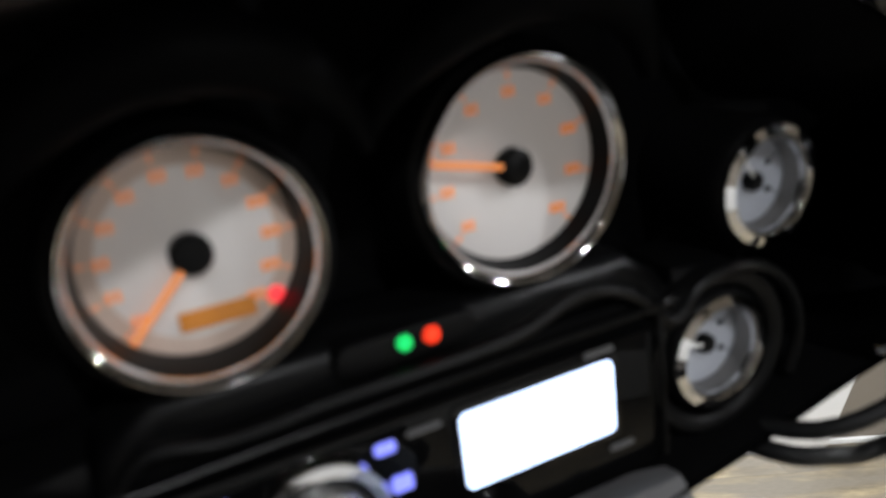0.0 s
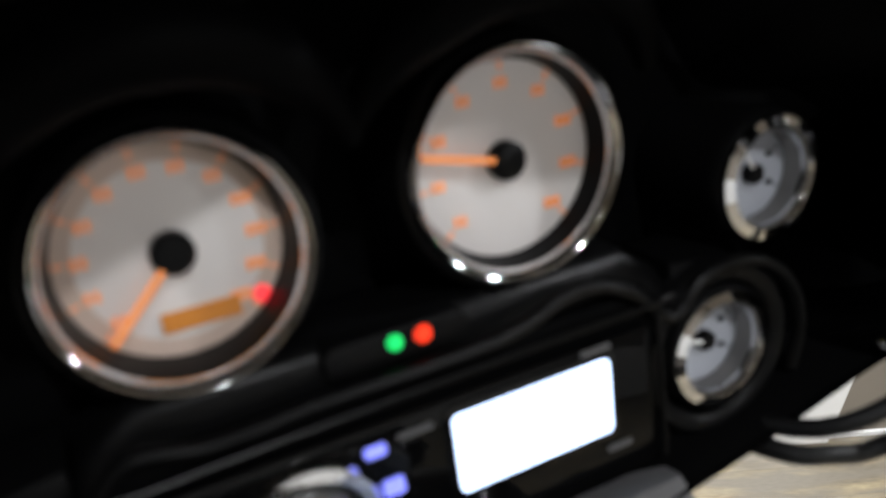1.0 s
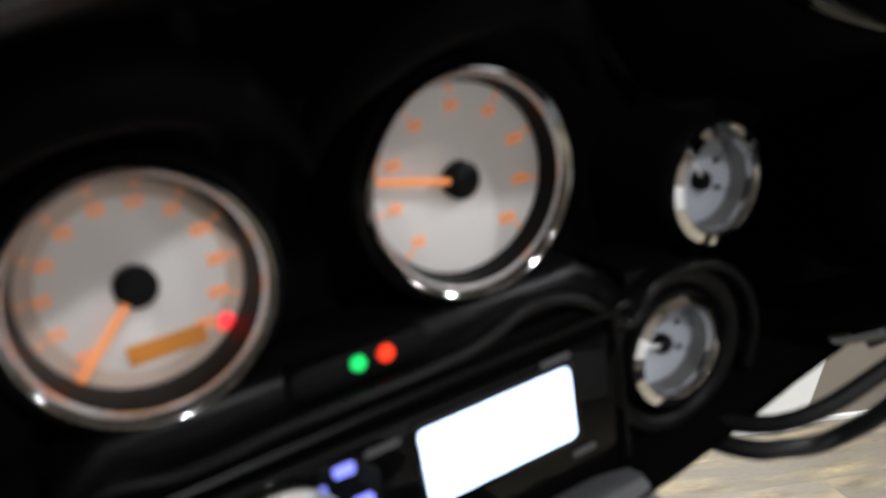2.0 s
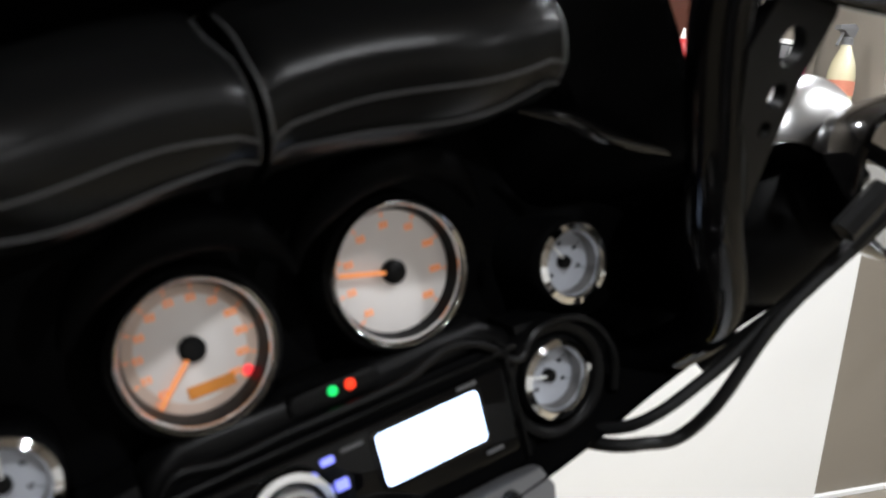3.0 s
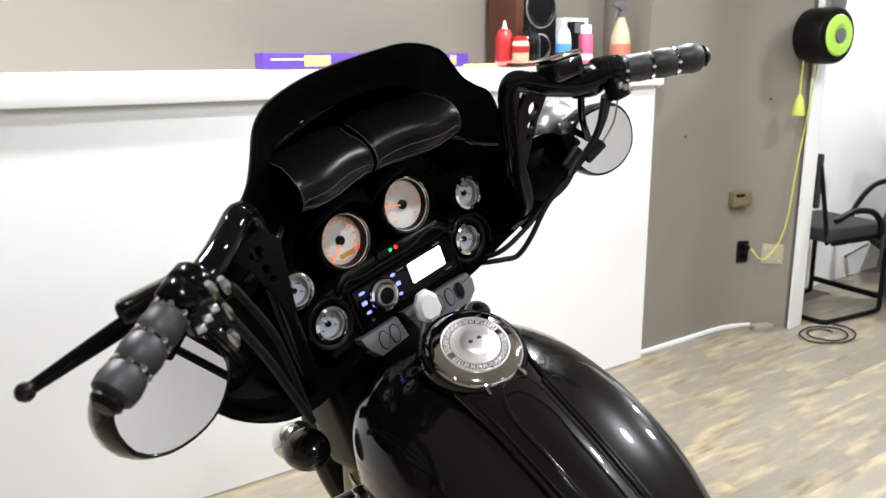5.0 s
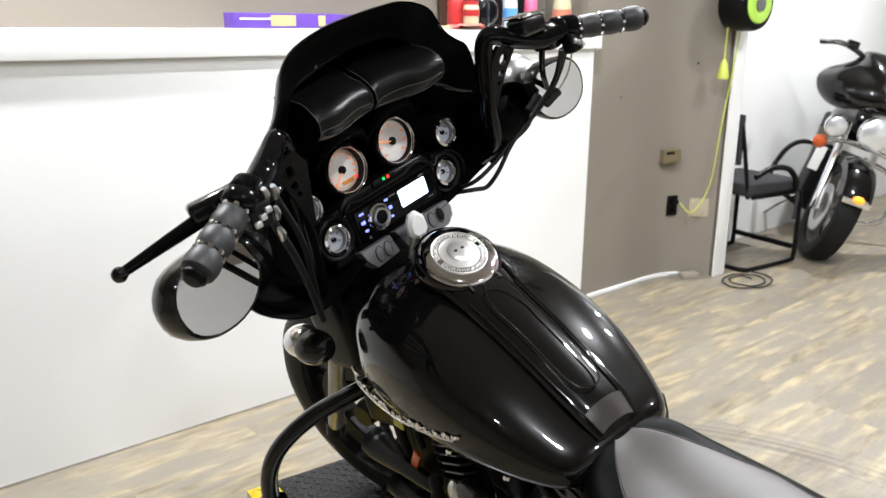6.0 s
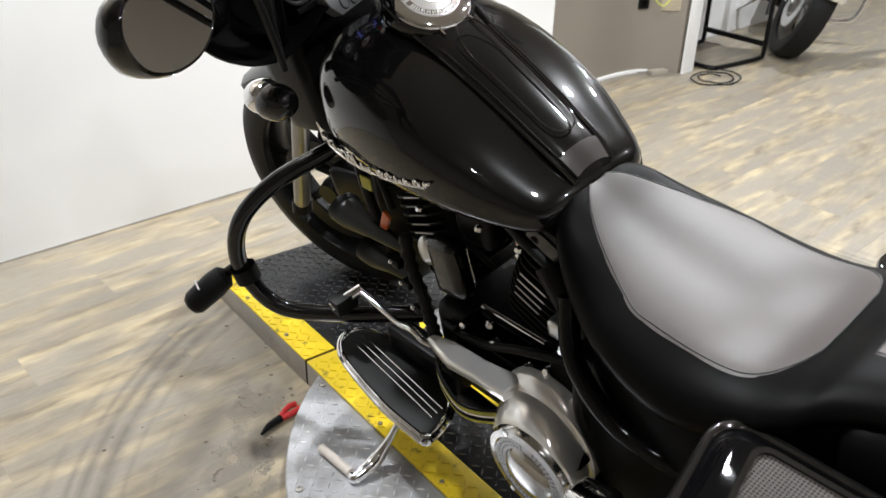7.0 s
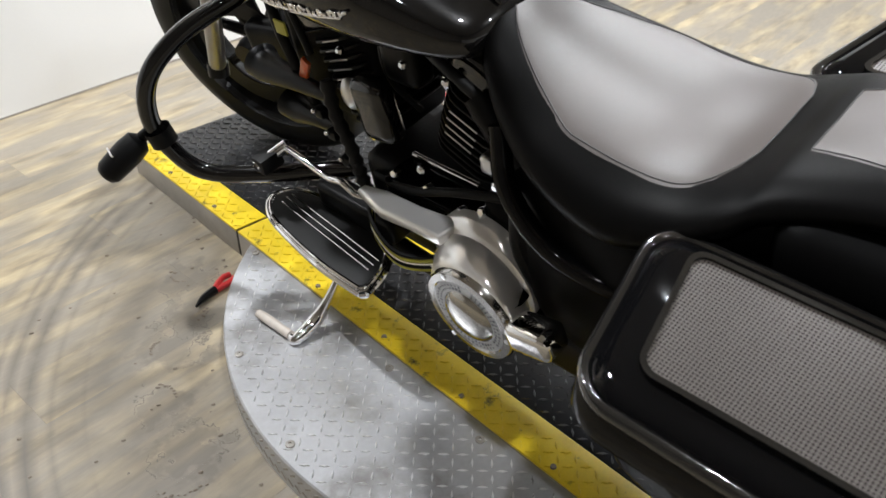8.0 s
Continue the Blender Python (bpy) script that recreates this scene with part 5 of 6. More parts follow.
led = dp("indicator_strip", prism(rounded(0.056, 0.013, 0.006), 0.012, 0.002), SATIN, "black strip of indicator lights", m=Matrix.Translation((-0.0065, -0.009, 0.0565)))
dp("green_lamp", lathe([(0.0030, 0), (0.0026, 0.0014), (0, 0.002)], 16), GREEN, parent=led, m=Matrix.Translation((-0.0083, -0.009, 0.0582)) @ TO_FRONT)
dp("red_lamp", lathe([(0.0034, 0), (0.003, 0.0012), (0, 0.0018)], 16), RED, parent=led, m=Matrix.Translation((0.0026, -0.009, 0.0580)) @ TO_FRONT)
# radio
radio = dp("radio", prism(rounded(0.197, 0.058, 0.004, 3, -0.0005, 0.0045), 0.02, 0.0025), BLACK_BAR, "single-unit car radio with lit white screen and blue buttons", m=Matrix.Translation((0, -0.0145, 0)))
dp("screen_frame", prism(rounded(0.075, 0.0385, 0.004, 3, 0.0405, 0.0098), 0.002, 0.0006), BLACK, parent=radio, m=Matrix.Translation((0, -0.0160, 0)))
dp("screen", prism(rounded(0.0690, 0.0325, 0.0025, 3, 0.0405, 0.0098), 0.002), LCD, "glowing white screen", parent=radio, m=Matrix.Translation((0, -0.0168, 0)))
kn = Matrix.Translation((-0.0505, -0.0145, 0.0035)) @ TO_FRONT
dp("volume_knob", lathe([(0.0170, 0), (0.0170, 0.009), (0.0163, 0.0105), (0.014, 0.0108), (0.0135, 0.0102), (0.0, 0.0102)], 36), STEEL, "turned metal volume knob", parent=radio, m=kn)
dp("knob_ring", lathe([(0.0185, 0.0), (0.0262, 0.0), (0.0262, 0.002), (0.0245, 0.005), (0.020, 0.0055), (0.0185, 0.003)], 40, closed=True), CHROME, parent=radio, m=kn)
dp("knob_face", lathe([(0.0128, 0.0100), (0.0124, 0.0108), (0.006, 0.0112), (0, 0.0113)], 32), SATIN, "dark knob face", parent=radio, m=kn)
for x, z, w, h in ((-0.0238, 0.0236, 0.008, 0.004), (-0.0192, 0.0070, 0.008, 0.0062), (-0.0210, -0.0095, 0.006, 0.004), (-0.0846, 0.0237, 0.010, 0.0038), (-0.0860, 0.0079, 0.009, 0.006), (-0.0841, -0.0080, 0.008, 0.004), (-0.0745, 0.0050, 0.004, 0.004)):
    dp("button", prism(rounded(w, h, 0.001, 3, x, z), 0.002, 0.0004), BLUE, "blue lit button", parent=radio, m=Matrix.Translation((0, -0.0162, 0)))
for x, z, w in ((-0.008, 0.0255, 0.014), (0.070, 0.0305, 0.014), (0.079, -0.0160, 0.012)):
    dp("marking_bar", prism(rounded(w, 0.0022, 0.0008, 2, x, z), 0.001), GREYP, parent=radio, m=Matrix.Translation((0, -0.0155, 0)))
dp("small_jack", lathe([(0.003, 0), (0.003, 0.001), (0, 0.001)], 12), STEEL, parent=radio, m=Matrix.Translation((-0.082, -0.0150, -0.022)) @ TO_FRONT)

dp("neck_cover", box((0.22, 0.13, 0.24), (-0.055, 0.105, -0.165), 0.03, 3), SATIN, "black cover below the dash")
# switch panels below
PANELS = (([(-0.034, -0.034), (0.103, -0.036), (0.109, -0.050), (0.104, -0.068), (0.086, -0.080), (-0.018, -0.078)], (0.030, 0.0525, 0.0745)),
          ([(-0.119, -0.034), (-0.047, -0.034), (-0.042, -0.070), (-0.098, -0.074), (-0.113, -0.054)], (-0.084, -0.0635)))
tilt = Matrix.Translation((0, -0.024, -0.034)) @ pose(0, 0, 0, -10, 0, 0) @ Matrix.Translation((0, 0, 0.034))
for o, places in PANELS:
    sp = dp("switch_panel", prism(o, 0.030, 0.003), GREYP, "grey switch panel with oval switches", m=tilt)
    for x in places:
        dp("switch_groove", prism(oval(x, -0.054, 0.0092, 0.0148, 20, -6), 0.004), SATIN, parent=sp, m=tilt @ Matrix.Translation((0, -0.0010, 0)))
        dp("switch", prism(oval(x, -0.054, 0.0080, 0.0136, 20, -6), 0.006, 0.002), GREYP, parent=sp, m=tilt @ Matrix.Translation((0, -0.0024, 0)))
    if len(places) == 3:
        dp("rocker", prism(oval(places[2], -0.053, 0.0072, 0.0125, 20, -6), 0.006, 0.003), SATIN, "black rocker", parent=sp, m=tilt @ Matrix.Translation((0, -0.006, 0)))
keyt = dp("ignition_key", prism([(-0.022, -0.012), (-0.021, 0.010), (-0.010, 0.024), (0.006, 0.025), (0.020, 0.010), (0.022, -0.014), (0.012, -0.024), (-0.010, -0.024)], 0.018, 0.006, seg=1), KEYW, "white faceted key head in the ignition", m=Matrix.Translation((-0.019, -0.078, -0.026)))
dp("key_barrel", tube([(-0.024, -0.066, -0.046), (-0.034, -0.050, -0.085)], 0.010, 14), STEEL, parent=keyt)
dp("ignition_boss", lathe([(0.025, 0), (0.025, 0.03), (0.02, 0.035), (0, 0.035)], 24), SATIN, m=Matrix.Translation((-0.01, -0.03, -0.13)))

# leather pouches under the windscreen
for x0, x1, y0, y1 in ((-0.160, -0.033, -0.111, -0.085), (-0.022, 0.112, -0.090, -0.117)):
    rows = []
    n = 16
    for i in range(n + 1):
        u = i / n
        x = x0 + (x1 - x0) * u
        f = y0 + (y1 - y0) * u - 0.006 * math.sin(u * math.pi)
        wave = 0.0025 * math.sin(u * math.pi * 2.2 + x0 * 20)
        lip = 0.007 * math.sin(u * math.pi)
        end = -0.003 if i in (0, n) else 0.0
        prof = [(-0.010, 0.272), (-0.035, 0.267), (f + 0.034, 0.256), (f + 0.013, 0.243), (f + 0.002, 0.229), (f + 0.001, 0.219), (f + 0.005, 0.207), (f + 0.014, 0.199 - lip), (f + 0.034, 0.191 - lip * 0.8), (-0.030, 0.186), (-0.010, 0.21)]
        rows.append([Vector((x + 0.006 * (u - 0.5) * (z < 0.25), y + wave * (z > 0.2), z + wave + end)) for y, z in prof])
    bmp, _ = skin(rows, 2, 2)
    pc = dp("pouch", bmp, POUCH, "black leather pouch with stitched flap", angle=60)
    for i in (0, n):
        dp("pouch_piping", tube(rows[i][1:8], 0.0010, 6, steps=2), STITCH_DARK, parent=pc)
    dp("pouch_seam", tube([r[6] + Vector((0, -0.0008, 0)) for r in rows], 0.0008, 6, steps=1), STITCH_DARK, parent=pc)
    dp("pouch_lip", tube([r[7] + Vector((0, -0.0004, -0.001)) for r in rows], 0.0009, 6, steps=1), STITCH_DARK, parent=pc)
for s in (-1, 1):
    dp("vent_ridge", tube([(s * 0.150, -0.012, 0.180), (s * 0.172, -0.028, 0.168), (s * 0.200, -0.032, 0.149), (s * 0.263, -0.030, 0.124), (s * 0.30, -0.02, 0.118)], [0.002, 0.006, 0.006, 0.005, 0.002], 10), BLACK)
dp("windscreen_trim", tube([Vector((x, -0.055 + 0.25 * x * x, 0.300 - 1.1 * x * x)) for x in (-0.15, -0.1, -0.05, 0, 0.05, 0.1, 0.15)], 0.005, 8), SATIN)
for x in (-0.10, -0.02, 0.06, 0.12):
    dp("screen_bolt", lathe([(0.005, 0), (0.005, 0.003), (0.003, 0.005), (0, 0.005)], 12), CHROME, m=Matrix.Translation((x, -0.062 + 0.2 * x * x, 0.306 - x * x)) @ TO_FRONT)

# handlebar, grips, controls, mirrors
BARS = {1: [(0.13, 0.10, -0.02), (0.205, 0.03, -0.02), (0.228, -0.058, 0.02), (0.205, -0.100, 0.10), (0.196, -0.132, 0.195), (0.198, -0.150, 0.232), (0.218, -0.162, 0.229), (0.245, -0.176, 0.212), (0.290, -0.188, 0.196), (0.340, -0.200, 0.193), (0.378, -0.214, 0.188), (0.465, -0.281, 0.170)],
        -1: [(-0.19, 0.05, -0.10), (-0.215, -0.02, -0.03), (-0.236, -0.080, 0.08), (-0.246, -0.118, 0.175), (-0.256, -0.142, 0.225), (-0.272, -0.158, 0.236), (-0.300, -0.178, 0.226), (-0.345, -0.205, 0.210), (-0.410, -0.227, 0.191), (-0.490, -0.254, 0.162)]}
GRIPS = {1: (Vector((0.374, -0.212, 0.189)), Vector((0.470, -0.284, 0.169))), -1: (Vector((-0.406, -0.227, 0.193)), Vector((-0.499, -0.259, 0.158)))}
LEVERS = {1: [(0.335, -0.150, 0.196), (0.38, -0.140, 0.196), (0.45, -0.150, 0.184), (0.515, -0.190, 0.170)],
          -1: [(-0.362, -0.190, 0.200), (-0.405, -0.178, 0.195), (-0.470, -0.166, 0.185), (-0.5447, -0.1543, 0.173)]}
for s in (-1, 1):
    dp("handlebar", tube(BARS[s], 0.0165, 16), BLACK_BAR, "gloss black handlebar half")
    a, b = GRIPS[s]
    fr = along(a, b)
    ln = (b - a).length
    grip = dp("grip", lathe([(0.019, 0.0), (0.0215, 0.004), (0.0205, 0.010), (0.0220, ln * 0.17), (0.0215, ln * 0.27), (0.0185, ln * 0.335), (0.0215, ln * 0.40), (0.0228, ln * 0.50), (0.0215, ln * 0.60), (0.0185, ln * 0.665), (0.0215, ln * 0.73), (0.0232, ln * 0.85), (0.0215, ln * 0.95), (0.015, ln), (0.0, ln + 0.002)], 28), GRIPR, "ribbed black rubber grip with chrome bands", m=fr)
    for u in (0.0, 0.335, 0.665):
        dp("chrome_band", lathe([(0.0178, 0.001), (0.0192, 0.001), (0.0196, 0.003), (0.0192, 0.005), (0.0178, 0.005)], 28, closed=True), BLACK, parent=grip, m=fr @ Matrix.Translation((0, 0, ln * u - 0.003)))
        for q in range(8):
            dp("band_stud", lathe([(0.0042, 0), (0.0032, 0.0024), (0, 0.003)], 8), CHROME, parent=grip, m=fr @ Matrix.Rotation(q * math.pi / 4, 4, "Z") @ Matrix.Translation((0.0192, 0, ln * u)) @ Matrix.Rotation(radians(90), 4, "Y"))
    dp("grip_end", lathe([(0.015, -0.004), (0.0165, 0.004), (0.011, 0.010), (0, 0.011)], 20), SATIN, parent=grip, m=fr @ Matrix.Translation((0, 0, ln)))
    # switch housing: a split drum round the bar, with buttons and bright levers
    h0 = a + (a - b).normalized() * 0.052
    hm = along(h0, a)
    sw = dp("switch_housing", lathe([(0, 0.0), (0.021, 0.0), (0.0245, 0.004), (0.0255, 0.022), (0.0240, 0.024), (0.0255, 0.026), (0.0245, 0.045), (0.021, 0.049), (0, 0.049)], 28), BLACK_BAR, "black split switch housing", m=hm)
    dp("switch_box", box((0.034, 0.026, 0.036), (0.0, 0.0, 0.0), 0.006, 3), SATIN, parent=sw, m=Matrix.Translation(h0.lerp(a, 0.5) + Vector((-0.002 * s, -0.012, -0.024))))
    for k in range(3):
        dp("switch_button", box((0.010, 0.006, 0.009), (0, 0, 0), 0.002), STEEL, parent=sw, m=Matrix.Translation(h0.lerp(a, 0.5) + Vector((s * (0.010 * k - 0.012), -0.027, -0.020 - 0.006 * k))))
    if s > 0:
        dp("reservoir", box((0.062, 0.044, 0.032), (0.268, -0.185, 0.228), 0.008, 3, None, Matrix.Rotation(radians(6), 4, "Y")), BLACK, "black reservoir with chrome lid")
        dp("reservoir_lid", box((0.064, 0.046, 0.006), (0.270, -0.185, 0.247), 0.003, 2, None, Matrix.Rotation(radians(6), 4, "Y")), CHROME)
        dp("lever_clamp", box((0.03, 0.05, 0.045), (0.318, -0.178, 0.192), 0.010, 3), BLACK)
    else:
        pm = along((-0.365, -0.196, 0.208), (-0.4425, -0.170, 0.203))
        dp("lever_clamp", box((0.030, 0.026, 0.080), (0.0, 0.0, 0.038), 0.009, 3), BLACK, m=pm)
    dp("lever", tube(LEVERS[s], [0.0125, 0.0115, 0.0095, 0.0065], 12), BLACK_BAR, "black hand lever")
    dp("lever_end", ball(0.0105, LEVERS[s][-1]), BLACK)
    MO = [(-0.060, 0.040), (-0.045, 0.055), (0.0, 0.060), (0.045, 0.050), (0.068, 0.015), (0.062, -0.030), (0.030, -0.055), (-0.015, -0.058), (-0.050, -0.040), (-0.070, -0.005)]
    MO = [(p.x * s, p.z) for p in smooth_path([(x, 0, z) for x, z in MO + MO[:1]], 3)][:-1]
    if s < 0:
        mm = Matrix.Translation((-0.402, -0.066, 0.060)) @ pose(0, 0, 0, 0, 0, 13) @ Matrix.Diagonal((1.22, 1.0, 1.06, 1))
        stem = [(-0.368, -0.190, 0.185), (-0.372, -0.140, 0.150), (-0.385, -0.070, 0.105)]
    else:
        mm = Matrix.Translation((0.424, -0.085, 0.062)) @ pose(0, 0, 0, 4, 0, -10)
        stem = [(0.325, -0.165, 0.19), (0.345, -0.13, 0.13), (0.395, -0.085, 0.075)]
    dp("mirror_stem", tube(stem, 0.006, 10), BLACK_BAR)
    mr = dp("mirror", loft([[Vector((x * k + s * max(0.0, y) * (0.12 if s < 0 else 0.0), y, z * k)) for x, z in MO] for k, y in ((0.95, -0.004), (1.0, -0.006), (1.03, 0.0), (1.03, 0.018), (0.98, 0.036), (0.80, 0.055), (0.45, 0.066), (0.1, 0.068))]), BLACK, "black mirror with real glass", m=mm)
    dp("mirror_glass", prism([(x * 0.93, z * 0.93) for x, z in MO], 0.004), MIRROR, parent=mr, m=mm @ Matrix.Translation((0, -0.0075, 0)))
    # cables
    for k, (dx, dz, r) in enumerate(() if s > 0 else ((0.0, 0.0, 0.006), (-0.02, 0.02, 0.005))):
        dp("cable", tube([(s * (0.352 + dx), -0.205, 0.185), (s * (0.335 + dx), -0.18, 0.14 + dz), (s * (0.300 + dx), -0.135, 0.06 + dz), (s * (0.265 + dx * 0.5), -0.075, -0.03 + dz), (s * 0.235, -0.02, -0.10)], r, 10), RUBBER, "black control cable")
for pts, r in (([(0.352, -0.185, 0.160), (0.366, -0.145, 0.105), (0.350, -0.105, 0.058), (0.269, -0.080, 0.015), (0.222, -0.062, -0.030), (0.200, -0.042, -0.053), (0.172, -0.040, -0.046), (0.150, -0.030, -0.040), (0.138, 0.03, -0.044)], 0.0046),
               ([(0.345, -0.185, 0.160), (0.356, -0.140, 0.098), (0.318, -0.090, 0.037), (0.262, -0.072, 0.010), (0.218, -0.060, -0.012), (0.165, -0.040, -0.030), (0.142, 0.03, -0.040)], 0.0043),
               ([(0.362, -0.185, 0.160), (0.374, -0.135, 0.100), (0.330, -0.095, 0.048), (0.275, -0.070, 0.012), (0.24, -0.03, -0.02)], 0.0052)):
    dp("cable", tube(pts, r, 10), RUBBER, "black control cable")
dp("wire_connector", tube([(0.385, -0.120, 0.070), (0.350, -0.110, 0.056)], 0.0095, 8), SATIN, "black wire connector")
dp("wire_connector", tube([(0.330, -0.118, 0.082), (0.300, -0.108, 0.062)], 0.0085, 8), SATIN, "black wire connector")
dp("thin_wire", tube([(0.385, -0.120, 0.070), (0.405, -0.14, 0.10), (0.400, -0.17, 0.15)], 0.0018, 6), CARD)
# drilled bracket inside the handlebar bend
def drilled_plate(outline, holes, thick):
    """A flat plate in x, z with round holes cut through it."""
    cu = bpy.data.curves.new("plate_outline", "CURVE")
    cu.dimensions, cu.fill_mode, cu.extrude = "2D", "BOTH", thick / 2
    for loop in [outline] + [oval(x, z, r, r, 20) for x, z, r in holes]:
        sp = cu.splines.new("POLY")
        sp.points.add(len(loop) - 1)
        for p, (x, z) in zip(sp.points, loop):
            p.co = (x, z, 0, 1)
        sp.use_cyclic_u = True
    tmp = new("plate_outline", cu)
    me = bpy.data.meshes.new_from_object(tmp)
    out = bmesh.new()
    out.from_mesh(me)
    bmesh.ops.remove_doubles(out, verts=out.verts, dist=0.00005)
    bmesh.ops.transform(out, matrix=Matrix.Rotation(radians(90), 4, "X"), verts=out.verts)
    bpy.data.objects.remove(tmp)
    bpy.data.curves.remove(cu)
    bpy.data.meshes.remove(me)
    return out


for s in (-1, 1):
    w = 0.0 if s > 0 else 0.035
    plate = [(s * (x + w), z) for x, z in ((0.196, 0.085), (0.204, 0.075), (0.216, 0.110), (0.240, 0.165), (0.262, 0.196), (0.262, 0.206), (0.215, 0.214), (0.196, 0.19))]
    dp("bar_gusset", drilled_plate(plate, [(s * (0.2295 + w), 0.186, 0.0105), (s * (0.2235 + w), 0.161, 0.0072), (s * (0.2170 + w), 0.144, 0.0048)], 0.008), SATIN, "black drilled bracket", m=Matrix.Translation((0, -0.143, 0.185)) @ pose(0, 0, 0, 20, 0, 0) @ Matrix.Translation((0, 0, -0.185)), angle=30)
for s in (-1, 1):
    if s > 0:
        dp("lamp_shell", ball(1, (0.404, -0.004, 0.098), (0.056, 0.032, 0.050), None, 28, 16), STEEL, "polished rounded lamp shell")
    dp("speaker_pod", ball(1, (s * (0.300 if s < 0 else 0.338), 0.03 if s < 0 else -0.005, 0.055 if s < 0 else 0.046), (0.060, 0.045, 0.070) if s < 0 else (0.086, 0.050, 0.060), None, 28, 16), BLACK if s < 0 else MATTE, "rounded black speaker pod")
    sx, sc = (-0.235, 1.0) if s < 0 else (0.150, 0.6)
    dp("front_signal", ball(1, (sx, 0.05, -0.168 if s < 0 else -0.143), (0.034 * sc, 0.048 * sc, 0.032 * sc), None, 24, 14), BLACK, "black bullet turn signal")
    dp("signal_cap", ball(1, (sx, 0.08, -0.160 if s < 0 else -0.143), (0.033 * sc, 0.040 * sc, 0.030 * sc), None, 24, 14), CHROME)
for x, z, r in ((-0.366, 0.208, 0.008), (-0.352, 0.206, 0.008), (-0.360, 0.180, 0.006), (-0.366, 0.152, 0.008)):
    dp("clamp_piece", tube([(x, -0.246, z), (x + 0.004, -0.240, z - 0.010), (x + 0.008, -0.228, z - 0.022)], [r * 0.45, r * 0.7, r * 0.4], 10), STEEL, "bright metal switch lever")

# ---------- things on the ledge ----------
def on_wall(x, y, z, rz=0):
    return WALL @ pose(x, y, z, 0, 0, rz)


LZ = 1.352


def bottle(name, label, x, y, profile, material, cap_mat, cap_profile, cat="bottle", label_mat=None, band=None, rz=0):
    m = on_wall(x, y, LZ, rz)
    b = thing(name, label, cat, m)
    part("body", lathe(profile, 28), material, b)
    part("cap", lathe(cap_profile, 20), cap_mat, b)
    if label_mat:
        part("label", lathe([(band[0], band[1]), (band[0] + 0.0008, band[1]), (band[0] + 0.0008, band[2]), (band[0], band[2])], 28), label_mat, b)
    return b


spk = thing("bookshelf_speaker", "dark red wood bookshelf loudspeaker standing on the white ledge", "speaker", on_wall(-0.60, 0.20, LZ))
part("cabinet", box((0.21, 0.17, 0.34), (0, 0, 0.17), 0.004), WOODBOX, spk)
for z, r in ((0.225, 0.075), (0.07, 0.05)):
    drv = part("driver", lathe([(r, 0.0), (r, 0.006), (r * 0.92, 0.008), (r * 0.85, 0.004), (r * 0.35, -0.012), (r * 0.3, -0.004), (0, 0.0)], 36), SATIN, spk, "black speaker cone", WORLD[spk.name] @ Matrix.Translation((0.02, -0.086, z)) @ TO_FRONT)
    part("driver_ring", lathe([(r, 0.002), (r * 1.08, 0.002), (r * 1.08, 0.007), (r, 0.008)], 36, closed=True), STEEL, spk, "", WORLD[drv.name])
part("baffle", box((0.17, 0.006, 0.31), (0.02, -0.086, 0.17), 0.002), SATIN, spk)
cln = thing("cleaner_box", "black and white cardboard box with printed bars", "box", on_wall(-0.365, 0.16, LZ, 4))
part("carton", box((0.15, 0.06, 0.19), (0, 0, 0.095), 0.002), TAG, cln)
part("print_panel", box((0.11, 0.003, 0.15), (-0.005, -0.0315, 0.10), 0.0005), SATIN, cln)
part("print_window", box((0.045, 0.003, 0.04), (0.01, -0.0335, 0.15), 0.0005), GREYP, cln)
can = thing("aerosol_can", "pink aerosol can with a white cap on the ledge", "spray can", on_wall(-0.375, 0.06, LZ))
part("body", lathe([(0, 0), (0.028, 0), (0.029, 0.004), (0.029, 0.115), (0.024, 0.125), (0, 0.125)], 28), PINK, can)
part("cap", lathe([(0.022, 0.125), (0.022, 0.155), (0.019, 0.160), (0, 0.160)], 24), TAG, can)
part("print_bar", lathe([(0.0296, 0.02), (0.0302, 0.02), (0.0302, 0.045), (0.0296, 0.045)], 28), TAG, can)
bottle("water_bottle", "clear plastic water bottle with a blue label", -0.505, 0.055, [(0, 0), (0.028, 0), (0.031, 0.006), (0.031, 0.10), (0.026, 0.13), (0.012, 0.152), (0.011, 0.16), (0, 0.16)], BOTTLE, TAG, [(0.0125, 0.158), (0.0125, 0.172), (0, 0.172)], label_mat=LABELB, band=(0.0312, 0.045, 0.085))
bottle("squeeze_bottle", "red squeeze bottle with a pointed white tip", -0.775, 0.10, [(0, 0), (0.032, 0), (0.035, 0.006), (0.034, 0.105), (0.026, 0.13), (0.014, 0.14), (0, 0.14)], REDP, TAG, [(0.012, 0.138), (0.008, 0.15), (0.003, 0.17), (0, 0.17)])
bottle("wax_jar", "yellow and red plastic jar", -0.745, 0.04, [(0, 0), (0.030, 0), (0.033, 0.005), (0.033, 0.085), (0.028, 0.095), (0, 0.095)], SPRAY, REDP, [(0.029, 0.092), (0.029, 0.11), (0, 0.112)], "jar", REDP, (0.0333, 0.05, 0.075))
bottle("polish_bottle", "black plastic polish bottle", -0.665, 0.07, [(0, 0), (0.036, 0), (0.038, 0.006), (0.037, 0.10), (0.028, 0.125), (0.013, 0.135), (0, 0.135)], BLACK, BLACK, [(0.014, 0.132), (0.014, 0.152), (0.010, 0.156), (0, 0.156)])
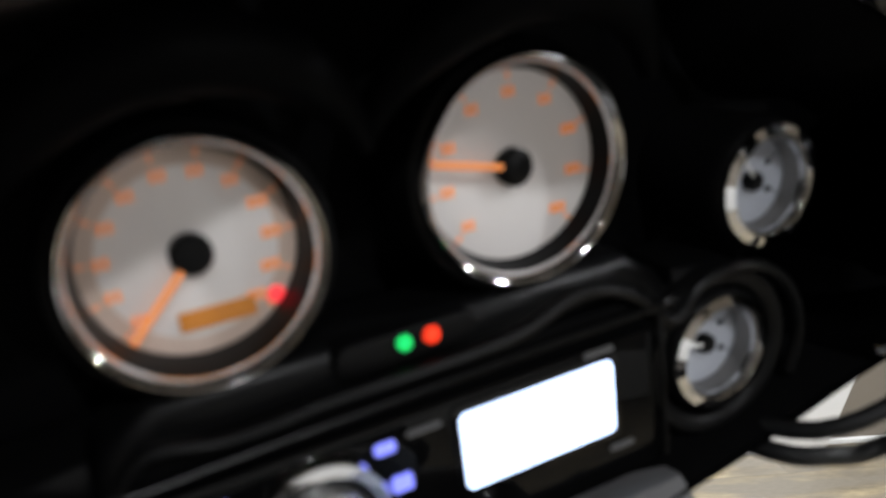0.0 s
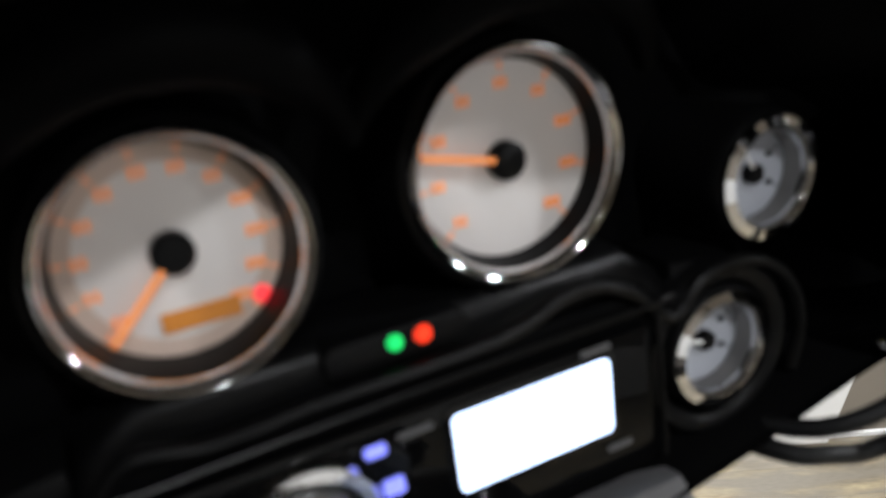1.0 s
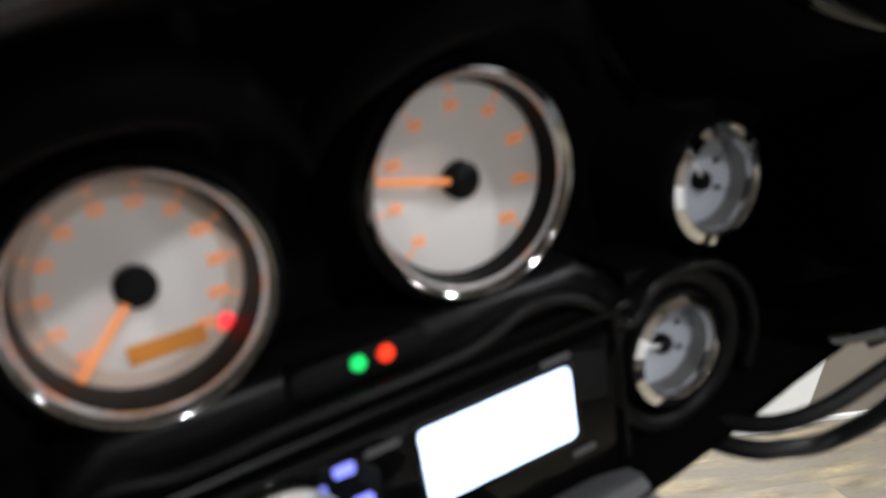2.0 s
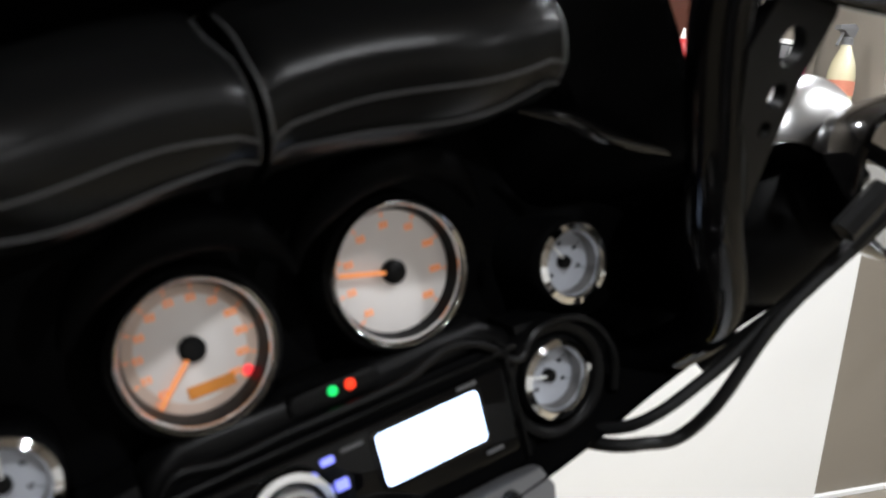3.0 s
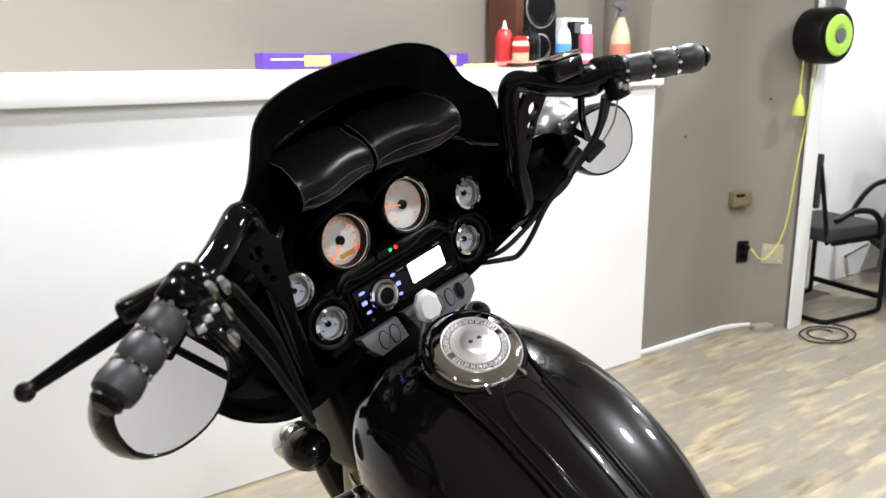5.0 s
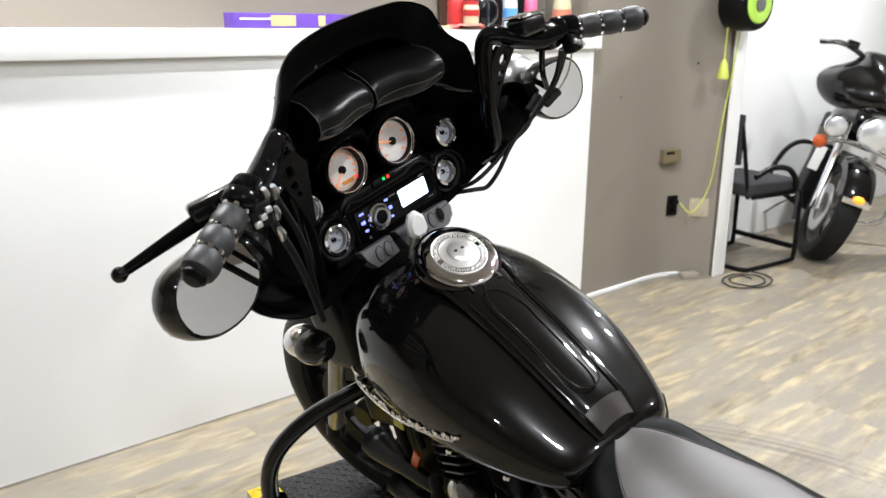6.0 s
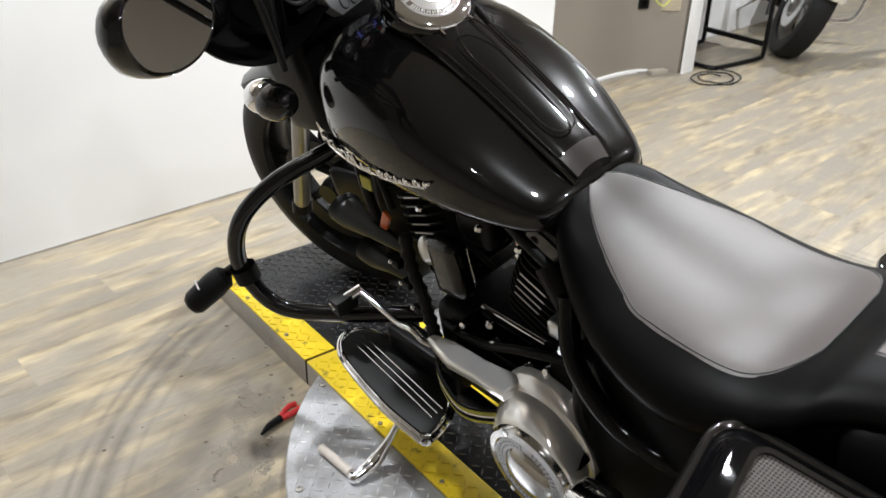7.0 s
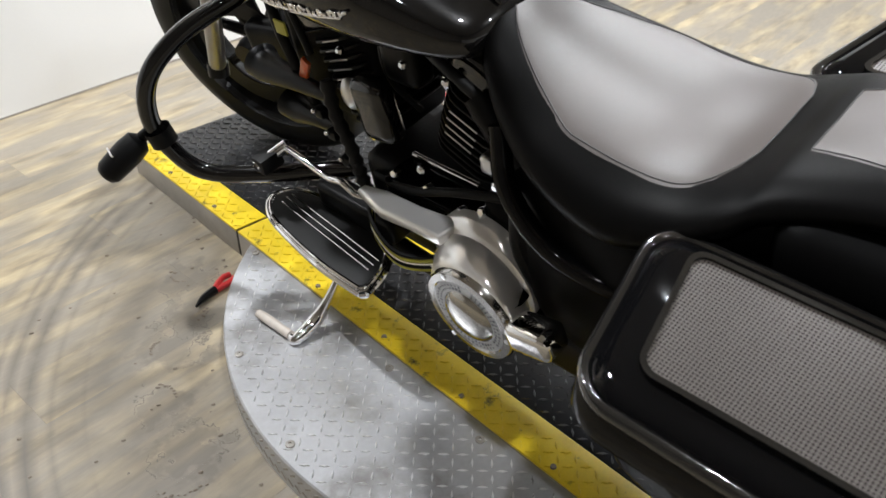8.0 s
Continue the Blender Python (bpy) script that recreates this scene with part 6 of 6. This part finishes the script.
sp = bottle("trigger_sprayer", "clear spray bottle with yellow liquid and grey trigger", -0.125, 0.10, [(0, 0), (0.040, 0), (0.043, 0.006), (0.043, 0.10), (0.036, 0.14), (0.018, 0.185), (0.015, 0.20), (0, 0.20)], SPRAY, GREYP, [(0.018, 0.195), (0.018, 0.215), (0.012, 0.22), (0, 0.22)], "spray bottle", PALERED, (0.0434, 0.04, 0.085))
part("trigger_head", prism([(-0.055, 0.238), (-0.052, 0.252), (0.01, 0.262), (0.028, 0.250), (0.020, 0.225), (0.006, 0.215), (-0.012, 0.222), (-0.030, 0.236)], 0.026, 0.005), GREYP, sp, "grey trigger head", WORLD[sp.name] @ Matrix.Translation((0, -0.013, 0)))
part("trigger", tube([(-0.022, 0, 0.235), (-0.034, 0, 0.21), (-0.044, 0, 0.19)], 0.005, 8), GREYP, sp)
for x0, x1, y, h, mts, lb in ((-1.755, -1.33, 0.17, 0.052, (PURPLE, GOLD), "long purple and tan printed cardboard box"), (-1.335, -0.91, 0.19, 0.050, (PURPLE, GOLD), "long purple cardboard box with tan print")):
    cb = thing("long_carton", lb + " lying on the ledge", "box", on_wall((x0 + x1) / 2, y, LZ))
    part("carton", box((x1 - x0, 0.075, h), (0, 0, h / 2), 0.003), PURPLE, cb)
    for u, w in ((-0.02, 0.10), (0.14, 0.03)):
        part("print_panel", box((w, 0.002, h * 0.72), (u, -0.0385, h / 2), 0.0004), GOLD, cb)
    part("print_bar", box((0.12, 0.002, 0.006), (-0.13, -0.0385, h * 0.6), 0.0004), TAG, cb)
rag = bmesh.new()
bmesh.ops.create_grid(rag, x_segments=22, y_segments=10, size=0.5)
for v in rag.verts:
    q = v.co.copy()
    v.co = (q.x * 0.15 * (1 + 0.25 * noise.noise(q * 5)), q.y * 0.09, 0.012 + 0.016 * abs(noise.noise(Vector((q.x * 6, q.y * 6, 3)))) - 0.010 * (abs(q.x) > 0.44))
part_rag = part("cleaning_rag", rag, mat("salmon_cloth", (0.72, 0.22, 0.18), 0.9, vary=0.1, bump=0.4, bscale=500), None, "", on_wall(-0.80, 0.015, LZ))
tagged(part_rag, "crumpled salmon pink cleaning rag on the ledge", "rag")
rag2 = part("yellow_rag", box((0.13, 0.05, 0.010), (0, 0, 0.006), 0.004, 3), mat("yellow_cloth", (0.75, 0.65, 0.25), 0.9, vary=0.15, bump=0.4, bscale=500), None, "", on_wall(-0.955, 0.02, LZ, 8))
tagged(rag2, "folded pale yellow cloth on the ledge", "rag")

# ---------- wall fittings ----------
def on_stub(x_wall, z, out=0.0):
    """On the curved wall, at that place along the wall line."""
    slope = (bend(x_wall + 0.01) - bend(x_wall - 0.01)) / 0.02
    return WALL @ pose(x_wall, bend(x_wall), z, 0, 0, math.degrees(math.atan(slope))) @ Matrix.Translation((0, -out, 0))


th = thing("thermostat", "dull brass wall thermostat box", "thermostat", on_stub(0.705, 0.688, 0.003))
part("body", box((0.118, 0.035, 0.075), (0, -0.0175, 0), 0.004), GOLD_METAL, th)
part("window", box((0.055, 0.003, 0.014), (-0.018, -0.036, 0.020), 0.001), SATIN, th)
part("cover", box((0.08, 0.006, 0.030), (0.0, -0.037, -0.014), 0.002), GOLD_METAL, th)
ol = thing("wall_outlet", "dark brown double wall outlet with a plug", "outlet", on_stub(0.756, 0.408, 0.001))
part("plate", box((0.066, 0.008, 0.112), (0, -0.004, 0), 0.003), SATIN, ol)
for z in (0.026, -0.026):
    part("socket", box((0.034, 0.004, 0.030), (0, -0.0095, z), 0.004), MATTE, ol)
part("plug", box((0.030, 0.030, 0.026), (0.004, -0.024, 0.026), 0.006), SATIN, ol)
bl = thing("blank_plate", "ivory blank wall plate", "wall plate", on_stub(0.887, 0.393))
part("plate", box((0.105, 0.006, 0.105), (0, -0.003, 0), 0.002), IVORY, bl)
for x, z in ((-0.035, 0.035), (0.035, -0.035)):
    part("plate_screw", lathe([(0.004, 0), (0.003, 0.002), (0, 0.002)], 10), STEEL, bl, "", WORLD[bl.name] @ Matrix.Translation((x, -0.006, z)) @ TO_FRONT)
for x, z in ((0.832, 1.177), (0.28, 1.02)):
    tagged(part("wall_nail", lathe([(0.006, 0), (0.005, 0.003), (0, 0.004)], 10), SATIN, None, "", on_stub(x, z) @ TO_FRONT), "small dark nail head in the greige wall", "nail")
reel = thing("cord_reel", "black and lime green retractable cord reel on the post", "cord reel", WALL @ pose(0.89, -0.245, 1.475, 0, 0, -96))
part("housing", lathe([(0, -0.10), (0.105, -0.10), (0.125, -0.085), (0.13, -0.04), (0.13, 0.04), (0.122, 0.06), (0.10, 0.065), (0, 0.065)], 40), SATIN, reel, "", WORLD[reel.name] @ Matrix.Rotation(radians(90), 4, "Y") @ Matrix.Translation((0, 0, 0)))
part("disc_cover", lathe([(0.092, 0.064), (0.094, 0.070), (0.088, 0.076), (0.05, 0.078), (0.045, 0.074), (0, 0.074)], 40), LIME, reel, "lime green round cover", WORLD[reel.name] @ Matrix.Rotation(radians(90), 4, "Y"))
part("hub_cap", lathe([(0.034, 0.076), (0.033, 0.082), (0, 0.084)], 28), GREYP, reel, "", WORLD[reel.name] @ Matrix.Rotation(radians(90), 4, "Y"))
part("rib", box((0.10, 0.012, 0.05), (-0.02, 0, -0.10), 0.01), SATIN, reel)
part("bracket", box((0.03, 0.12, 0.16), (-0.02, 0.08, 0.10), 0.006), STEEL, reel)
part("pull_cord", tube([(-0.06, -0.05, 0.05), (-0.062, -0.056, -0.05), (-0.063, -0.061, -0.18), (-0.063, -0.061, -0.28)], 0.0035, 8), YELLOW_CORD, reel)
part("pull_handle", lathe([(0, 0.0), (0.028, 0.0), (0.030, 0.01), (0.018, 0.075), (0.008, 0.098), (0, 0.10)], 20), YELLOW_CORD, reel, "yellow green cone handle", WORLD[reel.name] @ Matrix.Translation((-0.063, -0.061, -0.37)))
cordpts = [WALL @ Vector(q) for q in ((0.95, -0.19, 1.40), (0.930, -0.175, 1.15), (0.905, -0.155, 0.86), (0.892, -0.140, 0.60), (0.868, -0.120, 0.47), (0.815, -0.09, 0.385), (0.780, -0.075, 0.385), (0.762, -0.060, 0.408), (0.757, -0.038, 0.432))]
tagged(part("power_cord", tube(cordpts, 0.0036, 8), YELLOW_CORD), "yellow green power cord hanging down to the outlet", "power cord")
for dx, x0 in ((0.0, 1.20), (0.02, 1.26)):
    wp = [WALL @ Vector((x0 + dx * k + 0.01 * math.sin(k * 1.7), 0.185, 1.9 - 0.33 * k)) for k in range(6)]
    tagged(part("thin_cable", tube(wp, 0.0035, 6), mat("white_cable", (0.6, 0.6, 0.6), 0.5)), "thin white cable hanging on the back wall", "cable")
brk = thing("door_stop", "small worn wooden wedge block on the floor by the wall", "wedge", WALL @ pose(0.835, -0.085, 0.0, 0, 0, -20))
part("block", box((0.11, 0.05, 0.028), (0, 0, 0.014), 0.004), CARD, brk)
part("tongue", box((0.09, 0.010, 0.006), (-0.085, 0.01, 0.020), 0.002), WELD, brk)

# ---------- chair ----------
chair = thing("visitor_chair", "black cantilever visitor chair with fabric seat", "chair", WALL @ pose(1.42, -0.06, 0, 0, 0, -8))
for s, y in ((0, -0.22), (1, 0.22)):
    part("side_frame", tube([(-0.24, y, 0.44), (-0.05, y, 0.44), (0.17, y, 0.435), (0.20, y, 0.40), (0.205, y, 0.20), (0.205, y, 0.045), (0.175, y, 0.018), (0.0, y, 0.013), (-0.22, y, 0.013)], 0.0135, 12, steps=5), SATIN, chair, "black steel tube frame")
part("floor_tube", tube([(-0.22, -0.22, 0.013), (-0.25, -0.15, 0.013), (-0.25, 0.15, 0.013), (-0.22, 0.22, 0.013)], 0.0135, 12), SATIN, chair)
part("brace", box((0.02, 0.42, 0.03), (0.19, 0, 0.10), 0.004), SATIN, chair)
part("seat_pad", box((0.46, 0.44, 0.075), (-0.03, 0, 0.475), 0.03, 4), FABRIC, chair, "black fabric seat cushion")
part("back_pad", box((0.03, 0.32, 0.28), (-0.300, 0, 0.76), 0.012, 4), FABRIC, chair, "black fabric backrest")
for y in (-0.235, 0.235):
    part("armrest", tube([(-0.25, y, 0.56), (-0.12, y, 0.60), (0.03, y, 0.585), (0.11, y, 0.52), (0.13, y, 0.45)], 0.016, 12), SATIN, chair)
    part("back_post", tube([(-0.24, y * 0.8, 0.43), (-0.28, y * 0.8, 0.60), (-0.30, y * 0.65, 0.84)], 0.012, 10), SATIN, chair)
part("hanging_strap", tube([(0.13, -0.24, 0.47), (0.135, -0.245, 0.40), (0.13, -0.245, 0.34), (0.128, -0.245, 0.28)], [0.009, 0.012, 0.008, 0.012], 8), FABRIC, chair)
coil = [WALL @ Vector((1.03 + 0.11 * math.cos(a * 0.9) * (0.6 + 0.08 * a) - 0.03, -0.34 + 0.075 * math.sin(a * 0.9) * (1 + 0.05 * a), 0.008 + 0.002 * (k % 3))) for k, a in enumerate([0.5 * i for i in range(30)])]
tagged(part("black_cable", tube(coil, 0.004, 6, steps=3), RUBBER), "loose coil of thin black cable on the floor", "cable")

# ---------- the parked motorcycle behind ----------
M2 = WALL @ pose(1.93, -0.22, 0.0, 0, 0, -60) @ pose(0, 0, 0, 0, 19, 0)
b2 = thing("parked_motorcycle", "black touring motorcycle with chrome lamps parked by the back wall", "motorcycle", M2)


def b2p(name, bm, material, label="", m=None, parent=None, **k):
    return part(name, bm, material, parent or b2, label, M2 @ m if m else M2, **k)


AXL = Matrix.Translation((0.0, -0.16, 0.315)) @ pose(0, 0, 0, 0, 0, 8)
RY = Matrix.Rotation(radians(90), 4, "Y")
w2 = b2p("front_wheel", lathe([(0.22, -0.04), (0.235, -0.045), (0.22, 0.0), (0.235, 0.045), (0.22, 0.04)], 40, m=RY, closed=True), BAND, "cast alloy front wheel", AXL)
b2p("tyre", lathe([(0.225, -0.055), (0.26, -0.068), (0.30, -0.058), (0.318, 0.0), (0.30, 0.058), (0.26, 0.068), (0.225, 0.055)], 48, m=RY, closed=True), RUBBER, "", AXL, w2)
for k in range(6):
    b2p("spoke", tube([(0, 0.02 * math.cos(k * 1.047), 0.02 * math.sin(k * 1.047)), (0, 0.225 * math.cos(k * 1.047), 0.225 * math.sin(k * 1.047))], 0.014, 8), BAND, "", AXL, w2)
b2p("brake_disc", lathe([(0.09, -0.07), (0.15, -0.07), (0.15, -0.065), (0.09, -0.065)], 40, m=RY, closed=True), STEEL, "", AXL, w2)
for s in (-1, 1):
    b2p("fork_leg", tube([(s * 0.105, -0.02, -0.02), (s * 0.105, 0.07, 0.22), (s * 0.105, 0.17, 0.50)], [0.03, 0.028, 0.022], 16, steps=2), CHROME if s < 0 else STEEL, "chrome fork leg", AXL)
    b2p("lamp_pod", lathe([(0, -0.05), (0.03, -0.045), (0.062, 0.0), (0.068, 0.03), (0.064, 0.045), (0.058, 0.048)], 28), CHROME, "chrome auxiliary lamp", AXL @ Matrix.Translation((s * 0.21, 0.02, 0.47)) @ TO_FRONT)
    b2p("lamp_lens", lathe([(0.058, 0.046), (0.04, 0.056), (0, 0.060)], 28), LENS, "", AXL @ Matrix.Translation((s * 0.21, 0.02, 0.47)) @ TO_FRONT)
    b2p("turn_signal", ball(0.042, (s * 0.245, 0.03, 0.355), (1, 0.8, 1)), AMBER_RED, "amber turn signal", AXL)
    b2p("signal_bar", tube([(0, 0.05, 0.40), (s * 0.12, 0.04, 0.40), (s * 0.24, 0.03, 0.36)], 0.012, 10), CHROME, "", AXL)
    b2p("handlebar", tube([(s * 0.05, 0.20, 0.78), (s * 0.20, 0.22, 0.88), (s * 0.32, 0.30, 0.91), (s * 0.42, 0.38, 0.88)], 0.016, 10), BLACK, "", AXL)
    b2p("brake_lever", tube([(s * 0.28, 0.24, 0.91), (s * 0.36, 0.24, 0.91), (s * 0.46, 0.30, 0.89)], [0.010, 0.008, 0.006], 8), CHROME, "chrome hand lever", AXL)
    b2p("control_box", box((0.07, 0.06, 0.05), (s * 0.27, 0.26, 0.92), 0.012, 3), BLACK, "", AXL)
b2p("headlight", lathe([(0, -0.09), (0.06, -0.08), (0.092, -0.02), (0.098, 0.03), (0.094, 0.04)], 36), CHROME, "large round chrome headlight", AXL @ Matrix.Translation((0, -0.03, 0.50)) @ TO_FRONT)
b2p("headlight_lens", lathe([(0.094, 0.038), (0.07, 0.055), (0, 0.064)], 36), LENS, "", AXL @ Matrix.Translation((0, -0.03, 0.50)) @ TO_FRONT)
wing = [(-x, z) for x, z in left_edge] + [(0.0, 0.351)] + [(x, z) for x, z in left_edge[::-1]] + [(0.0, -0.048)]
wing = [(p.x, p.z) for p in smooth_path([(x, 0, z) for x, z in wing + wing[:1]], 2)][:-1]
fr2 = []
for k, y in ((0.96, 0.155), (1.0, 0.15), (0.97, 0.11), (0.90, 0.06), (0.78, 0.01), (0.60, -0.035), (0.38, -0.07), (0.10, -0.085)):
    fr2.append([Vector((1.06 * x * k, y + 0.25 * (z - 0.05) * k, 0.70 + 0.84 * (z - 0.08) * k)) for x, z in wing])
b2p("fairing", loft(fr2), BLACK, "gloss black batwing fairing", AXL)
ff2 = []
for a in range(-62, 50, 8):
    r = 0.345
    ff2.append([Vector((x, r * k * math.sin(radians(a)), r * k * math.cos(radians(a)))) for x, k in ((-0.09, 0.80), (-0.085, 0.94), (-0.05, 1.0), (0, 1.02), (0.05, 1.0), (0.085, 0.94), (0.09, 0.80))])
b2p("front_fender", loft(ff2, close_ring=False, caps=False), BLACK, "", AXL)
b2p("fender_tip", box((0.16, 0.012, 0.035), (0, -0.315, 0.135), 0.005), CHROME, "", AXL)
b2p("fender_lamp", ball(1, (0.0, -0.325, 0.155), (0.035, 0.02, 0.022)), AMBER_GLOW, "lit amber fender lamp", AXL)
b2p("crash_bar", tube([(-0.10, 0.30, 0.62), (-0.30, 0.28, 0.58), (-0.37, 0.27, 0.44), (-0.35, 0.27, 0.28), (-0.12, 0.26, 0.20)], 0.016, 12), BLACK, "black tubular crash bar")
b2p("crash_bar", tube([(0.10, 0.30, 0.62), (0.30, 0.28, 0.58), (0.37, 0.27, 0.44), (0.35, 0.27, 0.28), (0.12, 0.26, 0.20)], 0.016, 12), CHROME, "chrome tubular crash bar")
b2p("engine", box((0.30, 0.45, 0.42), (0, 0.55, 0.38), 0.05, 3), ENGINE)
for k in range(7):
    b2p("engine_fin", box((0.26, 0.26, 0.006), (0, 0.44, 0.46 + 0.022 * k), 0.002), FINS)
b2p("tank", ball(1, (0, 0.62, 0.80), (0.16, 0.32, 0.13)), BLACK)
b2p("seat", box((0.30, 0.60, 0.12), (0, 1.1, 0.72), 0.05, 4), LEATHER)
b2p("rear_wheel", lathe([(0.22, -0.06), (0.29, -0.06), (0.31, 0), (0.29, 0.06), (0.22, 0.06)], 40, m=RY, closed=True), RUBBER, "", Matrix.Translation((0, 1.40, 0.31)))
b2p("side_stand", tube([(-0.14, 0.45, 0.24), (-0.25, 0.42, 0.10), (-0.31, 0.40, 0.012)], 0.012, 10), CHROME)
b2p("paper_tag", box((0.06, 0.003, 0.15), (-0.215, 0.02, 0.26), 0.001), TAG, "white paper tag hanging from the fork", AXL)

# ---------- clutter on the floor ----------
pl = thing("pliers", "small pliers with red handles lying on the floor", "pliers", pose(-0.085, 0.486, 0.006, 0, 0, 38))
part("red_handle", tube([(0.0, 0.0, 0.008), (0.04, 0.008, 0.010), (0.062, 0.004, 0.008)], 0.0070, 8), REDP, pl)
part("red_handle", tube([(0.0, 0.0, 0.004), (0.04, -0.012, 0.006), (0.062, -0.010, 0.004)], 0.0070, 8), REDP, pl)
part("jaw", tube([(0.005, 0, 0.006), (-0.03, 0.004, 0.006), (-0.06, 0.0, 0.005)], [0.010, 0.008, 0.003], 8), SATIN, pl)

# crumbs of dried mud round the turntable
cr = bmesh.new()
rc = random.Random(3)
for k in range(60):
    a, d = radians(rc.uniform(120, 215)), rc.uniform(0.85, 1.25)
    r = rc.uniform(0.0015, 0.0045)
    ball(r, (0.70 + d * math.cos(a), 0.13 + d * math.sin(a), r * 0.3), (1.3, rc.uniform(0.7, 1.3), 0.45), cr, 6, 4)
for cx, cy, w, h in ((-0.11, 0.59, 0.05, 0.03), (-0.17, 0.44, 0.055, 0.03), (-0.23, 0.35, 0.02, 0.03), (-0.25, 0.20, 0.025, 0.05), (-0.25, 0.01, 0.06, 0.04)):
    a0 = rc.uniform(0, 6)
    for q in range(11):
        a = a0 + q * 0.17 + rc.uniform(-0.05, 0.05)
        r = rc.uniform(0.0015, 0.0035)
        ball(r, (cx + w * math.cos(a) * rc.uniform(0.9, 1.1), cy + h * math.sin(a) * rc.uniform(0.9, 1.1), r * 0.3), (1.4, 1.0, 0.5), cr, 6, 4)
tagged(part("mud_crumbs", cr, FOOTSOIL), "scattered crumbs of dried brown mud on the floor", "mud", kind="stuff")

# ---------- floor planks ----------
rng = random.Random(7)
PW, PL = 0.148, 1.10
plank_mesh = {}


def plank(length):
    if length not in plank_mesh:
        bm = box((length - 0.0002, PW - 0.0002, 0.006), (0, 0, -0.003), 0.00025, 1)
        me = bpy.data.meshes.new("floor_plank")
        bm.to_mesh(me)
        bm.free()
        me.materials.append(PLANK)
        plank_mesh[length] = me
    return plank_mesh[length]


far_bm = bmesh.new()
for r in range(int(8.4 / PW)):
    y = -0.005 - PW * (r + 0.5) + 0.2
    x = -5.6 - rng.random() * PL
    while x < 5.3:
        if (x > 0.95 or y < -0.0) and not (y > 0.0 and x < 1.06):
            if -3.3 < x < 3.0 and y > -5.2:
                put(new("floor_plank", plank(PL)), floor, WALL @ pose(x + PL / 2, y, 0))
            else:
                x0, x1 = max(x, -5.69), min(x + PL, 5.29)
                vs = [far_bm.verts.new((px, y + py, 0)) for px, py in ((x0, -PW / 2), (x1, -PW / 2), (x1, PW / 2), (x0, PW / 2))]
                far_bm.faces.new(vs)
        x += PL
tagged(part("far_planks", far_bm, PLANK, floor, "", WALL, smooth=False), kind="stuff")
